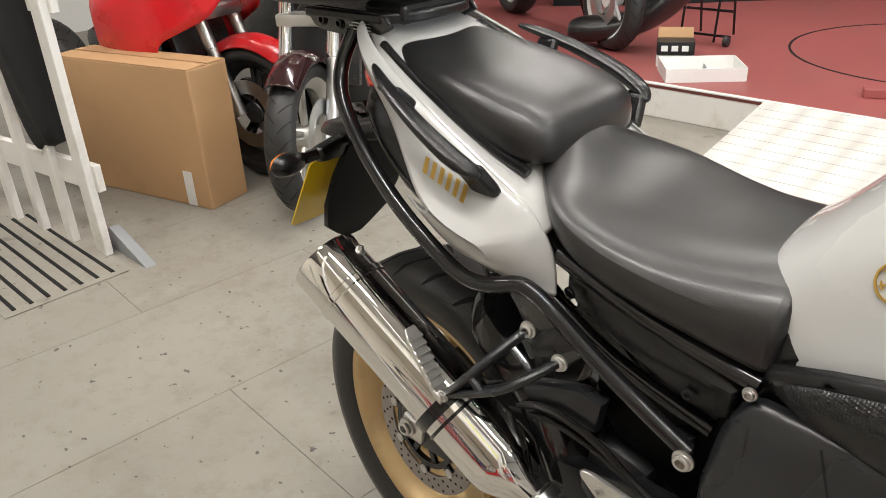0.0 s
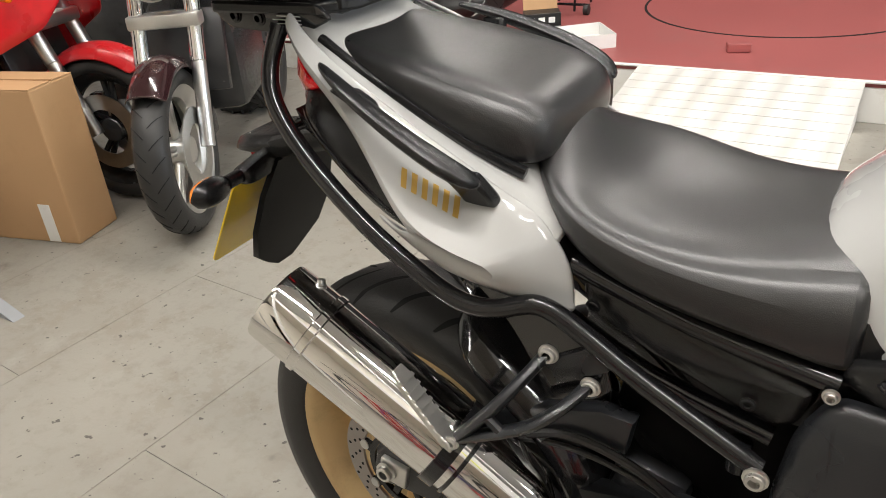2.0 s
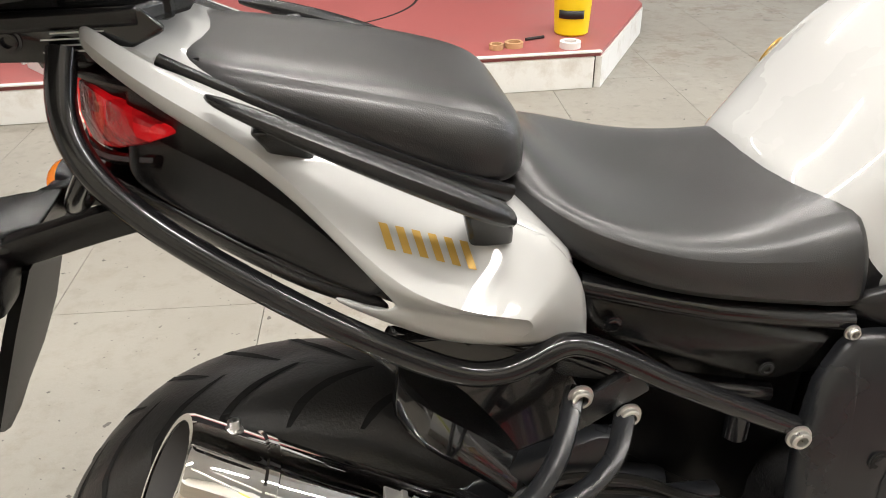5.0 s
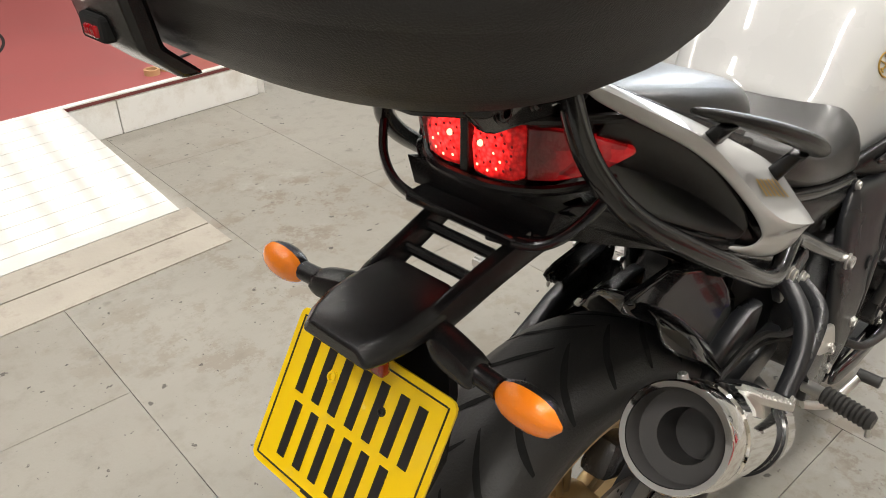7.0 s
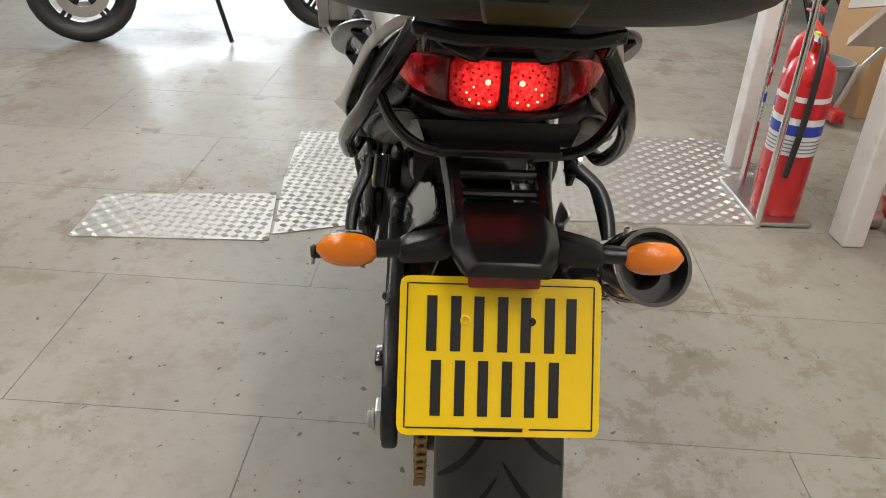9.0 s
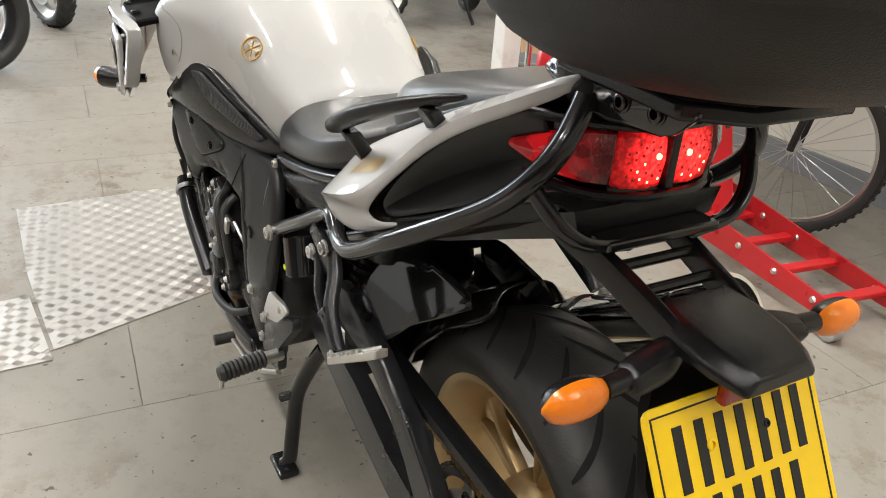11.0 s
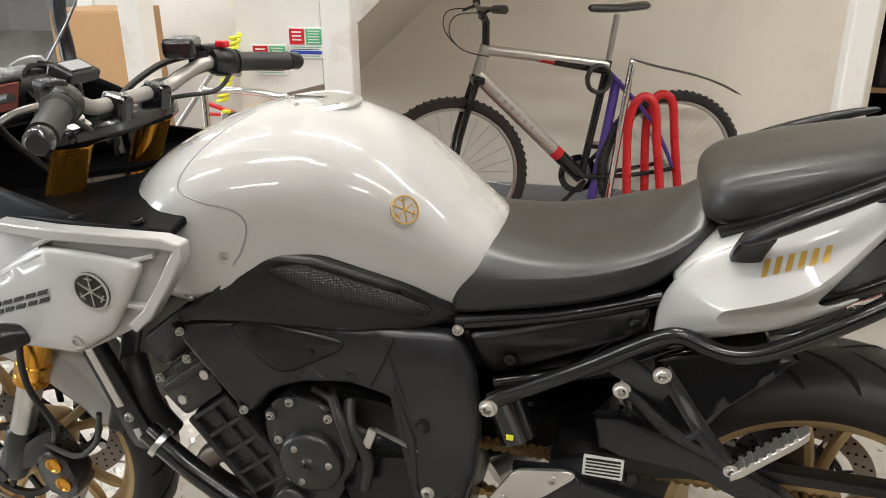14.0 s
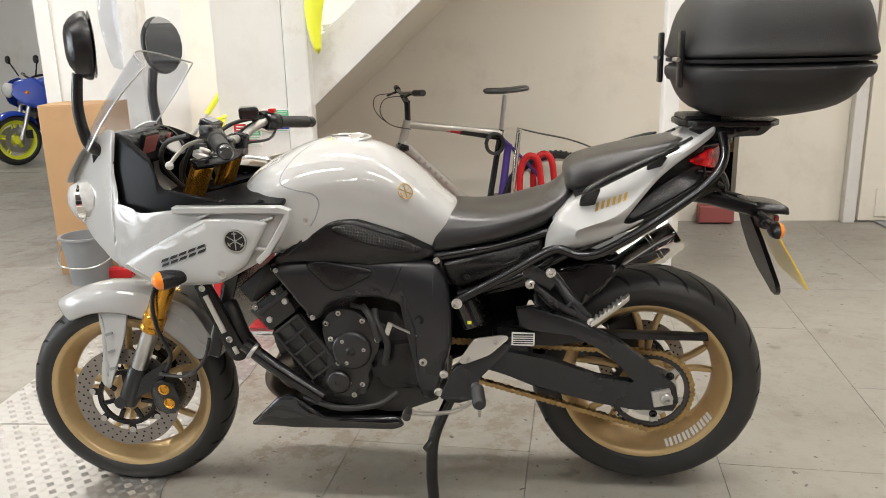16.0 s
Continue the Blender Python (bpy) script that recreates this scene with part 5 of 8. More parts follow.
both("belly_pan_side", panel(rounded([(1.160, 0.258), (1.150, 0.270), (1.068, 0.352), (1.03, 0.356), (0.945, 0.302), (0.75, 0.298), (0.735, 0.275), (0.76, 0.266)], 0.008, 2), quadric([(1.16, 0.26, 0.185), (1.05, 0.35, 0.205), (1.0, 0.27, 0.215), (0.75, 0.28, 0.205), (0.9, 0.3, 0.218), (1.1, 0.28, 0.205)]), rim=0.005, drop=0.006), "gloss", "gloss black belly pan side", solid=0.006)
for k in range(4):
    y = -0.135 + k * 0.09
    part("exhaust_header", tube([(1.04, y, 0.43), (1.095, y, 0.405), (1.11, y * 0.9, 0.35), (1.06, y * 0.7, 0.300), (0.9, y * 0.5, 0.29)], 0.021, 14, 6), "header", bike, "stained steel exhaust header pipe")
part("radiator", box((1.215, 0, 0.58), (0.035, 0.34, 0.28), Matrix.Rotation(radians(-18), 4, 'Y'), bev=0.006), "engine", bike, "black radiator with fine fins", smooth=False)
for k in range(14):
    part("radiator_fin", box((1.236 - 0.0, -0.155 + k * 0.0238, 0.58), (0.006, 0.003, 0.26), Matrix.Rotation(radians(-18), 4, 'Y')), "steel", bike, smooth=False)
for sg in (1, -1):
    g = part("radiator_guard", prism(rounded([(1.275, 0.665), (1.235, 0.675), (1.145, 0.475), (1.155, 0.455), (1.19, 0.455)], 0.012), sg * 0.190, sg * 0.210, 0.004), "plastic", bike, "black radiator side guard")
    part("guard_slot", box((1.222, sg * 0.211, 0.585), (0.016, 0.004, 0.11), Matrix.Rotation(radians(22), 4, 'Y'), bev=0.002), "alloy", g, smooth=False)
    part("guard_slot", box((1.175, sg * 0.211, 0.485), (0.014, 0.004, 0.022), Matrix.Rotation(radians(22), 4, 'Y'), bev=0.002), "alloy", g, smooth=False)
    for x, z in ((1.25, 0.655), (1.19, 0.515)):
        part("guard_bolt", bolt((x, sg * 0.21, z), (0, sg, 0), 0.007, 0.005), "bolt", g)
part("radiator_hose", tube([(1.20, 0.16, 0.60), (1.182, 0.175, 0.565), (1.165, 0.18, 0.52), (1.14, 0.17, 0.47)], 0.021, 14, 6), "rubber", bike, "ribbed black radiator hose")

# centre stand and foot controls
for sg in (1, -1):
    if sg > 0:
        sst = part("side_stand", tube([(0.60, 0.10, 0.345), (0.63, 0.115, 0.29), (0.665, 0.135, 0.20), (0.672, 0.145, 0.10), (0.668, 0.155, 0.03), (0.675, 0.165, 0.012)], 0.016, 12, 6), "tube", bike, "black side stand leg")
        part("stand_foot", box((0.675, 0.165, 0.010), (0.075, 0.045, 0.018), bev=0.006), "tube", sst)
        part("stand_tang", tube([(0.665, 0.135, 0.20), (0.685, 0.165, 0.185)], 0.010, 8, 0), "engine", sst)
    part("heel_plate", prism(rounded([(0.545, 0.530), (0.468, 0.541), (0.455, 0.534), (0.505, 0.488), (0.572, 0.460), (0.586, 0.466)], 0.01), sg * 0.215, sg * 0.222, 0.002), "alloy", bike, "polished alloy heel plate")
    for x, z in ((0.490, 0.522), (0.561, 0.476)):
        part("heel_plate_bolt", bolt((x, sg * 0.222, z), (0, sg, 0), 0.006, 0.004), "bolt", bike)
    part("footrest_bracket", prism(rounded([(0.64, 0.36), (0.60, 0.445), (0.46, 0.52), (0.45, 0.505), (0.54, 0.41), (0.54, 0.36), (0.6, 0.345)], 0.012), sg * 0.195, sg * 0.212, 0.004), "frame", bike, "black footrest hanger plate")
    part("rider_footrest", tube([(0.545, sg * 0.205, 0.395), (0.535, sg * 0.24, 0.40)], 0.012, 12, 0), "alloy", bike)
    part("footrest_rubber", lathe([(0, 0), (0.014, 0), (0.017, 0.004)] + [(0.0145 + 0.0025 * (i % 2), 0.008 + i * 0.004) for i in range(18)] + [(0.012, 0.084), (0, 0.084)], (0.537, sg * 0.238, 0.40), (-0.12, sg * 1, -0.05), 18), "rubber", bike, "ribbed black footrest rubber")
    part("footrest_feeler", tube([(0.53, sg * 0.315, 0.392), (0.528, sg * 0.318, 0.365)], 0.0045, 8, 0), "steel", bike)
    part("pedal_arm", tube([(0.545, sg * 0.21, 0.355), (0.60, sg * 0.235, 0.335), (0.68, sg * 0.245, 0.332), (0.715, sg * 0.25, 0.340)], 0.008, 10, 6, flat=0.6), "alloy", bike, "alloy foot lever")
    part("pedal_tip", cyl((0.715, sg * 0.245, 0.34), (0.715, sg * 0.285, 0.34), 0.011), "rubber", bike)
part("shock_body", tube([(0.585, 0.02, 0.64), (0.545, 0.02, 0.50)], 0.035, 16, 0), "gloss", bike, "black rear shock absorber")
part("shock_reservoir", cyl((0.575, 0.155, 0.61), (0.548, 0.16, 0.545), 0.030), "gloss", bike, "black shock preload collar with yellow mark")
part("shock_label", box((0.558, 0.188, 0.562), (0.011, 0.004, 0.009), bev=0.001), "hivis", bike, smooth=False)
for k, zz in enumerate((0.61, 0.59, 0.57, 0.55, 0.53)):
    part("spring_coil", lathe([(0.043, -0.005), (0.05, -0.005), (0.05, 0.005), (0.043, 0.005)], (0.57 - 0.004 * k, 0.02, zz), (-0.25, 0, 0.97), 24, closed=True), "tube", bike)
part("inner_fender", loft([[(0.55 - 0.05 * k, y, 0.60 + 0.045 * k + dz) for y, dz in ((-0.12, -0.02), (-0.08, 0.02), (0.08, 0.02), (0.12, -0.02))] for k in range(6)], closed=False), "plastic", bike, "black inner rear mudguard", solid=0.004, sub=1)
# added black block stops the view of the floor through the bike
part("shock_shield", prism(rounded([(0.66, 0.64), (0.42, 0.69), (0.40, 0.56), (0.50, 0.43), (0.66, 0.36)], 0.02), -0.10, 0.0, 0.01), "inner", bike, "black filler block ahead of the rear wheel")
part("battery_box", box((0.48, 0, 0.68), (0.24, 0.22, 0.13), Matrix.Rotation(radians(14), 4, 'Y'), bev=0.02), "plastic", bike)
part("airbox", box((0.78, 0, 0.72), (0.40, 0.30, 0.16), bev=0.03), "plastic", bike)

# ---- tank ----


def tank_section(x, w, zt, zb, sh=0.66, top=0.42):
    """One rib of the tank: a hollow flank for the knee under a firm shoulder."""
    h = zt - zb
    hollow = 0.085 * math.exp(-((x - 0.80) / 0.13) ** 2)
    half = [(0.86 * w, zb), ((0.97 - 0.3 * hollow) * w, zb + 0.20 * h), ((1 - hollow) * w, zb + 0.44 * h), ((0.985 - 0.2 * hollow) * w, zb + sh * h), ((0.84 - 0.3 * hollow) * w, zb + 0.86 * h), (top * w, zb + 0.97 * h)]
    return [(x, -y, z) for y, z in half] + [(x, 0, zt)] + [(x, y, z) for y, z in half[::-1]]


TS = [(0.590, 0.128, 0.845, 0.722), (0.622, 0.152, 0.864, 0.722), (0.662, 0.168, 0.908, 0.724), (0.71, 0.186, 0.958, 0.728), (0.76, 0.204, 0.997, 0.732), (0.82, 0.224, 1.022, 0.735), (0.88, 0.246, 1.033, 0.735), (0.945, 0.270, 1.028, 0.735), (1.00, 0.285, 1.012, 0.735), (1.05, 0.276, 0.988, 0.735), (1.10, 0.235, 0.962, 0.74), (1.135, 0.18, 0.935, 0.76), (1.15, 0.12, 0.90, 0.78)]
TANK_LEAN = 0.20
tank = part("fuel_tank", loft([[(x, (1 - 0.55 * (z - 0.722)) * y + TANK_LEAN * (z - 0.722), z) for x, y, z in tank_section(*s)] for s in TS]), "white", bike, "pearl white painted fuel tank", sub=2)
shoulder = tank.data.attributes.new("crease_edge", 'FLOAT', 'EDGE')
for e in tank.data.edges:
    i, j = e.vertices
    if i % 13 == j % 13 and i % 13 in (3, 9) and 0.80 < tank.data.vertices[i].co.x < 1.06:
        shoulder.data[e.index].value = 0.45
bpy.context.view_layer.update()
tank_eval = tank.evaluated_get(bpy.context.evaluated_depsgraph_get())


def on_tank(x, z, lift=0.0, sg=1):
    """The place on the tank's side at that height, and its normal."""
    inv = tank_eval.matrix_world.inverted()
    ok, p, n, i = tank_eval.ray_cast(inv @ V((x, sg * 0.6, z)), V((0, -sg, 0)))
    p = tank_eval.matrix_world @ p if ok else V((x, sg * 0.2, z))
    return p + n * lift, n


part("filler_ring", lathe([(0.0, 0.0), (0.062, 0.0), (0.064, 0.006), (0.056, 0.010), (0.05, 0.006), (0.046, 0.010), (0, 0.012)], (0.880, 0.056, 1.016), (0.03, 0.06, 1), 40), "steel", tank, "round steel filler cap")
part("filler_key_flap", box((0.895, 0.056, 1.029), (0.05, 0.02, 0.005), bev=0.002), "chrome", tank, smooth=False)
for k in range(5):
    a = 2 * math.pi * k / 5
    part("filler_bolt", bolt((0.880 + 0.052 * math.cos(a), 0.056 + 0.052 * math.sin(a), 1.024), (0.03, 0.06, 1), 0.004, 0.003), "steel", tank)


def roundel(c, n, r, ring, material, parent, back=None):
    n = V(n).normalized()
    c = V(c)
    m = axis_matrix(c, n)
    if back:
        part("emblem_back", lathe([(0, 0), (r, 0), (r, 0.002), (0, 0.002)], c - n * 0.001, n, 40), back, parent)
        c = c + n * 0.001
        m = axis_matrix(c, n)
    part("emblem_ring", lathe([(r - ring, 0), (r, 0), (r, 0.002), (r - ring, 0.002)], c, n, 48, closed=True), material, parent, "round emblem ring")
    for k in range(3):
        bm = bmesh.new()
        for s in (0, 1):
            a = math.pi / 2 + k * 2 * math.pi / 3
            d = V((math.cos(a), math.sin(a), 0))
            rot = Matrix.Rotation(a, 4, 'Z')
            box((0, 0, 0), (r * 1.62, r * 0.075, 0.002), rot, bm=bm) if s == 0 else box(d * r * 0.66, (r * 0.07, r * 0.44, 0.002), rot, bm=bm)
        for v in bm.verts:
            v.co = m @ (v.co + V((0, 0, 0.001)))
        part("emblem_bar", bm, material, parent, smooth=False)


def smooth_path2(pts):
    return [(p.x, p.z) for p in smooth_path([(x, 0, z) for x, z in pts], 5)]


for sg in (1, -1):
    p, n = on_tank(0.712 if sg > 0 else 0.744, 0.903 if sg > 0 else 0.882, 0.0, sg)
    roundel(p, n, 0.0205, 0.0021, "goldink", bike)
    # knee panel below the tank
KP = rounded([(1.035, 0.742), (1.001, 0.768), (0.950, 0.825), (0.890, 0.847), (0.83, 0.840), (0.72, 0.795), (0.645, 0.752), (0.640, 0.730), (0.698, 0.715), (0.80, 0.722), (0.92, 0.742)], 0.012, 2)
ky = quadric([(0.64, 0.74, 0.150), (0.72, 0.77, 0.190), (0.80, 0.83, 0.218), (0.9, 0.84, 0.240), (0.98, 0.78, 0.262), (1.035, 0.745, 0.27), (0.8, 0.73, 0.215)])
both("knee_panel", panel(KP, lambda x, z: ky(x, z) + 0.004, rim=0.010, drop=0.010), "plastic", "black textured knee panel", solid=0.008)
KI = rounded([(0.890, 0.826), (0.845, 0.832), (0.715, 0.780), (0.672, 0.754), (0.692, 0.745), (0.81, 0.784)], 0.01, 2)
M["dimple"] = mat("dimpled_black_plastic", (0.014, 0.014, 0.015), 0.28, 0, 0.1, 8, spec=0.7)


def dimples():
    """Rows of small round studs over the grip."""
    t = M["dimple"].node_tree
    co = t.nodes.new("ShaderNodeTexCoord")
    cells = t.nodes.new("ShaderNodeTexVoronoi")
    cells.inputs["Scale"].default_value = 270
    cells.inputs["Randomness"].default_value = 0.0
    t.links.new(co.outputs["Object"], cells.inputs["Vector"])
    b = t.nodes.new("ShaderNodeBump")
    b.inputs["Strength"].default_value, b.inputs["Distance"].default_value = 0.9, 0.003
    b.invert = True
    t.links.new(cells.outputs["Distance"], b.inputs["Height"])
    t.links.new(b.outputs[0], t.nodes["Principled BSDF"].inputs["Normal"])


dimples()
both("knee_grip", panel(KI, lambda x, z: ky(x, z) + 0.0150, rim=0.004, drop=0.004), M["dimple"], "dimpled black grip inset", solid=0.005)
# the seam of the front tank cover, and its bolts
for sg in (1, -1):
    pts = [on_tank(x, z, -0.0005, sg)[0] for x, z in smooth_path2(((0.952, 1.017), (0.978, 0.995), (1.000, 0.960), (0.999, 0.938), (0.968, 0.926), (0.925, 0.913), (0.912, 0.890), (0.922, 0.855), (0.936, 0.832)))]
    part("tank_seam", tube(pts, 0.0017, 6, 0), "grey", bike, "dark seam of the tank cover")
    for x, z in ((0.945, 0.846), (1.010, 0.775)):
        p, n = on_tank(x, z, -0.001, sg)
        part("cover_bolt", bolt(p, n, 0.0075, 0.004), "steel", bike)

# ---- seats ----
RIDER = ((0.662, ((0.140, 0.738), (0.150, 0.750), (0.146, 0.800), (0.116, 0.832), (0.06, 0.842), (0, 0.842))),
         (0.650, ((0.160, 0.732), (0.170, 0.745), (0.164, 0.800), (0.128, 0.840), (0.06, 0.849), (0, 0.849))),
         (0.600, ((0.160, 0.742), (0.172, 0.756), (0.164, 0.804), (0.134, 0.834), (0.06, 0.840), (0, 0.840))),
         (0.530, ((0.160, 0.754), (0.176, 0.770), (0.168, 0.812), (0.140, 0.830), (0.06, 0.831), (0, 0.829))),
         (0.460, ((0.156, 0.768), (0.178, 0.786), (0.174, 0.826), (0.148, 0.838), (0.06, 0.835), (0, 0.831))),
         (0.395, ((0.146, 0.788), (0.174, 0.806), (0.173, 0.848), (0.148, 0.855), (0.06, 0.850), (0, 0.848))),
         (0.345, ((0.120, 0.808), (0.148, 0.826), (0.148, 0.864), (0.124, 0.869), (0.060, 0.884), (0, 0.889))),
         (0.308, ((0.084, 0.838), (0.108, 0.856), (0.110, 0.884), (0.092, 0.890), (0.050, 0.920), (0, 0.930))),
         (0.286, ((0.060, 0.864), (0.078, 0.876), (0.080, 0.892), (0.064, 0.898), (0.036, 0.922), (0, 0.932))))
part("rider_seat", loft([[(x, -y, z) for y, z in half[:-1]] + [(x, y, z) for y, z in half[::-1]] for x, half in RIDER]), "vinyl", bike, "black vinyl rider seat", sub=2)
PILLION = ((0.318, 0.085, 0.930, 0.892), (0.309, 0.112, 0.948, 0.884), (0.290, 0.128, 0.962, 0.878), (0.25, 0.137, 0.974, 0.888), (0.18, 0.135, 0.990, 0.918), (0.10, 0.124, 1.004, 0.950), (0.04, 0.108, 1.014, 0.975), (-0.02, 0.084, 1.022, 0.994), (-0.05, 0.05, 1.026, 1.004))
part("pillion_seat", loft([[(x, sg * y, zb + k * (zt - zb)) for sg, ys in ((-1, ((0.86 * w, 0.0), (w, 0.22), (0.99 * w, 0.62), (0.88 * w, 0.90), (0.62 * w, 0.99))), (1, ((0, 0.97), (0.62 * w, 0.99), (0.88 * w, 0.90), (0.99 * w, 0.62), (w, 0.22), (0.86 * w, 0.0)))) for y, k in ys] for x, w, zt, zb in PILLION]), "vinyl", bike, "black vinyl pillion seat", sub=2)
part("tail_cap", loft([[(x, -w, z - 0.03), (x, -w * 0.8, z), (x, 0, z + 0.012), (x, w * 0.8, z), (x, w, z - 0.03)] for x, w, z in ((-0.03, 0.09, 1.035), (-0.06, 0.085, 1.035), (-0.09, 0.06, 1.03), (-0.105, 0.03, 1.02))], closed=False), "plastic", bike, "black tail cap with a round emblem", solid=0.006, sub=1)
roundel((-0.055, 0, 1.048), (-0.1, 0, 1), 0.017, 0.0025, "steel", bike)

# ---- tail ----
# outer edge, crease and inner edge of the white panel from the rack round to the lower hook
TAIL = (((-0.045, 0.092, 1.048), (-0.044, 0.108, 1.038), (-0.042, 0.110, 1.026)), ((-0.015, 0.114, 1.032), (-0.014, 0.132, 1.020), (-0.012, 0.130, 1.006)), ((0.02, 0.128, 1.013), (0.018, 0.150, 1.000), (0.015, 0.148, 0.988)), ((0.065, 0.140, 0.991), (0.062, 0.167, 0.976), (0.055, 0.164, 0.964)), ((0.115, 0.148, 0.966), (0.105, 0.181, 0.940), (0.100, 0.178, 0.930)), ((0.185, 0.152, 0.930), (0.150, 0.201, 0.887), (0.140, 0.196, 0.885)), ((0.260, 0.155, 0.893), (0.193, 0.221, 0.845), (0.163, 0.205, 0.856)), ((0.325, 0.153, 0.853), (0.250, 0.235, 0.831), (0.174, 0.206, 0.838)), ((0.352, 0.150, 0.825), (0.290, 0.223, 0.814), (0.176, 0.205, 0.832)), ((0.369, 0.150, 0.785), (0.300, 0.212, 0.798), (0.176, 0.204, 0.828)), ((0.3715, 0.152, 0.748), (0.288, 0.209, 0.787), (0.1715, 0.203, 0.8265)), ((0.371, 0.154, 0.737), (0.280, 0.208, 0.784), (0.170, 0.203, 0.826)), ((0.358, 0.160, 0.737), (0.270, 0.207, 0.784), (0.166, 0.202, 0.826)), ((0.330, 0.170, 0.742), (0.240, 0.204, 0.784), (0.157, 0.200, 0.826)), ((0.265, 0.182, 0.764), (0.20, 0.199, 0.796), (0.142, 0.195, 0.830)), ((0.170, 0.186, 0.817), (0.148, 0.192, 0.826), (0.124, 0.190, 0.836)))
tail_panels = both("tail_panel", loft(TAIL, closed=False), "white", "pearl white tail side panel", solid=0.008, sub=2)


def crease(objects, weight):
    """Keeps the middle line of a three-line loft crisp."""
    for o in objects:
        at = o.data.attributes.new("crease_edge", 'FLOAT', 'EDGE')
        for e in o.data.edges:
            if all(v % 3 == 1 for v in e.vertices):
                at.data[e.index].value = weight


crease(tail_panels, 0.9)
for o in tail_panels:
    corner = o.data.attributes.new("crease_vert", 'FLOAT', 'POINT')
    for i in (3 * 7, 3 * 8 + 1, 3 * 11):
        corner.data[i].value = 0.9
    for e in o.data.edges:
        if set(e.vertices) == {24, 25}:
            o.data.attributes["crease_edge"].data[e.index].value = 0.7
part("tail_bridge", loft([[(x, -w, z - 0.012), (x, -w * 0.96, z - 0.002), (x, -w * 0.5, z + 0.006), (x, 0, z + 0.010), (x, w * 0.5, z + 0.006), (x, w * 0.96, z - 0.002), (x, w, z - 0.012)] for x, w, z in ((0.352, 0.158, 0.826), (0.315, 0.158, 0.860), (0.255, 0.156, 0.892), (0.18, 0.152, 0.929), (0.115, 0.147, 0.964), (0.065, 0.139, 0.989), (0.02, 0.127, 1.010), (-0.04, 0.09, 1.040))], closed=False), "white", bike, "pearl white panel under the pillion seat", solid=0.006, sub=1)
both("seat_base", tube([(0.295, 0.122, 0.882), (0.24, 0.128, 0.905), (0.16, 0.126, 0.942), (0.08, 0.118, 0.978), (0.01, 0.104, 1.012)], 0.011, 10, 5, flat=0.7), "plastic", "black pillion seat base edge")
BT = (((0.176, 0.192, 0.842), (0.174, 0.190, 0.834), (0.166, 0.188, 0.826)), ((0.165, 0.190, 0.868), (0.160, 0.176, 0.850), (0.140, 0.184, 0.836)), ((0.120, 0.172, 0.925), (0.112, 0.148, 0.892), (0.095, 0.172, 0.858)), ((0.065, 0.154, 0.968), (0.055, 0.128, 0.925), (0.04, 0.158, 0.886)), ((0.02, 0.138, 0.994), (0.012, 0.114, 0.945), (0.0, 0.140, 0.908)), ((-0.02, 0.118, 1.015), (-0.02, 0.100, 0.962), (-0.035, 0.115, 0.922)))
crease(both("tail_insert", loft(BT, closed=False), "plastic", "black tail side insert with a crease", solid=0.006, sub=2), 0.8)
both("tail_under", loft([[(x, y, z), (x, y - 0.012, z - 0.028), (x, y - 0.05, z - 0.035)] for x, y, z in ((0.18, 0.186, 0.826), (0.13, 0.182, 0.842), (0.09, 0.172, 0.861), (0.04, 0.158, 0.889), (-0.01, 0.135, 0.914), (-0.05, 0.10, 0.926))], closed=False), "plastic", "black lower tail panel", solid=0.006, sub=1)
part("under_tray", loft([[(x, -w, z), (x, w, z), (x, w * 0.9, z - 0.03), (x, -w * 0.9, z - 0.03)] for x, w, z in ((0.30, 0.13, 0.76), (0.15, 0.13, 0.82), (0.0, 0.12, 0.89), (-0.06, 0.10, 0.915))]), "plastic", bike, "black undertray")
bpy.context.view_layer.update()
for sg, tp in zip((1, -1), tail_panels):
    te = tp.evaluated_get(bpy.context.evaluated_depsgraph_get())
    inv = te.matrix_world.inverted()

    def on_tail(x, z):
        ok, p, n, i = te.ray_cast(inv @ V((x, sg * 0.5, z)), V((0, -sg, 0)))
        return te.matrix_world @ p + n * 0.0012

    for k in range(6):
        x0, x1 = 0.250 - 0.0132 * k, 0.2430 - 0.0132 * k
        secs = []
        for q in range(4):
            f = q / 3
            zb = 0.853 + 0.38 * (0.250 - x0)
            secs.append([on_tail(x - 0.005 * f, zb + 0.38 * (x0 - x) + 0.018 * f) for x in (x0, (x0 + x1) / 2, x1)])
        part("side_lettering", loft(secs, closed=False), "goldink", bike, "gold lettering bar", smooth=False)
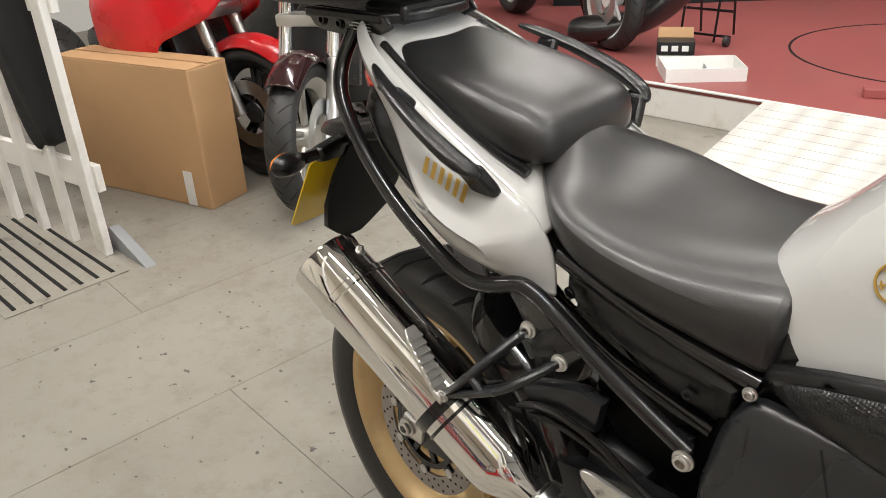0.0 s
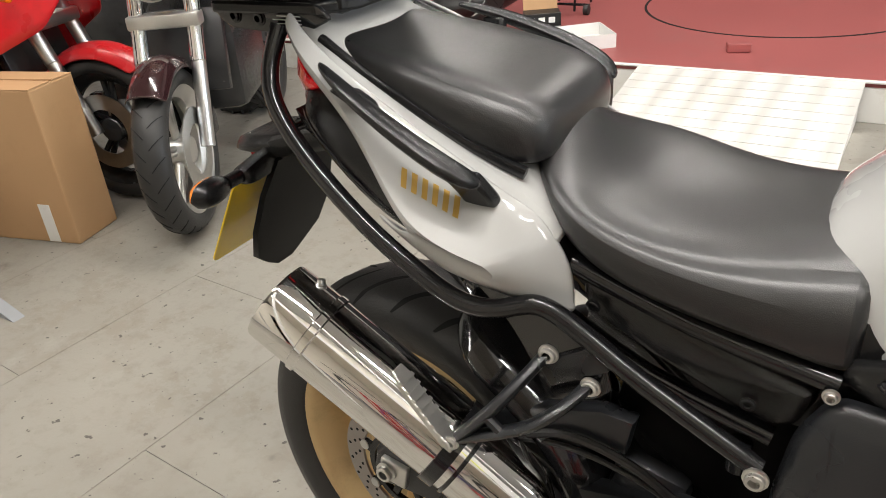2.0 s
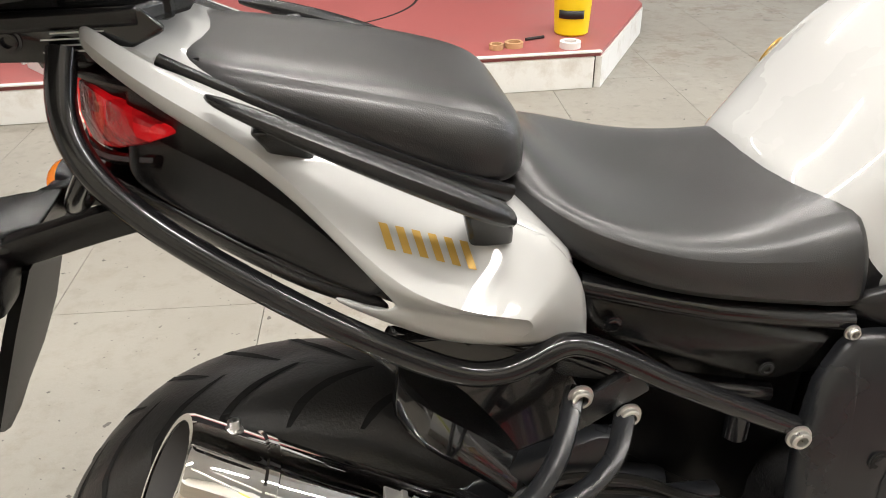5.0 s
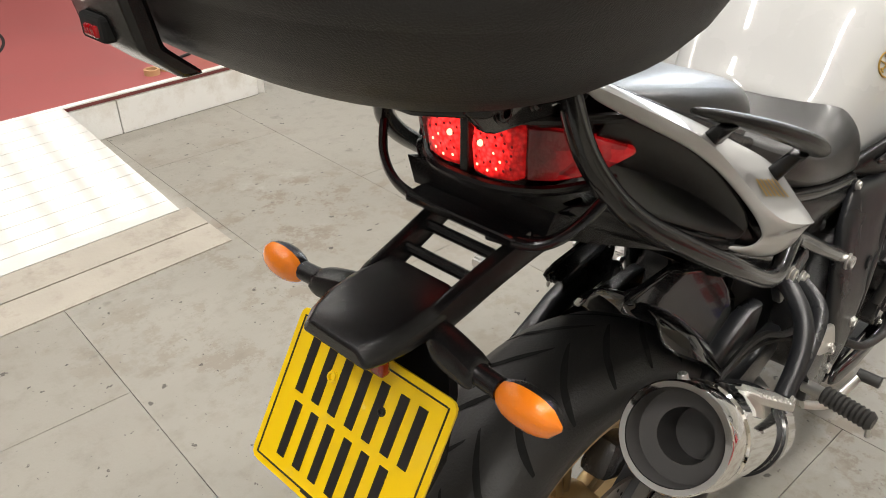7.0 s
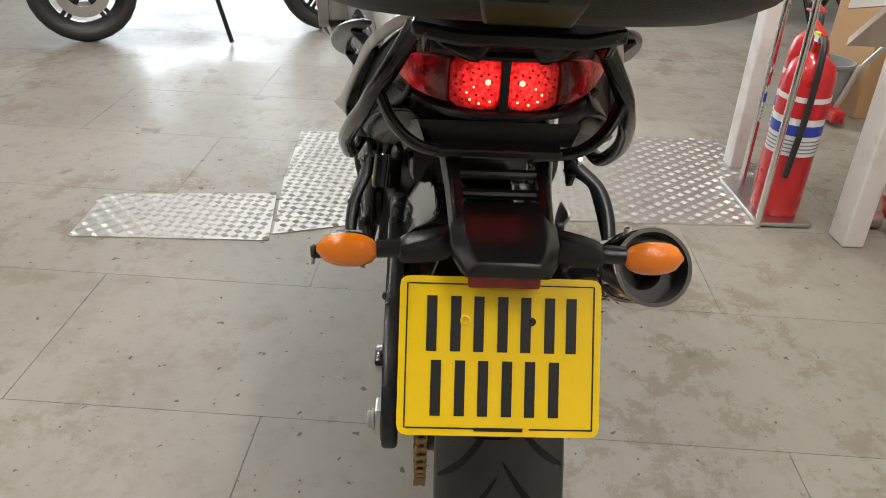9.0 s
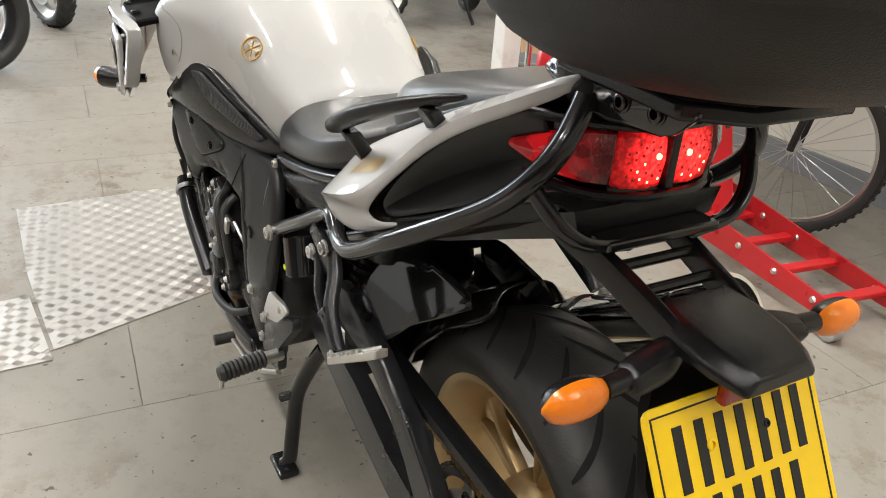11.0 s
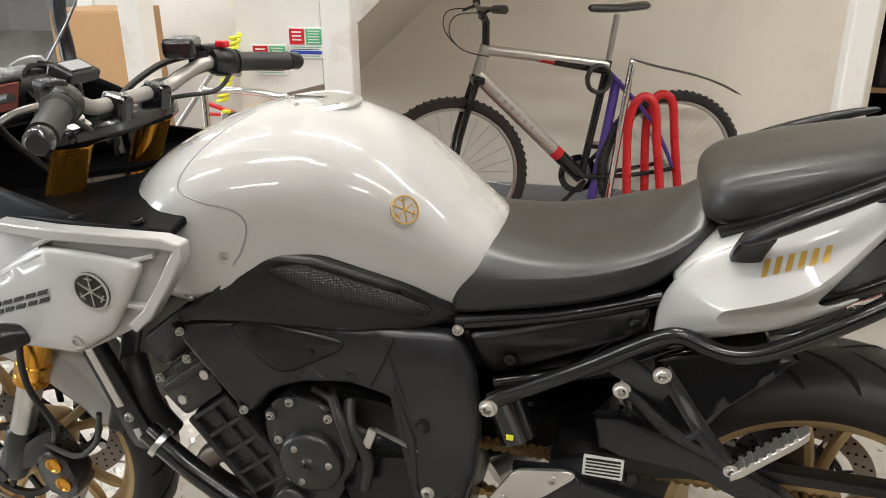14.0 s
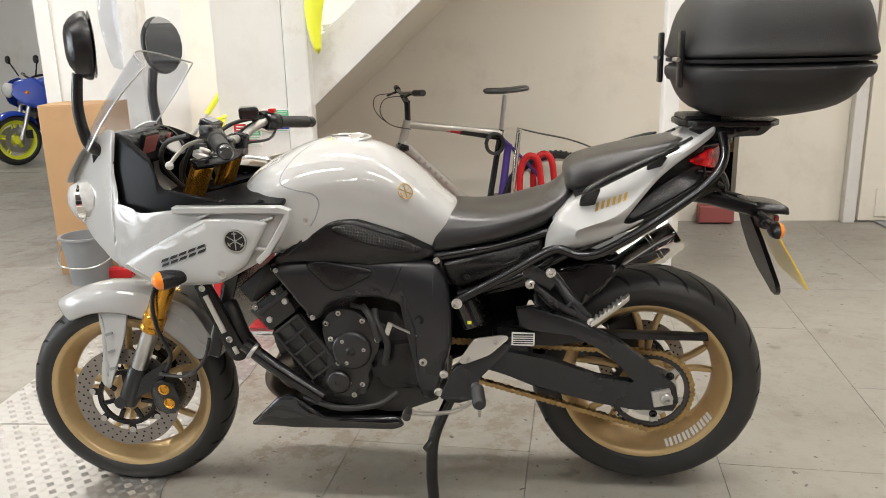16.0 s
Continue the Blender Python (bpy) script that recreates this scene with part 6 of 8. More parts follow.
# grab rails: a flat blade on two brackets
for sg in (1, -1):
    blade = []
    for x, y, z, w, h in ((0.050, 0.164, 1.002, 0.004, 0.003), (0.062, 0.172, 0.999, 0.010, 0.006), (0.105, 0.192, 0.984, 0.014, 0.009), (0.165, 0.210, 0.960, 0.0155, 0.011), (0.220, 0.219, 0.936, 0.0165, 0.012), (0.258, 0.217, 0.916, 0.017, 0.012), (0.276, 0.208, 0.905, 0.013, 0.009), (0.281, 0.200, 0.900, 0.005, 0.004)):
        blade.append([(x + 0.25 * w * a, sg * (y + w * a), z + h * b) for a, b in ((-1, -0.5), (-0.6, -1), (0.6, -1), (1, -0.4), (0.9, 0.4), (0.4, 0.9), (-0.5, 1), (-1, 0.5))])
    g = part("grab_rail", loft(blade), "plastic", bike, "black grab rail", sub=1)
    part("grab_bracket", loft([[(x + dx, sg * (y + dy), z) for dx, dy in ((-0.020, -0.012), (0.018, -0.014), (0.018, 0.008), (-0.020, 0.010))] for x, y, z in ((0.268, 0.172, 0.862), (0.266, 0.182, 0.878), (0.258, 0.205, 0.910))]), "plastic", g, bev=0.004)
    part("grab_bracket", loft([[(x + dx, sg * (y + dy), z) for dx, dy in ((-0.018, -0.012), (0.016, -0.012), (0.016, 0.008), (-0.018, 0.008))] for x, y, z in ((0.112, 0.156, 0.944), (0.108, 0.168, 0.962), (0.100, 0.186, 0.982))]), "plastic", g, bev=0.004)
# subframe tubes and side cover
SC = rounded([(0.628, 0.715), (0.42, 0.772), (0.372, 0.775), (0.372, 0.745), (0.40, 0.725), (0.55, 0.655), (0.59, 0.64), (0.615, 0.655)], 0.012, 2)
for i, s in enumerate(both("side_cover", panel(SC, lambda x, z: 0.140 + 0.05 * (x - 0.5) + 0.02 * (1 - abs(z - 0.71) / 0.06), rim=0.010, drop=0.012), "plastic", "black plastic side cover", solid=0.006)):
    sg = 1 if i == 0 else -1
    for x, z in ((0.565, 0.675), (0.392, 0.752)):
        part("cover_fastener", bolt((x, sg * 0.160, z), (0, sg, 0), 0.007, 0.003), "groove" if z < 0.7 else "tube", s)
both("subframe_tube", tube([(0.645, 0.158, 0.727), (0.5, 0.152, 0.752), (0.36, 0.14, 0.79)], 0.012, 12, 3), "tube", "black subframe tube")
both("lower_subframe_tube", tube([(0.59, 0.135, 0.62), (0.45, 0.135, 0.66), (0.33, 0.13, 0.72), (0.2, 0.12, 0.78)], 0.012, 12, 3), "tube", "black subframe tube")
# luggage rail
for sg in (1, -1):
    part("luggage_rail", tube([(0.588, sg * 0.192, 0.622), (0.53, sg * 0.193, 0.654), (0.45, sg * 0.192, 0.698), (0.398, sg * 0.189, 0.729), (0.358, sg * 0.188, 0.751), (0.332, sg * 0.191, 0.757), (0.302, sg * 0.197, 0.748), (0.272, sg * 0.203, 0.744), (0.238, sg * 0.206, 0.751), (0.19, sg * 0.206, 0.776), (0.12, sg * 0.202, 0.820), (0.04, sg * 0.184, 0.872), (-0.015, sg * 0.165, 0.912), (-0.048, sg * 0.149, 0.948), (-0.062, sg * 0.128, 0.985), (-0.058, sg * 0.104, 1.028)], 0.0118, 14, 5), "tube", bike, "black tubular luggage rail")
    part("rail_end_bolt", bolt((0.588, sg * 0.203, 0.618), (0, sg, 0), 0.011, 0.010), "bolt", bike)
    part("rail_loop", tube([(-0.048, sg * 0.148, 0.946), (-0.07, sg * 0.128, 0.912), (-0.08, sg * 0.095, 0.888), (-0.082, sg * 0.04, 0.880)], 0.009, 12, 6, flat=0.6), "tube", bike, "black tubular rail loop")
part("rail_cross_plate", box((-0.075, 0, 0.884), (0.03, 0.15, 0.012), bev=0.003), "tube", bike, smooth=False)
# passenger footrest hangers
for sg in (1, -1):
    bm = bmesh.new()
    HY = 0.252 if sg < 0 else 0.212
    tube([(0.352, sg * 0.182, 0.698), (0.325, sg * (HY - 0.022), 0.664), (0.296, sg * (HY - 0.004), 0.628), (0.258, sg * HY, 0.583)], 0.0125, 10, 5, bm, flat=0.6)
    tube([(0.404, sg * 0.186, 0.668), (0.378, sg * (HY - 0.020), 0.650), (0.340, sg * (HY - 0.006), 0.622), (0.258, sg * HY, 0.581)], 0.0125, 10, 5, bm, flat=0.6)
    tube([(0.298, sg * HY, 0.630), (0.32, sg * HY, 0.610)], 0.007, 8, 0, bm)
    box((0.38, sg * 0.186, 0.685), (0.085, 0.014, 0.035), Matrix.Rotation(radians(-32), 4, 'Y'), 0.004, bm)
    h = part("footrest_hanger", bm, "frame", bike, "black passenger footrest hanger")
    for x, z in ((0.353, 0.698), (0.404, 0.668)):
        part("hanger_bolt", bolt((x, sg * 0.194, z), (0, sg, 0), 0.010, 0.009), "bolt", h)
    part("hanger_pivot", bolt((0.254, sg * (HY + 0.010), 0.580), (0, sg, 0), 0.008, 0.006), "bolt", h)
    fr = part("passenger_footrest", loft([[(0.255 - 0.095 * u, sg * (HY + 0.010 - 0.03 * u) - sg * w, 0.575 + 0.062 * u - 0.008), (0.255 - 0.095 * u, sg * (HY + 0.010 - 0.03 * u) + sg * w, 0.575 + 0.062 * u - 0.008), (0.255 - 0.095 * u, sg * (HY + 0.010 - 0.03 * u) + sg * w, 0.575 + 0.062 * u + 0.006), (0.255 - 0.095 * u, sg * (HY + 0.010 - 0.03 * u) - sg * w, 0.575 + 0.062 * u + 0.006)] for u, w in ((0, 0.008), (0.15, 0.013), (0.85, 0.014), (1.0, 0.010))]), "alloy", bike, "folded alloy passenger footrest", bev=0.002)
    for k in range(7):
        u = 0.15 + k * 0.11
        part("footrest_tooth", box((0.255 - 0.095 * u, sg * (HY + 0.010 - 0.03 * u), 0.575 + 0.062 * u + 0.0075), (0.006, 0.026, 0.005), Matrix.Rotation(radians(33), 4, 'Y')), "alloy", fr, smooth=False)

# tail light
for sg in (1, -1):
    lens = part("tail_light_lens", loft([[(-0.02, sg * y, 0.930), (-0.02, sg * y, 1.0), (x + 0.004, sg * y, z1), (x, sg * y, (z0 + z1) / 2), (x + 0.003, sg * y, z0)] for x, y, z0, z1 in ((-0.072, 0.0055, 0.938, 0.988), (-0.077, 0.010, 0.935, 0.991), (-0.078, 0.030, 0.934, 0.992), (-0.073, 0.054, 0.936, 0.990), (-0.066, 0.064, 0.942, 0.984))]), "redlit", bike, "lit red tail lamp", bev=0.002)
    part("tail_light_side", loft([[(x, sg * y, z0), (x - 0.004, sg * (y + 0.002), (z0 + z1) / 2), (x, sg * y, z1), (x + 0.014, sg * (y - 0.016), z1), (x + 0.014, sg * (y - 0.016), z0)] for x, y, z0, z1 in ((-0.064, 0.066, 0.938, 0.992), (-0.050, 0.088, 0.940, 0.992), (-0.034, 0.106, 0.944, 0.988), (-0.010, 0.123, 0.952, 0.978), (0.014, 0.134, 0.962, 0.967))]), "redside", bike, "glowing red side lens of the tail lamp", bev=0.002)
    part("tail_bulb", lathe([(0, 0), (0.0036, 0), (0.003, 0.002), (0, 0.003)], (-0.0765, sg * 0.020, 0.968), (-1, 0, 0.1), 14), "bulb", lens)
    for k in range(34):
        a, r = k * 2.4, 0.0046 * math.sqrt(k) + 0.004
        yy, zz = 0.032 + r * math.cos(a), 0.962 + r * math.sin(a) * 0.9
        if 0.010 < yy < 0.058 and 0.941 < zz < 0.985:
            part("lens_facet", lathe([(0, 0), (0.0016, 0), (0, 0.0010)], (-0.0768 + 0.10 * max(0, yy - 0.032) ** 1.0 * 0.4, sg * yy, zz), (-1, 0, 0), 8), "bulb" if k % 5 == 0 else "red", lens)
part("tail_light_rim", loft([[(x, y * w, z) for y, z in ((-0.12, 0.950), (-0.09, 0.926), (0, 0.922), (0.09, 0.926), (0.12, 0.950), (0.12, 0.995), (0.09, 1.010), (0, 1.012), (-0.09, 1.010), (-0.12, 0.995))] for x, w in ((-0.056, 0.62), (-0.03, 0.85), (0.04, 0.98))]), "plastic", bike, "black tail lamp housing")
part("lamp_divider", box((-0.064, 0, 0.963), (0.03, 0.011, 0.066), bev=0.002), "plastic", bike, smooth=False)
for zz in (0.928, 0.999):
    part("lamp_lip", tube([(0.0, -0.125, zz + (0.010 if zz < 0.95 else 0)), (-0.045, -0.085, zz), (-0.074, -0.045, zz), (-0.080, 0, zz), (-0.074, 0.045, zz), (-0.045, 0.085, zz), (0.0, 0.125, zz + (0.010 if zz < 0.95 else 0))], 0.0055, 8, 5), "plastic", bike)

# plate carrier
for sg in (1, -1):
    part("carrier_arm", loft([[(x, sg * (y - 0.014), z - 0.026), (x, sg * (y + 0.012), z - 0.030), (x - 0.004, sg * (y + 0.008), z + 0.012), (x - 0.004, sg * (y - 0.012), z + 0.012)] for x, y, z in ((0.05, 0.068, 0.884), (-0.02, 0.064, 0.875), (-0.08, 0.057, 0.859), (-0.135, 0.053, 0.842), (-0.19, 0.052, 0.828))]), "plastic", bike, "black plate carrier arm", sub=1)
for k, x in enumerate((-0.08, -0.115, -0.15)):
    part("carrier_rung", box((x, 0, 0.855 - 0.011 * k), (0.014, 0.11, 0.012), Matrix.Rotation(radians(30), 4, 'Y'), bev=0.004), "plastic", bike, smooth=False)
part("carrier_tail", loft([[(x, -w, z - h), (x, -w, z - 0.006), (x, -w * 0.75, z + 0.006), (x, w * 0.75, z + 0.006), (x, w, z - 0.006), (x, w, z - h)] for x, w, z, h in ((-0.140, 0.056, 0.842, 0.022), (-0.180, 0.062, 0.838, 0.020), (-0.212, 0.061, 0.834, 0.018), (-0.238, 0.054, 0.829, 0.016), (-0.255, 0.045, 0.822, 0.012))]), "plastic", bike, "broad black carrier end", bev=0.005)
part("carrier_flap", loft([[(x, -w, z), (x, w, z), (x + 0.012, w, z), (x + 0.012, -w, z)] for x, w, z in ((-0.165, 0.06, 0.81), (-0.185, 0.082, 0.755), (-0.21, 0.090, 0.69), (-0.235, 0.078, 0.635), (-0.250, 0.045, 0.605), (-0.256, 0.018, 0.588))]), "inner", bike, "black mudguard flap behind the plate")
part("rear_reflector", box((-0.226, 0, 0.796), (0.012, 0.08, 0.024), bev=0.003), "red", bike, "red reflector strip", smooth=False)
for sg in (1, -1):
    part("indicator_mount", loft([[(x, sg * y, z - h), (x - 0.046, sg * y, z - h), (x - 0.040, sg * y, z + 0.6 * h), (x - 0.006, sg * y, z + 0.7 * h)] for x, y, z, h in ((-0.150, 0.045, 0.818, 0.030), (-0.154, 0.080, 0.812, 0.027), (-0.156, 0.112, 0.806, 0.022), (-0.158, 0.118, 0.806, 0.014))]), "plastic", bike, "black indicator mount", sub=1)
    part("indicator_stalk", tube([(-0.180, sg * 0.095, 0.805), (-0.182, sg * 0.142, 0.803)], 0.011, 12, 0), "plastic", bike)
    ic = V((-0.182, sg * 0.174, 0.802))

    def half_shell(front):
        secs = []
        for q in range(9):
            u = -1 + q / 4
            r = math.sqrt(max(0.02, 1 - abs(u) ** 2.3))
            secs.append([ic + V(((0.020 if front else -0.017) * r * math.sin(t) - 0.002, sg * 0.036 * u, 0.021 * r * math.cos(t))) for t in [math.pi * e / 8 for e in range(9)]])
        return loft(secs)
    ind = part("rear_indicator", half_shell(True), "plastic", bike, "black indicator shell with amber lens")
    part("amber_lens", half_shell(False), "amber", ind, "amber indicator lens")

# number plate
PN = V((-0.857, 0, 0.515)).normalized()
PU = V((0.515, 0, 0.857)).normalized()
PC = V((-0.248, 0, 0.705))
PR = Matrix((V((0, -1, 0)), PU, PN)).transposed().to_4x4()
npl = part("number_plate", prism(rounded([(-0.114, -0.089), (0.114, -0.089), (0.114, 0.089), (-0.114, 0.089)], 0.012), 0, 0.003, plane="xy"), "yellow", bike, "yellow number plate with black characters", smooth=False)
npl.data.transform(Matrix.Translation(PC) @ PR)


def on_plate(name, c, s, m, rot=0):
    part(name, box((0, 0, 0), s), m, npl, smooth=False).data.transform(Matrix.Translation(PC) @ PR @ Matrix.Translation(c) @ Matrix.Rotation(radians(rot), 4, 'Z'))


for row, zz, n in ((0, 0.036, 4), (1, -0.036, 3)):
    for k in range(n):
        w = 0.042 if not (row == 0 and k == 3) else 0.012
        x = -0.085 + k * 0.053 + w / 2 + (0.006 if row else 0)
        for dx in ((-0.0135, 0.0135) if w > 0.02 else (0,)):
            on_plate("plate_character", (x + dx, zz, 0.0036), (0.0115, 0.062, 0.0012), "black")
for c, s in (((0, 0.0805, 0.0035), (0.208, 0.0016, 0.001)), ((-0.065, -0.0805, 0.0035), (0.078, 0.0016, 0.001)), ((0.07, -0.0805, 0.0035), (0.07, 0.0016, 0.001)), ((-0.1055, 0, 0.0035), (0.0016, 0.162, 0.001)), ((0.1055, 0, 0.0035), (0.0016, 0.162, 0.001))):
    on_plate("plate_border", c, s, "black")
on_plate("maker_line", (0.0, -0.0815, 0.0035), (0.055, 0.004, 0.001), "black")
part("plate_screw", bolt(PC + PR.to_3x3() @ V((-0.040, 0.040, 0.003)), PN, 0.006, 0.003), "yellow", npl)
part("plate_screw", bolt(PC + PR.to_3x3() @ V((0.035, 0.040, 0.003)), PN, 0.004, 0.003), "black", npl)

# silencer
ME, MF = V((-0.024, -0.237, 0.698)), V((0.35, -0.205, 0.44))
MA = (MF - ME).normalized()
ML = (MF - ME).length
sil = part("silencer", lathe([(0.050, 0.03), (0.050, 0.0), (0.056, 0.0), (0.058, 0.004), (0.058, 0.066), (0.0605, 0.068), (0.0605, 0.078), (0.058, 0.080), (0.058, ML - 0.05), (0.056, ML - 0.03), (0.04, ML), (0.026, ML + 0.03), (0, ML + 0.03)], ME, MA, 64), "chrome", bike, "polished stainless silencer", sharp=50)
part("silencer_bore", lathe([(0.0495, 0.002), (0.0495, 0.045), (0.030, 0.045), (0.030, 0.12), (0, 0.12)], ME, MA, 40), "soot", sil, "sooty silencer outlet")
part("silencer_clamp", lathe([(0.0585, ML - 0.165), (0.0625, ML - 0.165), (0.0625, ML - 0.145), (0.0585, ML - 0.145)], ME, MA, 48, closed=True), "tube", sil, "black silencer strap")
part("silencer_clamp", lathe([(0.0585, ML - 0.135), (0.0605, ML - 0.135), (0.0605, ML - 0.13), (0.0585, ML - 0.13)], ME, MA, 48, closed=True), "tube", sil)
part("clamp_bolt", bolt(ME + MA * 0.073 + V((0, 0.02, 0.06)), (0, 0.3, 1), 0.006, 0.012), "steel", sil)
part("link_pipe", tube([MF + MA * 0.0, MF + MA * 0.08, (0.50, -0.15, 0.36), (0.62, -0.05, 0.31)], 0.027, 16, 5), "alloy", bike, "brushed exhaust link pipe")
part("pipe_clamp", lathe([(0.028, 0), (0.033, 0), (0.033, 0.018), (0.028, 0.018)], MF + MA * 0.03, MA, 32, closed=True), "steel", bike)
# right-hand details
part("brake_hose", tube([(0.30, -0.150, 0.52), (0.36, -0.155, 0.545), (0.44, -0.155, 0.53), (0.52, -0.16, 0.49), (0.60, -0.165, 0.47)], 0.006, 8, 6), "rubber", bike, "black rear brake hose")
part("brake_wire", tube([(0.28, -0.145, 0.50), (0.36, -0.150, 0.52), (0.46, -0.150, 0.50), (0.58, -0.16, 0.45)], 0.004, 8, 6), "rubber", bike)
part("rear_caliper", box((0.13, -0.09, 0.46), (0.09, 0.045, 0.06), Matrix.Rotation(radians(30), 4, 'Y'), bev=0.012), "engine", bike, "black rear brake caliper")
part("oil_sticker", box((0.47, -0.117, 0.455), (0.05, 0.003, 0.016), Matrix.Rotation(radians(12), 4, 'Y')), "whiteink", bike, "small white and red sticker", smooth=False)
part("fluid_reservoir", cyl((0.56, -0.14, 0.565), (0.56, -0.14, 0.605), 0.014), "tube", bike, "black brake fluid reservoir")

# ---- top case and rack ----
part("rack_plate", loft([[(x, -w, 1.040), (x, w, 1.040), (x, w, 1.056), (x, -w, 1.056)] for x, w in ((0.035, 0.05), (0.0, 0.10), (-0.17, 0.11), (-0.205, 0.06))]), "plastic", bike, "black luggage rack plate", bev=0.004)
for sg in (1, -1):
    rb = part("rack_bracket", prism(rounded([(0.022, 1.036), (0.0, 1.056), (-0.165, 1.056), (-0.185, 1.047), (-0.155, 1.020), (-0.03, 1.014)], 0.008), sg * 0.090, sg * 0.098, 0.002), "gloss", bike, "black steel rack bracket")
    for x, z in ((-0.140, 1.036), (-0.097, 1.034)):
        part("rack_bolt", bolt((x, sg * 0.098, z), (0, sg, 0), 0.008, 0.005), "tube", rb)
    for k in range(5 if sg < 0 else 0):
        part("bracket_print", box((-0.05 + 0.004 * (k % 2), sg * 0.0982, 1.043 - k * 0.0048), (0.048 - 0.008 * (k % 2), 0.0008, 0.0012)), "whiteink", rb, smooth=False)


def case_ring(z, a, b, cx=-0.170, n=28, e=3.2):
    out = []
    for i in range(n):
        t = 2 * math.pi * i / n
        c, s = math.cos(t), math.sin(t)
        px = a * math.copysign(abs(c) ** (2 / e), c)
        out.append((cx + px, b * math.copysign(abs(s) ** (2 / e), s), z + max(0, 1.2 - z) / 0.14 * 0.028 * max(0, -px) / 0.2))
    return out


tc = part("top_case", loft([case_ring(*r) for r in ((1.066, 0.11, 0.12), (1.070, 0.145, 0.17), (1.09, 0.182, 0.222), (1.135, 0.206, 0.252), (1.185, 0.220, 0.266), (1.198, 0.222, 0.268))]), "case", bike, "textured black top case", sub=1)
part("case_lid", loft([case_ring(*r) for r in ((1.201, 0.223, 0.269), (1.212, 0.226, 0.272), (1.222, 0.226, 0.272), (1.238, 0.218, 0.264), (1.29, 0.212, 0.258), (1.345, 0.190, 0.235), (1.378, 0.15, 0.19), (1.39, 0.08, 0.10))]), "case", tc, "textured black case lid", sub=1)
part("case_seam", loft([case_ring(1.196, 0.2205, 0.2665), case_ring(1.204, 0.2205, 0.2665)]), "groove", tc)
part("case_belt", loft([case_ring(1.150, 0.215, 0.262), case_ring(1.165, 0.2225, 0.2695), case_ring(1.18, 0.2225, 0.2695), case_ring(1.185, 0.219, 0.265)]), "case", tc)
for y in (0.135, -0.135):
    part("case_hinge", box((0.055, y, 1.205), (0.012, 0.035, 0.13), bev=0.004), "plastic", tc, "black hinge strap")
    part("hinge_pin", cyl((0.065, y - 0.028, 1.205), (0.065, y + 0.028, 1.205), 0.005), "steel", tc)
part("case_lock_panel", loft([[(-0.362 + dx, 0.020 - w, z), (-0.362 + dx, 0.020 + w, z), (-0.345 + dx, 0.020 + w, z), (-0.345 + dx, 0.020 - w, z)] for dx, w, z in ((0.004, 0.034, 1.096), (-0.024, 0.040, 1.120), (-0.038, 0.042, 1.19), (-0.038, 0.040, 1.24))]), "plastic", tc, "black lock panel", bev=0.004)
part("lock_slot", box((-0.388, 0.027, 1.129), (0.012, 0.032, 0.017), bev=0.003), "groove", tc, smooth=False)
part("case_lock", lathe([(0, 0), (0.013, 0), (0.013, 0.004), (0.009, 0.006), (0.004, 0.003), (0, 0.003)], (-0.395, 0.022, 1.160), (-1, 0, -0.15), 24), "chrome", tc, "chrome key lock")
part("case_button", box((-0.3935, 0.024, 1.128), (0.006, 0.018, 0.008), bev=0.002), "red", tc, "red release button", smooth=False)
part("case_foot", box((-0.02, 0, 1.052), (0.09, 0.15, 0.03), bev=0.008), "plastic", tc, smooth=False)

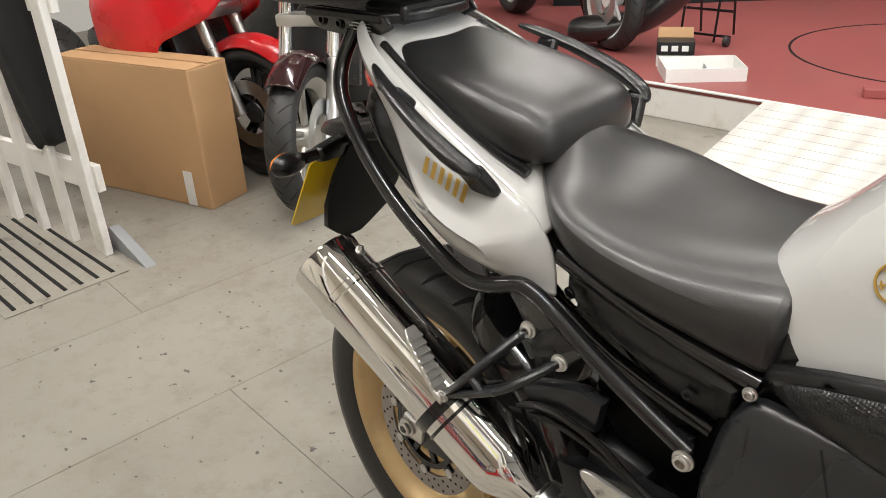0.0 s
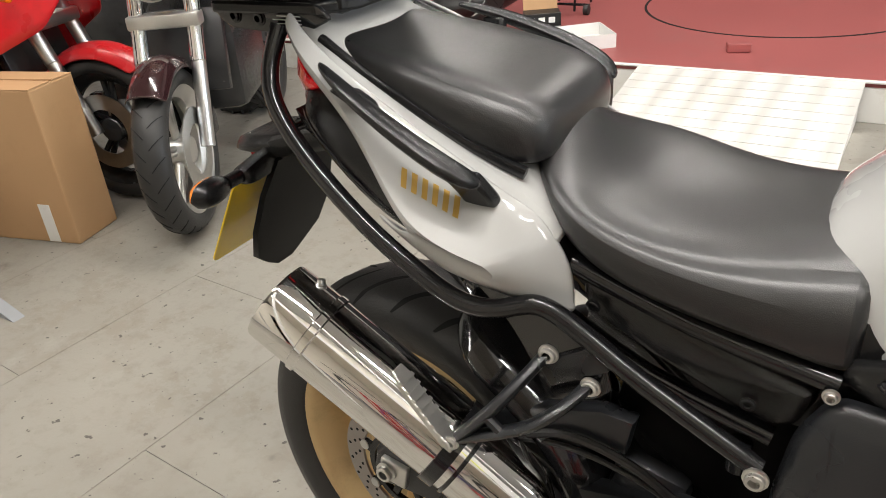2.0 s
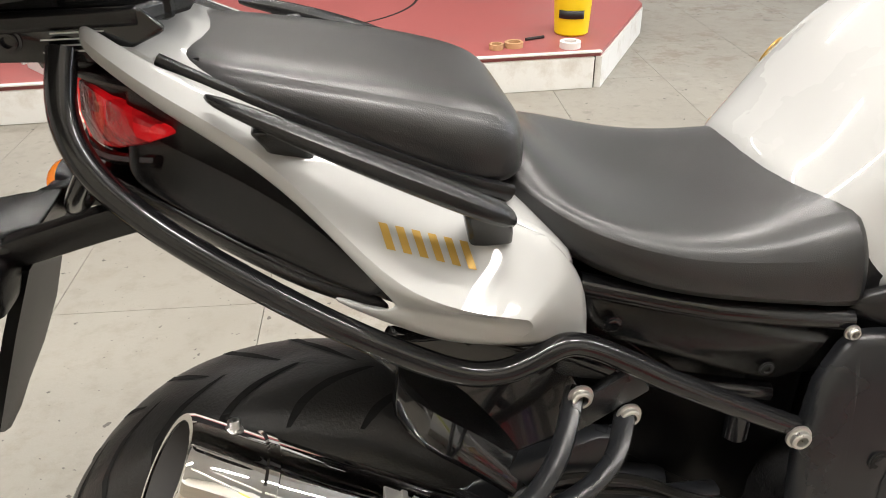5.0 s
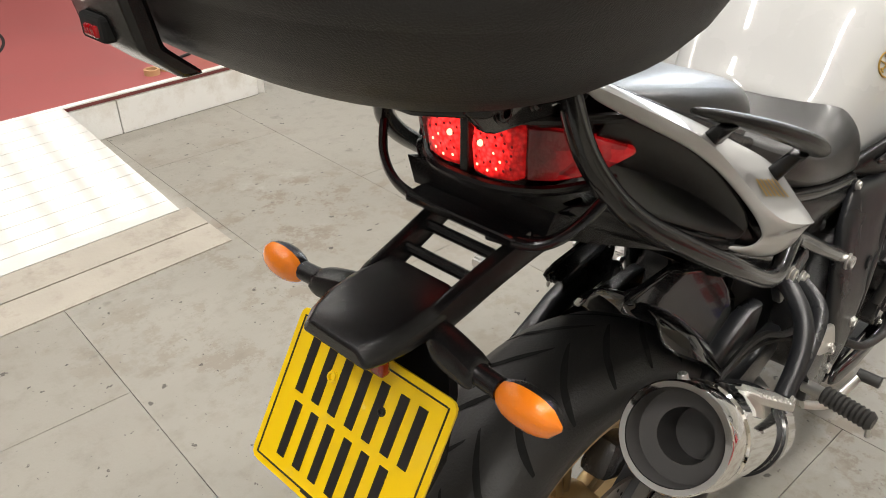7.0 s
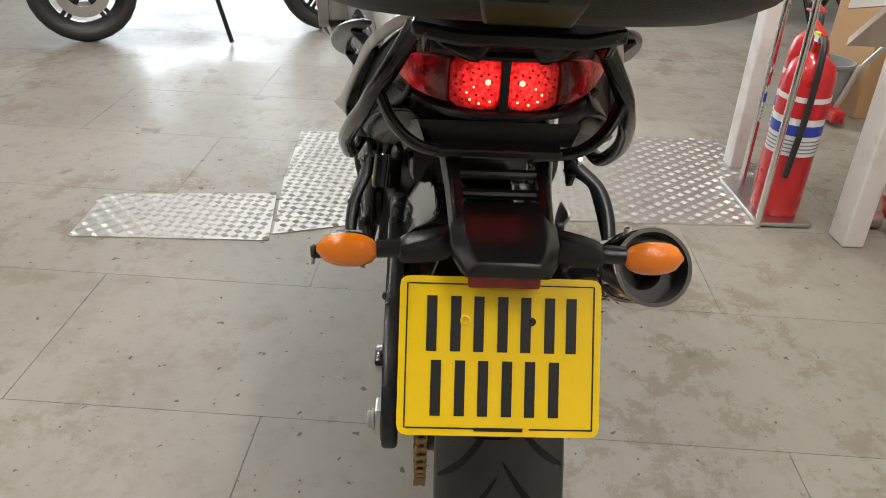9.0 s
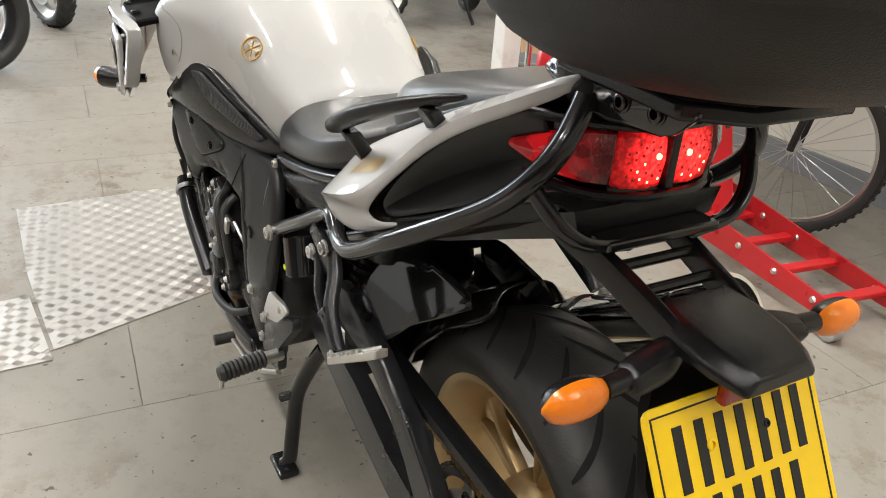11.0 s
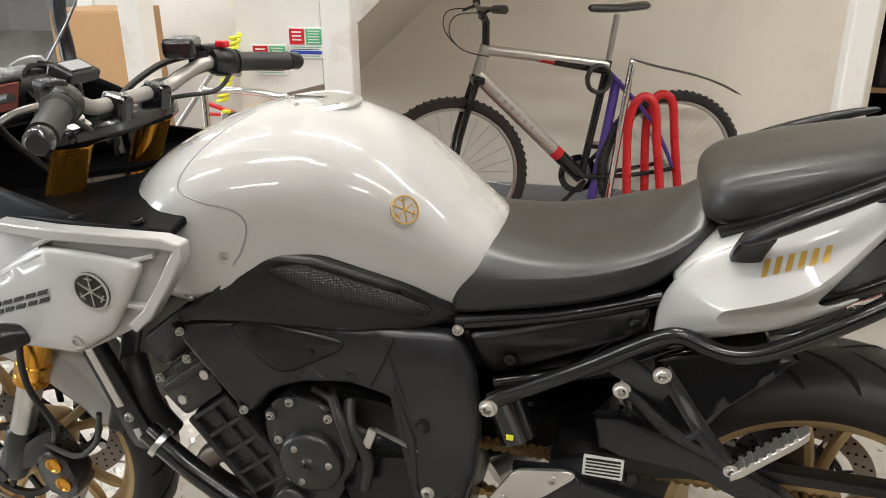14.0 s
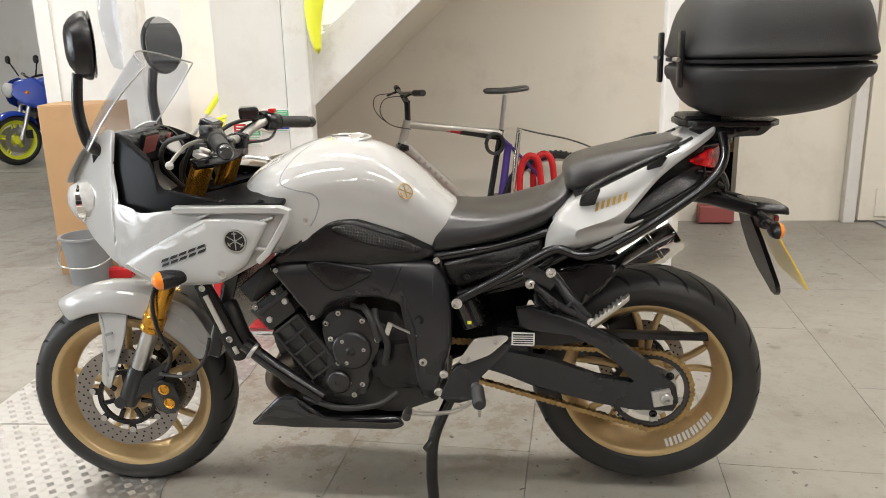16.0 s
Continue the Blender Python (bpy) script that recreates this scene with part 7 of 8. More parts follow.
# ---- front end ----
before_front = set(bpy.data.objects)
for sg in (1, -1):
    y = sg * 0.105
    T, B = V((1.225, y, 0.975)), V((1.533, y, 0.305))
    dv = (B - T).normalized()
    part("fork_upper", cyl(T, T + dv * 0.475, 0.027), "forkgold", bike, "gold anodised fork upper tube")
    part("fork_collar", lathe([(0.027, 0), (0.031, 0.004), (0.031, 0.03), (0.029, 0.034), (0.031, 0.038), (0.031, 0.05), (0.026, 0.055)], T + dv * 0.455, dv, 32), "forkgold", bike)
    part("fork_lower", cyl(T + dv * 0.50, T + dv * 0.66, 0.022), "steel", bike, "silver fork stanchion")
    part("fork_foot", lathe([(0.020, 0), (0.027, 0.01), (0.027, 0.06), (0.03, 0.10), (0.024, 0.13), (0, 0.13)], T + dv * 0.63, dv, 28), "frame", bike, "black fork foot")
    part("axle_end", cyl((1.550, sg * 0.10, 0.296), (1.550, sg * 0.136, 0.296), 0.017), "frame", bike)
    cal = part("front_caliper", prism(rounded([(1.455, 0.345), (1.425, 0.375), (1.385, 0.36), (1.37, 0.31), (1.385, 0.27), (1.43, 0.265), (1.45, 0.30)], 0.012), sg * 0.085, sg * 0.135, 0.008), "engine", bike, "black brake caliper")
    for x, z in ((1.412, 0.345), (1.402, 0.302)):
        part("caliper_cap", lathe([(0, 0), (0.016, 0), (0.016, 0.004), (0.011, 0.006), (0.009, 0.003), (0, 0.003)], (x, sg * 0.135, z), (0, sg, 0), 24), "forkgold", cal, "gold caliper piston cap")
    part("caliper_bracket", prism(rounded([(1.52, 0.30), (1.50, 0.36), (1.44, 0.40), (1.40, 0.42), (1.395, 0.40), (1.46, 0.33)], 0.01), sg * 0.100, sg * 0.122, 0.004), "frame", bike)
    part("front_brake_hose", tube([(1.40, sg * 0.13, 0.40), (1.37, sg * 0.15, 0.46), (1.39, sg * 0.16, 0.54), (1.40, sg * 0.14, 0.62), (1.36, sg * 0.12, 0.72)], 0.006, 8, 6), "rubber", bike, "black front brake hose")
    part("sensor_wire", tube([(1.42, sg * 0.13, 0.39), (1.33, sg * 0.16, 0.40), (1.27, sg * 0.17, 0.45), (1.24, sg * 0.18, 0.52)], 0.005, 8, 6), "rubber", bike)
# mudguard
fend = []
for k in range(11):
    a = radians(58 + k * 9.5)
    d = V((math.cos(a), 0, math.sin(a)))
    r = 0.315 + 0.012 * math.sin(math.pi * k / 10)
    w = 0.075 if 2 < k < 9 else 0.062
    if k == 0:
        w, r = 0.035, 0.318
    fend.append([FW + d * (r + dz) + V((0, yy, 0)) for yy, dz in ((-w, -0.055), (-w, -0.02), (-w * 0.7, 0.012), (0, 0.022), (w * 0.7, 0.012), (w, -0.02), (w, -0.055))])
part("front_mudguard", loft(fend, closed=False), "white", bike, "pearl white front mudguard", solid=0.004, sub=1)
both("mudguard_strut", panel(rounded([(1.60, 0.60), (1.50, 0.60), (1.515, 0.50), (1.575, 0.335), (1.60, 0.36), (1.575, 0.50)], 0.012, 2), quadric([(1.55, 0.6, 0.078), (1.54, 0.5, 0.098), (1.58, 0.35, 0.125), (1.51, 0.55, 0.092)])), "white", "pearl white mudguard strut", solid=0.006)
both("mudguard_side", panel(rounded([(1.42, 0.61), (1.33, 0.575), (1.270, 0.470), (1.285, 0.452), (1.345, 0.490), (1.43, 0.54)], 0.012, 2), lambda x, z: 0.080), "white", "pearl white rear of the mudguard", solid=0.006)
for k in range(3):
    both("strut_mark", box((1.56 - 0.001 * k, 0.108 + 0.006 * k, 0.50 - 0.05 * k), (0.022, 0.004, 0.008), Matrix.Rotation(radians(20), 4, 'Y')), "grey", smooth=False)

# fairing
LEAN = 0.075
fa = quadric([(x, z, y - LEAN * z) for x, z, y in ((1.09, 0.82, 0.345), (0.98, 0.87, 0.325), (1.05, 0.76, 0.325), (1.25, 0.88, 0.300), (1.30, 0.75, 0.312), (1.16, 0.80, 0.335), (1.45, 0.90, 0.225), (1.42, 0.76, 0.255), (1.60, 0.88, 0.13), (1.50, 1.02, 0.175), (1.15, 0.72, 0.322))])
FO = rounded([(0.962, 0.888), (1.045, 0.762), (1.147, 0.707), (1.321, 0.690), (1.46, 0.738), (1.53, 0.785), (1.60, 0.845), (1.628, 0.90), (1.59, 0.965), (1.53, 1.02), (1.475, 1.062), (1.44, 1.068), (1.445, 0.99), (1.455, 0.92), (1.42, 0.873), (1.35, 0.868), (1.227, 0.888), (1.072, 0.898)], 0.014, 2)
both("fairing_side", panel(FO, fa, 4), "white", "pearl white half fairing panel", solid=0.008, bev=0.002)
# raised blade with the vent behind it
BL = rounded([(1.075, 0.757), (1.145, 0.715), (1.31, 0.700), (1.42, 0.735), (1.30, 0.80), (1.172, 0.868), (1.08, 0.868), (1.012, 0.862)], 0.010, 2)
bl = both("fairing_blade", panel(BL, lambda x, z: fa(x, z) + 0.012 + 0.06 * max(0, 1.22 - x), 3, rim=0.006, drop=0.006), "white", "pearl white fairing blade", solid=0.006)
# raised frame round the scoop behind the blade
def raised_strip(pts, w, base, top):
    secs = []
    for i, (x, z) in enumerate(pts):
        a, b = V(pts[max(i - 1, 0)]), V(pts[min(i + 1, len(pts) - 1)])
        d = (b - a).normalized()
        q = V((-d.y, d.x)) * w / 2
        y = fa(x, z)
        secs.append([(x - q.x, y + base, z - q.y), (x - q.x, y + top, z - q.y), (x + q.x, y + top, z + q.y), (x + q.x, y + base, z + q.y)])
    return loft(secs)


both("scoop_frame", raised_strip([(1.25, 0.887), (1.15, 0.890), (1.06, 0.892), (0.985, 0.890), (0.966, 0.884), (0.968, 0.872), (0.992, 0.830), (1.020, 0.788), (1.045, 0.765)], 0.016, -0.004, 0.022), "white", "pearl white scoop frame", bev=0.003)
both("scoop_fin", raised_strip([(1.185, 0.868), (1.140, 0.888)], 0.006, -0.002, 0.018), "white", bev=0.001)
both("scoop_fin", raised_strip([(1.062, 0.80), (1.022, 0.795)], 0.007, -0.002, 0.018), "white", bev=0.001)
both("scoop_fin", raised_strip([(1.035, 0.862), (1.000, 0.872)], 0.006, -0.002, 0.018), "white", bev=0.001)
for sg in (1, -1):
    def blade_y(x, z):
        return fa(x, z) + 0.012 + 0.06 * max(0, 1.22 - x) + 0.003

    ym = blade_y(1.091, 0.819)
    gx = (blade_y(1.10, 0.819) - blade_y(1.08, 0.819)) / 0.02
    gz = (blade_y(1.091, 0.83) - blade_y(1.091, 0.81)) / 0.02
    roundel((1.091, sg * (ym + 0.001), 0.819), (-gx, sg * 1, -gz - LEAN * sg), 0.0275, 0.003, "steel", bike, "black")
    for k in range(5):
        x0, x1 = 1.296 - 0.026 * k, 1.276 - 0.026 * k
        for lift, hh in ((0.0, 0.008), (0.0115, 0.008)):
            zb = 0.744 + 0.38 * (1.296 - x0)
            part("fairing_lettering", loft([[(x - 0.004 * q, sg * (blade_y(x, zb) + 0.0008), zb + 0.38 * (x0 - x) + lift + hh * q) for x in (x0, x1)] for q in (0, 1)], closed=False), "black", bike, "dark lettering bar", smooth=False, solid=0.001)
    part("fairing_bolt", bolt((1.135, sg * (fa(1.135, 0.735) + 0.0205), 0.735), (0, sg, 0), 0.009, 0.004), "steel", bike)
    ind = part("front_indicator", lathe([(0, -0.055), (0.013, -0.05), (0.022, -0.02), (0.024, 0.0), (0.024, 0.01)], (1.275, sg * 0.300, 0.722), (0.75, sg * 0.62, -0.02), 24), "plastic", bike, "black front indicator with amber lens")
    part("amber_lens", lathe([(0.0235, 0.0), (0.02, 0.012), (0.01, 0.02), (0, 0.021)], V((1.275, sg * 0.300, 0.722)) + V((0.75, sg * 0.62, -0.02)).normalized() * 0.009, (0.75, sg * 0.62, -0.02), 24), "amber", ind)
    part("indicator_stem", tube([(1.235, sg * 0.225, 0.725), (1.25, sg * 0.275, 0.723)], 0.010, 10, 0), "plastic", ind)
    # headlamp half
    hl = part("headlamp_shell", loft([[(x, sg * y, z) for y, z in ((0.015, z0), (0.015, z1), (w, z1 - 0.01), (w + 0.02, (z0 + z1) / 2), (w - 0.01, z0 + 0.01))] for x, w, z0, z1 in ((1.50, 0.14, 0.79, 0.96), (1.60, 0.10, 0.80, 0.94), (1.635, 0.06, 0.82, 0.92))]), "lens", bike, "clear headlamp lens", sub=1)
    part("headlamp_reflector", lathe([(0.0, 0), (0.045, 0.02), (0.055, 0.05)], (1.53, sg * 0.07, 0.87), (1, sg * 0.2, 0), 28), "chrome", hl)
    # cockpit inner panels
both("cockpit_panel", panel(rounded([(1.445, 1.06), (1.40, 1.045), (1.33, 1.0), (1.30, 0.93), (1.12, 0.905), (1.08, 0.897), (1.227, 0.880), (1.35, 0.862), (1.425, 0.870), (1.46, 0.92), (1.452, 0.99)], 0.01, 2), lambda x, z: max(0.05, fa(x, z) - 0.016 - 0.35 * max(0, 1.40 - x) * max(0, z - 0.90))), "inner", "black inner cockpit panel", solid=0.006)
for i, s in enumerate(both("inner_shelf", loft([[(x, y0, z0 - 0.012), (x, y0, z0), (x, y1, z1), (x, y1, z1 - 0.014)] for x, y0, z0, y1, z1 in ((1.43, 0.03, 0.86, 0.165, 0.872), (1.25, 0.05, 0.89, 0.230, 0.896), (1.12, 0.07, 0.925, 0.262, 0.904), (1.06, 0.13, 0.926, 0.265, 0.903), (0.985, 0.215, 0.906, 0.258, 0.900))]), "inner", "black inner fairing shelf", bev=0.004)):
    for x, y, z in ((1.24, 0.215, 0.898), (1.128, 0.248, 0.906), (1.037, 0.248, 0.906)):
        part("shelf_bolt", bolt((x, (1 if i == 0 else -1) * y, z), (0, 0, 1), 0.008, 0.004), "tube", s)
part("nose_inner", loft([[(1.52, -0.10, z), (1.56, 0, z), (1.52, 0.10, z), (1.47, 0.12, z), (1.47, -0.12, z)] for z in (0.80, 0.92, 1.0)]), "inner", bike)
part("nose_top", loft([[(1.63, y, 0.915), (1.59, y * 1.1, 0.97), (1.545, y * 1.3, 1.02), (1.50, y * 1.5, 1.05)] for y in (-0.075, -0.04, 0, 0.04, 0.075)], closed=False), "white", bike, "pearl white nose panel", solid=0.006, sub=1)
scr = []
for k in range(7):
    u = k / 6
    cx, z = 1.572 - 0.155 * u - 0.02 * u * u, 1.015 + 0.240 * u
    w = 0.155 + 0.012 * math.sin(u * 3) - (0.05 * max(0, u - 0.6))
    scr.append([(cx - 0.075 * abs(s) ** 2.2, s * w, z - 0.035 * abs(s) ** 2 * u) for s in [-1 + i / 5 for i in range(11)]])
sc_ = part("windscreen", loft(scr, closed=False), "glass", bike, "lightly smoked clear windscreen", solid=0.004, sub=1)
sc_.visible_shadow = False
part("screen_edge", tube([scr[6][i] for i in range(11)], 0.0020, 8, 3), "steel", bike, "polished pale screen edge")
for s in (0, 10):
    part("screen_edge", tube([r[s] for r in scr], 0.0020, 8, 3), "steel", bike, "polished pale screen edge")
# dash
dsh = part("dash_binnacle", loft([[(x, -w, z0), (x, w, z0), (x - 0.01, w * 0.95, z1), (x - 0.01, -w * 0.95, z1)] for x, w, z0, z1 in ((1.475, 0.12, 0.955, 1.055), (1.42, 0.125, 0.965, 1.052), (1.392, 0.115, 0.970, 1.038))]), "plastic", bike, "black instrument binnacle", bev=0.012)
DN = V((-0.80, 0.10, 0.60)).normalized()
part("dial_rim", lathe([(0.044, 0), (0.05, 0), (0.05, 0.012), (0.044, 0.012)], (1.386, -0.052, 1.014), DN, 36, closed=True), "tube", dsh, "round tachometer rim")
part("dial_face", lathe([(0, 0.004), (0.044, 0.004), (0.044, 0.005), (0, 0.005)], (1.386, -0.052, 1.014), DN, 36), "dial", dsh, "pale tachometer face")
part("dial_needle", box((1.379, -0.050, 1.022), (0.002, 0.004, 0.034), Matrix.Rotation(radians(30), 4, 'X')), "redpaint", dsh, smooth=False)
for k in range(9):
    a = radians(-30 + k * 30)
    part("dial_mark", box((1.3775 + 0.0125 * math.sin(a), -0.052 + 0.036 * math.cos(a), 1.0165 + 0.034 * math.sin(a)), (0.002, 0.004, 0.004)), "black", dsh, smooth=False)
part("lcd_frame", box((1.386, 0.060, 1.022), (0.012, 0.085, 0.066), Matrix.Rotation(radians(-21), 4, 'Y'), bev=0.004), "plastic", dsh, smooth=False)
part("lcd_screen", box((1.3785, 0.060, 1.022), (0.003, 0.066, 0.046), Matrix.Rotation(radians(-21), 4, 'Y')), "lcd", dsh, "reddish dash display", smooth=False)
# bars
part("top_yoke", loft([[(x, -w, z), (x, w, z), (x, w, z + 0.028), (x, -w, z + 0.028)] for x, w, z in ((1.27, 0.09, 0.958), (1.235, 0.14, 0.962), (1.20, 0.14, 0.968), (1.165, 0.06, 0.975))]), "tube", bike, "black top yoke", bev=0.008)
for sg in (1, -1):
    part("fork_cap", lathe([(0, 0), (0.026, 0), (0.026, 0.012), (0.016, 0.016), (0.014, 0.024), (0, 0.024)], (1.225, sg * 0.105, 0.990), (-0.4, 0, 0.91), 24), "alloy", bike, "alloy fork cap")
    part("bar_clamp", box((1.182, sg * 0.052, 1.008), (0.040, 0.032, 0.056), Matrix.Rotation(radians(-15), 4, 'Y'), bev=0.008), "tube", bike, smooth=False)
    for q in (-0.016, 0.016):
        part("clamp_bolt", bolt((1.178 + q, sg * 0.052, 1.034), (-0.2, 0, 1), 0.005, 0.004), "steel", bike)
    part("handlebar", tube([(1.185, 0, 1.022), (1.185, sg * 0.09, 1.022), (1.178, sg * 0.13, 1.034), (1.160, sg * 0.175, 1.050), (1.140, sg * 0.215, 1.050), (1.068, sg * 0.345, 1.036)], 0.0115, 14, 5), "barmetal", bike, "dull silver handlebar")
    gd = (V((1.068, sg * 0.345, 1.036)) - V((1.140, sg * 0.215, 1.050))).normalized()
    gs = V((1.130, sg * 0.232, 1.048))
    grip = part("handle_grip", lathe([(0.012, 0), (0.022, 0), (0.022, 0.004)] + [(0.0165 + 0.0012 * (i % 2), 0.008 + i * 0.005) for i in range(21)] + [(0.018, 0.115), (0, 0.115)], gs, gd, 24), "rubber", bike, "black rubber handlebar grip")
    part("bar_end", lathe([(0.012, 0), (0.016, 0.004), (0.017, 0.022), (0.012, 0.03), (0, 0.03)], gs + gd * 0.116, gd, 20), "tube", grip, "black bar end weight")
    sw = part("switch_housing", lathe([(0.012, 0), (0.022, 0.002), (0.026, 0.012), (0.026, 0.034), (0.022, 0.046), (0.012, 0.048)], gs - gd * 0.050, gd, 20), "plastic", bike, "black switch housing")
    part("switch_block", box(gs - gd * 0.028 + V((0.012, 0, 0.016)), (0.040, 0.034, 0.030), Matrix.Rotation(sg * radians(-28), 4, 'Z'), bev=0.006), "plastic", sw, smooth=False)
    part("lever_clamp", box(gs - gd * 0.062 + V((0.010, 0, 0.0)), (0.034, 0.016, 0.036), Matrix.Rotation(sg * radians(-28), 4, 'Z'), bev=0.004), "tube", sw, smooth=False)
    lev = part("lever", tube([(1.165, sg * 0.185, 1.048), (1.205, sg * 0.225, 1.038), (1.208, sg * 0.29, 1.020), (1.197, sg * 0.350, 1.009)], 0.007, 10, 6, flat=0.6), "alloy", bike, "silver hand lever")
    part("lever_ball", lathe([(0, -0.010), (0.007, -0.007), (0.010, 0), (0.007, 0.007), (0, 0.010)], (1.195, sg * 0.355, 1.008), (0, 0, 1), 14), "alloy", lev)
    part("control_cable", tube([(1.20, sg * 0.23, 1.06), (1.27, sg * 0.20, 1.04), (1.32, sg * 0.13, 0.98), (1.29, sg * 0.08, 0.90)], 0.006, 8, 6), "rubber", bike, "black control cable")
    part("control_cable", tube([(1.17, sg * 0.21, 1.06), (1.24, sg * 0.15, 1.01), (1.28, sg * 0.10, 0.93), (1.22, sg * 0.08, 0.86)], 0.005, 8, 6), "rubber", bike)
    # mirrors
    part("mirror_arm", tube([(1.46, sg * 0.140, 1.000), (1.490, sg * 0.170, 1.008), (1.510, sg * 0.190, 1.025), (1.519, sg * 0.200, 1.063), (1.524, sg * 0.202, 1.126), (1.512, sg * 0.203, 1.205)], 0.017, 12, 6, taper=0.013), "plastic", bike, "black mirror arm")
    MX = Matrix.Translation((1.478, sg * 0.205, 1.268)) @ Matrix.Rotation(sg * radians(36), 4, 'Z')
    bm = loft([[(dx, sg * w * math.cos(a), h * math.sin(a) + (0.012 if math.sin(a) > 0 and math.cos(a) < 0 else 0)) for a in [j * math.pi / 6 for j in range(12)]] for dx, w, h in ((0.05, 0.026, 0.03), (0.038, 0.052, 0.066), (0.0, 0.066, 0.088), (-0.012, 0.064, 0.086))])
    bmesh.ops.transform(bm, matrix=MX, verts=bm.verts)
    ms = part("mirror_shell", bm, "plastic", bike, "black mirror shell", sub=1)
    bm = loft([[(dx, sg * 0.057 * math.cos(a), 0.077 * math.sin(a) + (0.008 if math.sin(a) > 0 and math.cos(a) < 0 else 0)) for a in [j * math.pi / 9 for j in range(18)]] for dx in (-0.0135, -0.0115)])
    bmesh.ops.transform(bm, matrix=MX, verts=bm.verts)
    part("mirror_glass", bm, "mirror", ms, "mirror glass", smooth=False)
part("brake_reservoir", box((1.190, -0.165, 1.080), (0.055, 0.075, 0.034), Matrix.Rotation(radians(20), 4, 'Z'), bev=0.008), "tube", bike, "black square brake reservoir", smooth=False)
part("kill_switch", box((1.135, -0.205, 1.082), (0.02, 0.018, 0.012), bev=0.003), "redpaint", bike, "red engine kill switch", smooth=False)
gm_ = part("gps_mount", box((1.185, 0.122, 1.078), (0.038, 0.066, 0.018), Matrix.Rotation(radians(-25), 4, 'Y'), bev=0.004), "plastic", bike, "small black device on the handlebar", smooth=False)
part("device_screen", box((1.181, 0.122, 1.0875), (0.022, 0.044, 0.002), Matrix.Rotation(radians(-25), 4, 'Y')), "grey", gm_, smooth=False)
part("device_bracket", tube([(1.185, 0.122, 1.07), (1.178, 0.13, 1.04)], 0.006, 8, 0), "tube", gm_)
for sg in (1, -1):
    part("bar_cable", tube([(1.15, sg * 0.19, 1.045), (1.19, sg * 0.155, 1.03), (1.235, sg * 0.11, 1.02), (1.29, sg * 0.09, 0.97), (1.30, sg * 0.08, 0.90)], 0.005, 8, 6), "rubber", bike, "black control cable")
    part("bar_cable", tube([(1.13, sg * 0.21, 1.03), (1.14, sg * 0.17, 1.005), (1.19, sg * 0.12, 1.0), (1.25, sg * 0.07, 0.985), (1.29, sg * 0.05, 0.93)], 0.004, 8, 6), "rubber", bike)
part("ignition_barrel", lathe([(0, 0), (0.02, 0), (0.02, 0.01), (0.012, 0.014), (0, 0.014)], (1.20, 0, 0.995), (-0.35, 0, 0.93), 24), "steel", bike, "steel ignition barrel")

# the bike leans on its side stand, so all of the upper front end stands over to the left
for o in set(bpy.data.objects) - before_front:
    if o.type == 'MESH' and not o.name.startswith("mirror"):
        for v in o.data.vertices:
            v.co.y += LEAN * v.co.z

# ---- bicycle against the wall ----
bF, bR = V((1.16, -1.98, 0.335)), V((0.25, -2.34, 0.335))
bd = (bF - bR).normalized()
bs = V((-bd.y, bd.x, 0))
bic = thing("bicycle", ((bF.x + bR.x) / 2, (bF.y + bR.y) / 2, 0), "silver mountain bicycle leaning by the wall", "bicycle")


def on_bic(a, z, s=0.0):
    """A point a metres ahead of the rear axle, z high, s to its left."""
    p = bR + bd * a + bs * s
    return V((p.x, p.y, z))


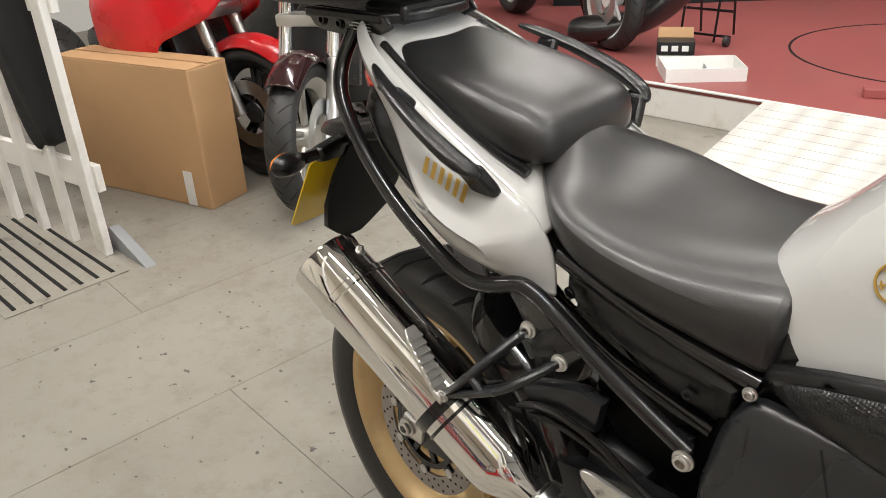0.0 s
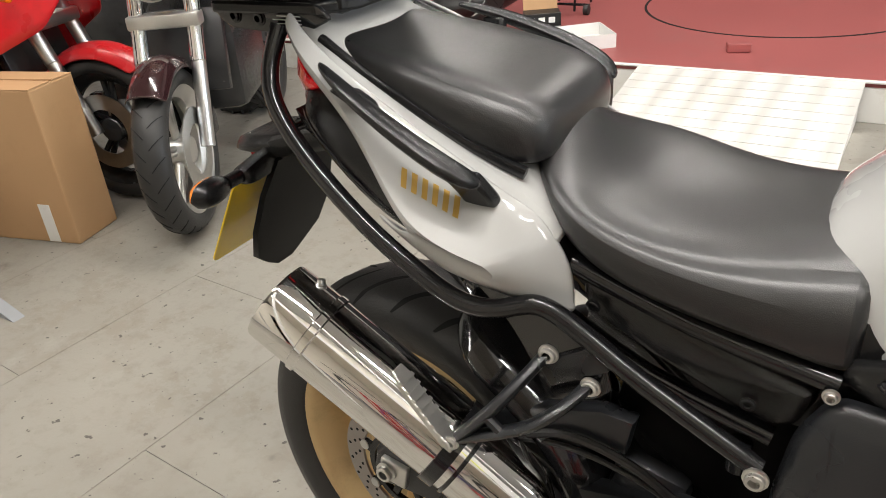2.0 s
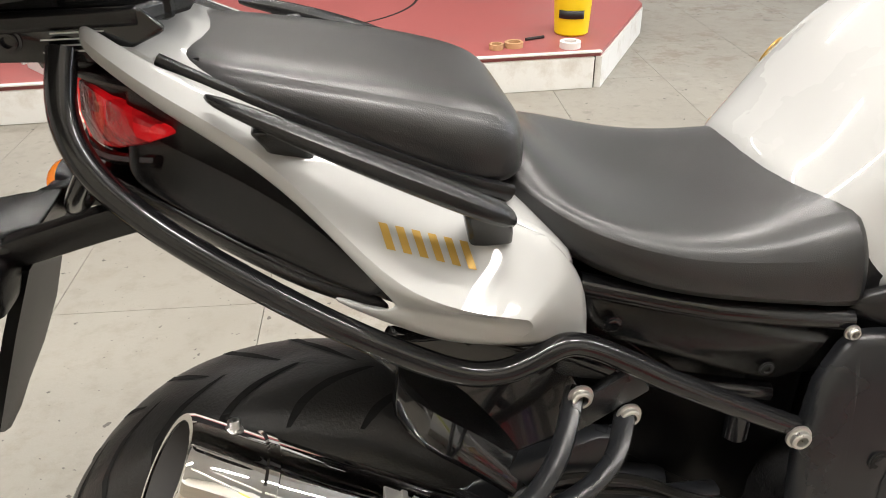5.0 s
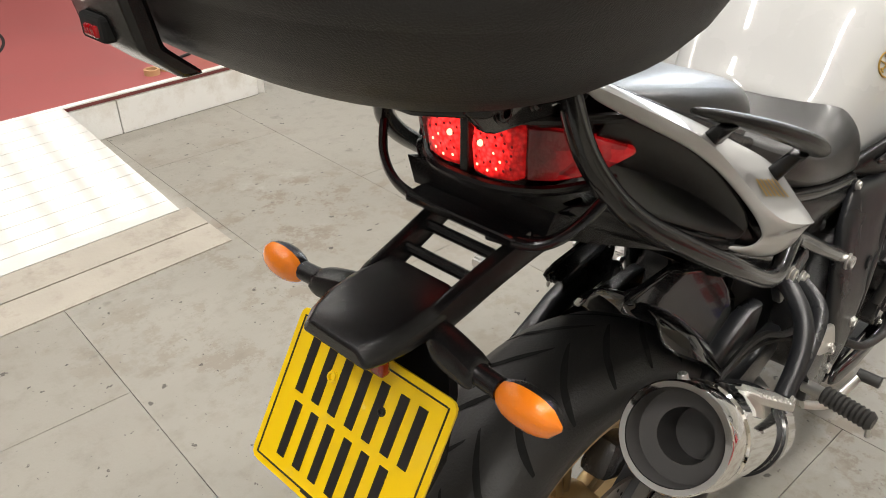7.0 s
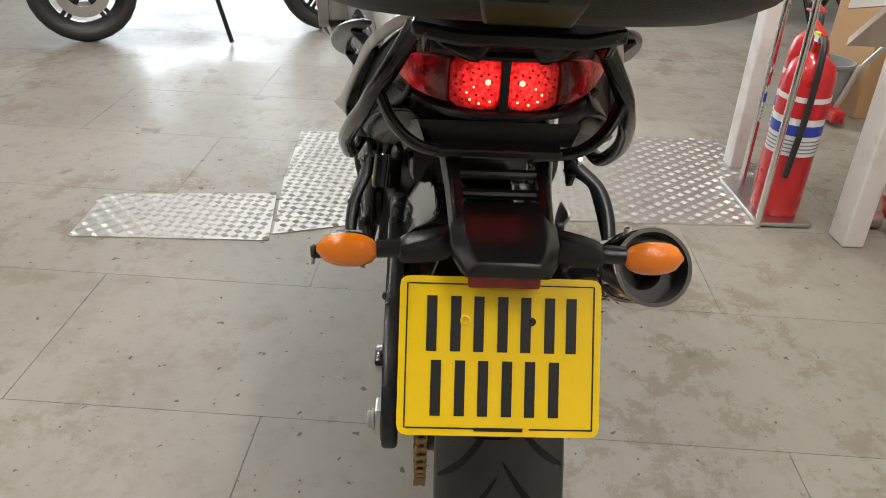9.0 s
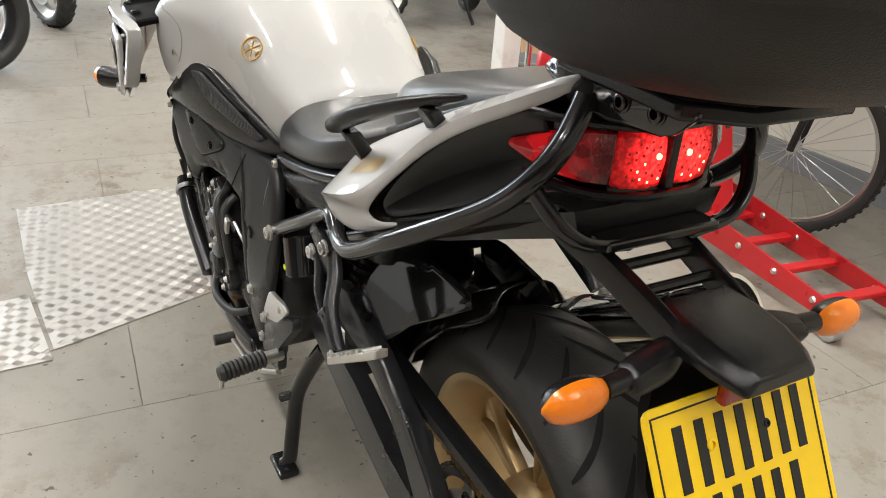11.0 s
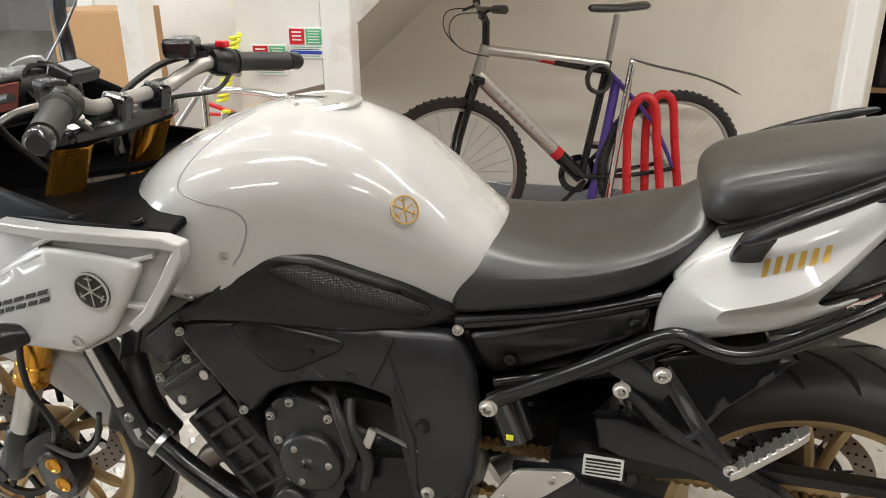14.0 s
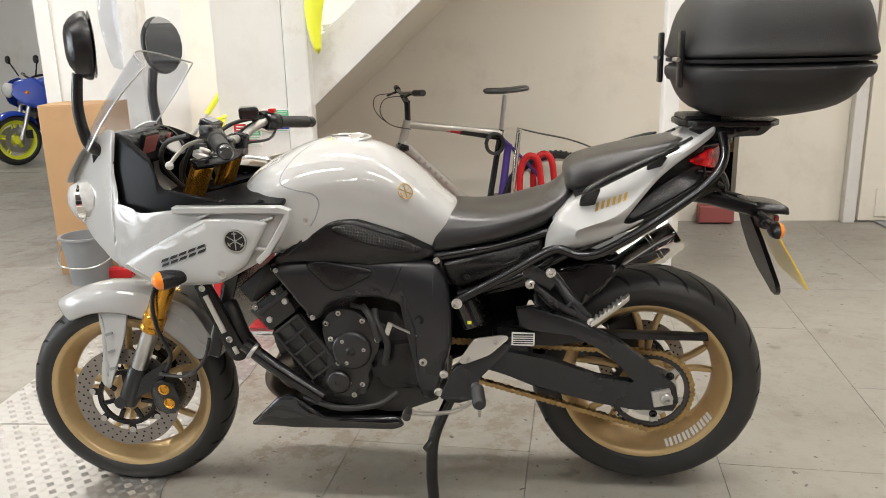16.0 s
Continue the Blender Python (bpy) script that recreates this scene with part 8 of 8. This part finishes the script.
WBB = (bF - bR).length
M["bicsilver"] = mat("silver_frame_paint", (0.55, 0.53, 0.49), 0.3, 0.7, 0.06, coat=0.4)
for nm, c in (("front_wheel", bF), ("rear_wheel", bR)):
    w = part(nm, lathe([(0.278, -0.011), (0.292, -0.012), (0.296, 0), (0.292, 0.012), (0.278, 0.011), (0.274, 0)], c, bs, 56, closed=True), "steel", bic, "silver bicycle rim")
    part("tyre", lathe([(0.288, -0.014), (0.300, -0.024), (0.318, -0.024), (0.328, -0.012), (0.330, 0), (0.328, 0.012), (0.318, 0.024), (0.300, 0.024), (0.288, 0.014)], c, bs, 72, closed=True), "rubber", w, "black knobbly tyre")
    vs, fs = [], []
    for k in range(64):
        for side in (-1, 0, 1):
            a = 2 * math.pi * (k + 0.5 * (side == 0)) / 64
            d = V((0, 0, 1)) * math.sin(a) + bd * math.cos(a)
            tn = V((0, 0, 1)) * math.cos(a) - bd * math.sin(a)
            p = c + d * (0.328 if side == 0 else 0.320) + bs * side * 0.019
            n0 = len(vs)
            for h in (0, 0.006):
                vs += [p + d * h + tn * u * 0.006 + bs * v * 0.006 for u, v in ((-1, -1), (1, -1), (1, 1), (-1, 1))]
            fs += [(n0 + 4, n0 + 5, n0 + 6, n0 + 7)] + [(n0 + i, n0 + (i + 1) % 4, n0 + 4 + (i + 1) % 4, n0 + 4 + i) for i in range(4)]
    me = bpy.data.meshes.new("knob_pattern")
    me.from_pydata(vs, [], fs)
    me.materials.append(M["rubber"])
    kb = new("knob_pattern", me)
    kb.parent = w
    tagged(kb, kind="stuff")
    bm = bmesh.new()
    for k in range(28):
        a = 2 * math.pi * k / 28
        b = a + (0.32 if k % 2 else -0.32)
        h = c + bs * (0.025 if k % 4 < 2 else -0.025) + (bd * math.cos(b) + V((0, 0, 1)) * math.sin(b)) * 0.022
        tube([h, c + (bd * math.cos(a) + V((0, 0, 1)) * math.sin(a)) * 0.277], 0.0013, 5, 0, bm)
    part("spoke_set", bm, "steel", w)
    part("hub", cyl(c - bs * 0.045, c + bs * 0.045, 0.018), "steel", w)
HT, HB = on_bic(WBB - 0.145, 0.875), on_bic(WBB - 0.110, 0.755)
STP, BB = on_bic(0.31, 0.80), on_bic(0.40, 0.30)
part("top_tube", tube([HT - V((0, 0, 0.02)), STP - V((0, 0, 0.02))], 0.021, 12, 0), "bicsilver", bic, "silver top tube with red stripes")
part("top_tube_stripe", tube([HT.lerp(STP, 0.55) + V((0, 0, -0.028)), STP - V((0, 0, 0.04))], 0.0205, 12, 0), "tube", bic)
part("red_stripe", tube([HT.lerp(STP, 0.40) + V((0, 0, -0.022)), HT.lerp(STP, 0.56) + V((0, 0, -0.028))], 0.0190, 12, 0), "redpaint", bic)
part("down_tube", tube([HB, BB], 0.030, 12, 0), "bicsilver", bic, "silver down tube with pale lettering")
part("down_tube_tail", tube([HB.lerp(BB, 0.78), BB], 0.0312, 12, 0), "tube", bic)
part("red_stripe", tube([HB.lerp(BB, 0.72), HB.lerp(BB, 0.79)], 0.0308, 12, 0), "redpaint", bic)
part("seat_tube", tube([BB, STP], 0.017, 12, 0), "tube", bic, "black seat tube")
part("head_tube", tube([HT, HB], 0.022, 12, 0), "bicsilver", bic)
part("seat_post", tube([STP, on_bic(0.285, 0.985)], 0.013, 12, 0), "steel", bic)
part("saddle", loft([[on_bic(a, z + dz, s * w) for s, dz in ((-1, -0.012), (-0.7, 0.012), (0, 0.018), (0.7, 0.012), (1, -0.012), (0, -0.022))] for a, w, z in ((0.15, 0.05, 1.02), (0.19, 0.075, 1.02), (0.26, 0.06, 1.01), (0.34, 0.025, 1.01), (0.42, 0.018, 1.013))]), "vinyl", bic, "black bicycle saddle", sub=1)
for s in (-1, 1):
    part("seat_stay", tube([STP - V((0, 0, 0.04)), on_bic(0.12, 0.55, s * 0.05), bR + bs * s * 0.055], 0.009, 8, 4), "purple" if s > 0 else "steel", bic, "slim seat stay")
    part("chain_stay", tube([BB, on_bic(0.2, 0.31, s * 0.045), bR + bs * s * 0.055], 0.010, 8, 4), "tube", bic)
    part("fork_leg", tube([HB + bs * s * 0.04, on_bic(WBB - 0.03, 0.5, s * 0.052), bF + bs * s * 0.052], 0.014, 10, 3), "tube", bic, "black fork leg")
    part("crank", tube([BB + bs * s * 0.06, BB + bs * s * 0.07 + (bd * 0.12 + V((0, 0, -0.11))) * s], 0.010, 8, 0), "tube", bic)
    part("pedal", box(BB + bs * s * 0.11 + (bd * 0.12 + V((0, 0, -0.11))) * s, (0.09, 0.07, 0.02), bev=0.004), "tube", bic, smooth=False)
    part("bar_half", tube([on_bic(WBB - 0.120, 1.015), on_bic(WBB - 0.125, 1.02, s * 0.1), on_bic(WBB - 0.155, 1.03, s * 0.29)], 0.011, 10, 4), "tube", bic, "black handlebar")
    part("bar_grip", cyl(on_bic(WBB - 0.140, 1.0255, s * 0.19), on_bic(WBB - 0.156, 1.031, s * 0.30), 0.016), "rubber", bic)
    part("brake_lever", tube([on_bic(WBB - 0.130, 1.02, s * 0.15), on_bic(WBB - 0.085, 1.0, s * 0.18), on_bic(WBB - 0.095, 0.99, s * 0.26)], 0.006, 8, 4), "tube", bic)
    part("brake_cable", tube([on_bic(WBB - 0.115, 1.01, s * 0.13), on_bic(WBB - 0.005, 1.0, s * 0.12), on_bic(WBB + 0.015, 0.93, s * 0.07), on_bic(WBB - 0.045, 0.86, 0.03), on_bic(WBB - 0.155, 0.83, 0.02)], 0.0022, 6, 8), "rubber", bic, "looping black brake cable")
part("stem", tube([HT, HT + V((0, 0, 0.09)), on_bic(WBB - 0.120, 1.012)], 0.016, 10, 0), "tube", bic)
part("fork_crown", box(HB - V((0, 0, 0.02)), (0.05, 0.11, 0.03), Matrix.Rotation(math.atan2(bd.y, bd.x), 4, 'Z'), bev=0.006), "tube", bic)
part("chainring", lathe([(0.06, -0.002), (0.088, -0.002), (0.088, 0.002), (0.06, 0.002)], BB + bs * -0.05, bs, 40, closed=True), "tube", bic)
part("chainring", lathe([(0.02, -0.002), (0.06, -0.002), (0.06, 0.002), (0.02, 0.002)], BB + bs * -0.045, bs, 30, closed=True), "steel", bic)
part("cable_lock", tube([on_bic(0.36 + 0.05 * math.cos(k * 0.7), 0.73 + 0.055 * math.sin(k * 0.7), 0.03 + 0.004 * (k % 5)) for k in range(36)], 0.009, 8, 2), "rubber", bic, "coiled black cable lock")
part("mudguard", loft([[on_bic(a, z, -0.035), on_bic(a, z + 0.012, 0), on_bic(a, z, 0.035)] for a, z in ((0.22, 0.80), (0.08, 0.76), (-0.08, 0.73), (-0.24, 0.67), (-0.30, 0.63))], closed=False), "plastic", bic, "black clip-on mudguard", solid=0.004, sub=1)
for k in range(6):
    c = HB.lerp(BB, 0.18 + k * 0.062)
    dd = (BB - HB).normalized()
    part("frame_lettering", box(c + bs * 0.0300, (0.016, 0.004, 0.018), Matrix((dd, bs, dd.cross(bs))).transposed().to_4x4()), "dial", bic, "grey lettering bar", smooth=False)
part("derailleur", box(bR + V((0, 0, -0.08)) + bs * -0.06, (0.03, 0.03, 0.09), bev=0.006), "steel", bic, smooth=False)
# red tubular paddock stand behind it
pst = thing("paddock_stand", (0.35, -2.15, 0), "red tubular paddock stand leaning upright", "paddock stand")
for s in (0, 0.075):
    part("stand_tube", tube([(0.40 - s, -2.16 - s, 0.0), (0.435 - s, -2.20 - s, 0.45), (0.425 - s, -2.21 - s, 0.60), (0.385 - s, -2.22 - s, 0.655), (0.335 - s, -2.22 - s, 0.62), (0.31 - s, -2.22 - s, 0.45), (0.24 - s, -2.20 - s, 0.0)], 0.019, 12, 4), "redpaint", pst, "red steel tube")
part("stand_tube", tube([(0.60, -2.23, 0.0), (0.52, -2.24, 0.55), (0.50, -2.25, 0.72)], 0.021, 12, 3), "purple", pst, "purple steel tube")
part("stand_tube", tube([(0.52, -2.20, 0.0), (0.45, -2.21, 0.70), (0.44, -2.22, 0.80)], 0.015, 12, 3), "chrome", pst, "chrome steel tube")
part("stand_cross", tube([(0.46, -2.20, 0.05), (0.04, -2.22, 0.05)], 0.015, 10, 0), "redpaint", pst)

# ---- other motorcycles in the workshop ----


def parked(at, heading, colour, label, rim="engine", fork="steel", knob=False, guard=None, faired=True, s=1.0):
    b = thing("parked_motorcycle", at, label, "motorcycle", "parked motorcycles")
    T = Matrix.Translation(at) @ Matrix.Rotation(radians(heading), 4, 'Z') @ Matrix.Diagonal((s, s, s, 1))

    def p(name, bm, m, lab="", par=None, **k):
        bmesh.ops.transform(bm, matrix=T, verts=bm.verts)
        return part(name, bm, m, par or b, lab, **k)
    for nm, x, w, R in (("front_wheel", 0, 0.12, 0.30), ("rear_wheel", -1.45, 0.17, 0.315)):
        c = V((x, 0, R))
        wh = p(nm, lathe([(R - 0.075, -w * 0.4), (R - 0.07, -w * 0.42), (R - 0.1, -w * 0.15), (R - 0.1, w * 0.15), (R - 0.07, w * 0.42), (R - 0.075, w * 0.4), (R - 0.112, w * 0.12), (R - 0.112, -w * 0.12)], c, (0, 1, 0), 48, closed=True), rim)
        p("tyre", lathe(tyre_profile(R, w), c, (0, 1, 0), 64, closed=True), "rubber", "", wh)
        for k in range(5):
            a = 2 * math.pi * k / 5 + 0.3
            for q in (-0.09, 0.09):
                p("spoke", tube([c + V((0.05 * math.cos(a + q * 2), 0, 0.05 * math.sin(a + q * 2))), c + V(((R - 0.1) * math.cos(a + q), 0, (R - 0.1) * math.sin(a + q)))], 0.012, 8, 0), rim, "", wh)
        p("hub", cyl(c - V((0, 0.05, 0)), c + V((0, 0.05, 0)), 0.05), rim, "", wh)
        for sg in (-1, 1) if x == 0 else (1,):
            p("brake_disc", lathe([(0.09, -0.002), (0.15, -0.002), (0.15, 0.002), (0.09, 0.002)], c + V((0, sg * 0.068, 0)), (0, 1, 0), 40, closed=True), "steel", "steel brake disc", wh)
        bm = bmesh.new()
        for k in range(26):
            for sg in (-1, 1):
                pts = []
                for u in (0, 0.33, 0.66, 1):
                    h = sg * (0.06 + 0.36 * u) * w
                    an = 2 * math.pi * (k + 0.5 * (sg > 0)) / 26 + 0.16 * u
                    r = crown(R, w, h) + (0.004 if knob else 0.0)
                    pts.append(c + V((r * math.cos(an), h, r * math.sin(an))))
                tube(pts, 0.0075 if knob else 0.0022, 5, 0, bm)
        tg = p("tread", bm, "rubber" if knob else "groove", "", wh)
        tagged(tg, kind="stuff")
    for sg in (-1, 1):
        p("fork_leg", cyl((-0.02, sg * 0.10, 0.30), (-0.13, sg * 0.10, 0.58), 0.026), "steel")
        p("fork_upper", cyl((-0.13, sg * 0.10, 0.58), (-0.27, sg * 0.10, 0.94), 0.028), fork, "fork upper tube")
        p("caliper", box((-0.13, sg * 0.085, 0.36), (0.07, 0.05, 0.10), bev=0.01), "engine")
        p("handlebar", tube([(-0.28, 0, 1.0), (-0.29, sg * 0.14, 1.03), (-0.38, sg * 0.36, 1.05)], 0.014, 10, 4), "tube")
        p("grip", cyl((-0.35, sg * 0.27, 1.045), (-0.385, sg * 0.38, 1.05), 0.018), "rubber")
        p("mirror", lathe([(0, 0), (0.05, 0), (0.045, 0.02), (0, 0.03)], (-0.22, sg * 0.33, 1.22), (1, 0, 0), 20), "plastic")
        p("mirror_stem", tube([(-0.25, sg * 0.2, 1.03), (-0.22, sg * 0.33, 1.2)], 0.008, 8, 0), "plastic")
        p("swingarm", prism([(-0.85, 0.42), (-0.85, 0.34), (-1.45, 0.28), (-1.45, 0.35)], sg * 0.10, sg * 0.13, 0.006), "frame")
        p("indicator", lathe([(0, -0.03), (0.02, -0.015), (0.022, 0.01), (0, 0.03)], (-0.10, sg * 0.24, 0.85), (1, 0, 0), 14), "amber")
        if faired:
            p("fairing", panel(rounded([(0.02, 0.86), (-0.06, 0.98), (-0.25, 1.02), (-0.32, 0.86), (-0.62, 0.80), (-0.72, 0.50), (-0.60, 0.32), (-0.40, 0.36), (-0.28, 0.62), (-0.06, 0.72)], 0.04), quadric([(0, 0.85, 0.08), (-0.3, 0.85, 0.24), (-0.6, 0.7, 0.27), (-0.5, 0.4, 0.20), (-0.2, 1.0, 0.15), (-0.1, 0.75, 0.17)]), 3, sg), colour, "painted fairing panel", solid=0.006)
    gm = []
    for k in range(9):
        a = radians(50 + k * 13)
        gm.append([V((0, 0, 0.30)) + V((math.cos(a), 0, math.sin(a))) * (0.325 + dz) + V((0, yy, 0)) for yy, dz in ((-0.07, -0.04), (-0.055, 0.005), (0, 0.018), (0.055, 0.005), (0.07, -0.04))])
    p("front_mudguard", loft(gm, closed=False), guard or colour, "painted front mudguard", solid=0.004, sub=1)
    p("lower_yoke", box((-0.18, 0, 0.72), (0.07, 0.26, 0.05), bev=0.01), "alloy")
    p("headlamp", lathe([(0, 0.06), (0.05, 0.05), (0.085, 0.02), (0.09, 0), (0.06, -0.08), (0, -0.1)], (0.0 if faired else -0.12, 0, 0.88), (1, 0, -0.05), 28), "lens" if faired else "chrome", "round headlamp")
    p("engine", box((-0.62, 0, 0.48), (0.48, 0.36, 0.34), bev=0.05), "engine", "black engine block")
    p("cylinders", box((-0.50, 0, 0.62), (0.2, 0.34, 0.2), Matrix.Rotation(radians(25), 4, 'Y'), bev=0.02), "engine")
    p("radiator", box((-0.30, 0, 0.58), (0.04, 0.32, 0.3), Matrix.Rotation(radians(-15), 4, 'Y'), bev=0.006), "engine")
    p("fuel_tank", loft([[(x, w * math.cos(a), z + h * math.sin(a)) for a in [j * math.pi / 5 for j in range(10)]] for x, w, z, h in ((-0.30, 0.08, 0.88, 0.07), (-0.40, 0.16, 0.90, 0.12), (-0.58, 0.17, 0.90, 0.13), (-0.75, 0.11, 0.85, 0.08), (-0.82, 0.06, 0.82, 0.04))]), colour, "painted fuel tank", sub=1)
    p("seat", loft([[(x, w * c_, z + h) for c_, h in ((-1, -0.03), (-0.9, 0.02), (0, 0.035), (0.9, 0.02), (1, -0.03), (0, -0.05))] for x, w, z in ((-0.78, 0.09, 0.80), (-0.95, 0.14, 0.79), (-1.12, 0.14, 0.83), (-1.35, 0.11, 0.89), (-1.52, 0.05, 0.91))]), "vinyl", "black seat", sub=1)
    p("tail", loft([[(x, w * c_, z + h) for c_, h in ((-1, 0.0), (0, 0.03), (1, 0.0), (0.7, -0.08), (-0.7, -0.08))] for x, w, z in ((-1.0, 0.13, 0.78), (-1.3, 0.11, 0.84), (-1.6, 0.05, 0.90))]), colour, "painted tail", sub=1)
    p("exhaust", cyl((-0.85, -0.17, 0.36), (-1.42, -0.21, 0.50), 0.055), "chrome", "chrome silencer")
    p("side_stand", tube([(-0.72, 0.12, 0.3), (-0.78, 0.26, 0.012)], 0.014, 8, 0), "tube")
    return b


parked((-2.03, 0.95, 0), 14, "redpaint", "red faired touring motorcycle with black wheels", "engine", "steel")
parked((-2.42, 1.92, 0), 5, "engine", "dark motorcycle with gold forks and knobbly tyres", "engine", "forkgold", True, faired=False)
parked((-1.56, 0.84, 0), -58, "darkred", "dark maroon motorcycle with chrome forks and silver wheels", "alloy", "chrome", faired=False)
parked((-1.70, 3.25, DECK), -28, "darkred", "maroon cruiser motorcycle with white wheels on the deck", "whiteink", "chrome", faired=False)
parked((3.68, 2.03, 0), 112, "engine", "black motorcycle parked across the workshop", "engine", faired=False)
parked((4.42, 3.65, 0), -170, "hivis", "yellow motorcycle parked across the workshop", "engine", faired=False)
parked((5.05, -2.05, 0), 100, "engine", "dark off-road motorcycle with knobbly tyres", "alloy", knob=True, faired=False)
parked((5.45, 0.20, 0), 200, "engine", "dark trail motorcycle with silver rims", "alloy", knob=True, faired=False)
parked((6.4, -6.6, 0), 60, "blue", "blue motorcycle with yellow rim tape far across the workshop", "hivis", faired=True)
parked((6.3, -4.2, 0), 160, "engine", "dark motorcycle in a row across the workshop", "engine", faired=False)
parked((5.6, -3.2, 0), 165, "engine", "dark motorcycle in a row with others", "engine", faired=True)

# ---- floor slabs ----
FA = radians(-4)
RWID, LEN = 0.575, 1.22


def slab_mesh(w, l):
    bm = bmesh.new()
    g = 0.0009
    box((0, 0, -0.005), (w - 2 * g, l - 2 * g, 0.010), bm=bm)
    return mesh("slab", bm, "floor", False)


slab = slab_mesh(RWID, LEN)
ca, sa = math.cos(FA), math.sin(FA)
for i in range(-9, 16):
    for j in range(-5, 6):
        u, v = 0.41 + (i + 0.5) * RWID, 0.47 + (j + 0.5 + (0.0 if i % 2 else 0.5)) * LEN
        o = new("slab", slab)
        o.location = (u * ca - v * sa, u * sa + v * ca, 0)
        o.rotation_euler = (0, 0, FA)
        o.parent = floor
u0, u1 = 0.41 - 9 * RWID, 0.41 + 16 * RWID
v0, v1 = 0.47 - 5 * LEN, 0.47 + 6 * LEN
bmo = bmesh.new()
for a, b, c, d in ((u0 - 6, u0, -14, 14), (u1, u1 + 6, -14, 14), (u0, u1, -14, v0), (u0, u1, v1 + LEN / 2, 14)):
    box(((a + b) / 2, (c + d) / 2, -0.005), (b - a - 0.004, d - c - 0.004, 0.010), bm=bmo)
bmesh.ops.rotate(bmo, cent=(0, 0, 0), matrix=Matrix.Rotation(FA, 3, 'Z'), verts=bmo.verts)
ob = new("outer_floor", mesh("outer_floor", bmo, "floor", False))
ob.parent = floor
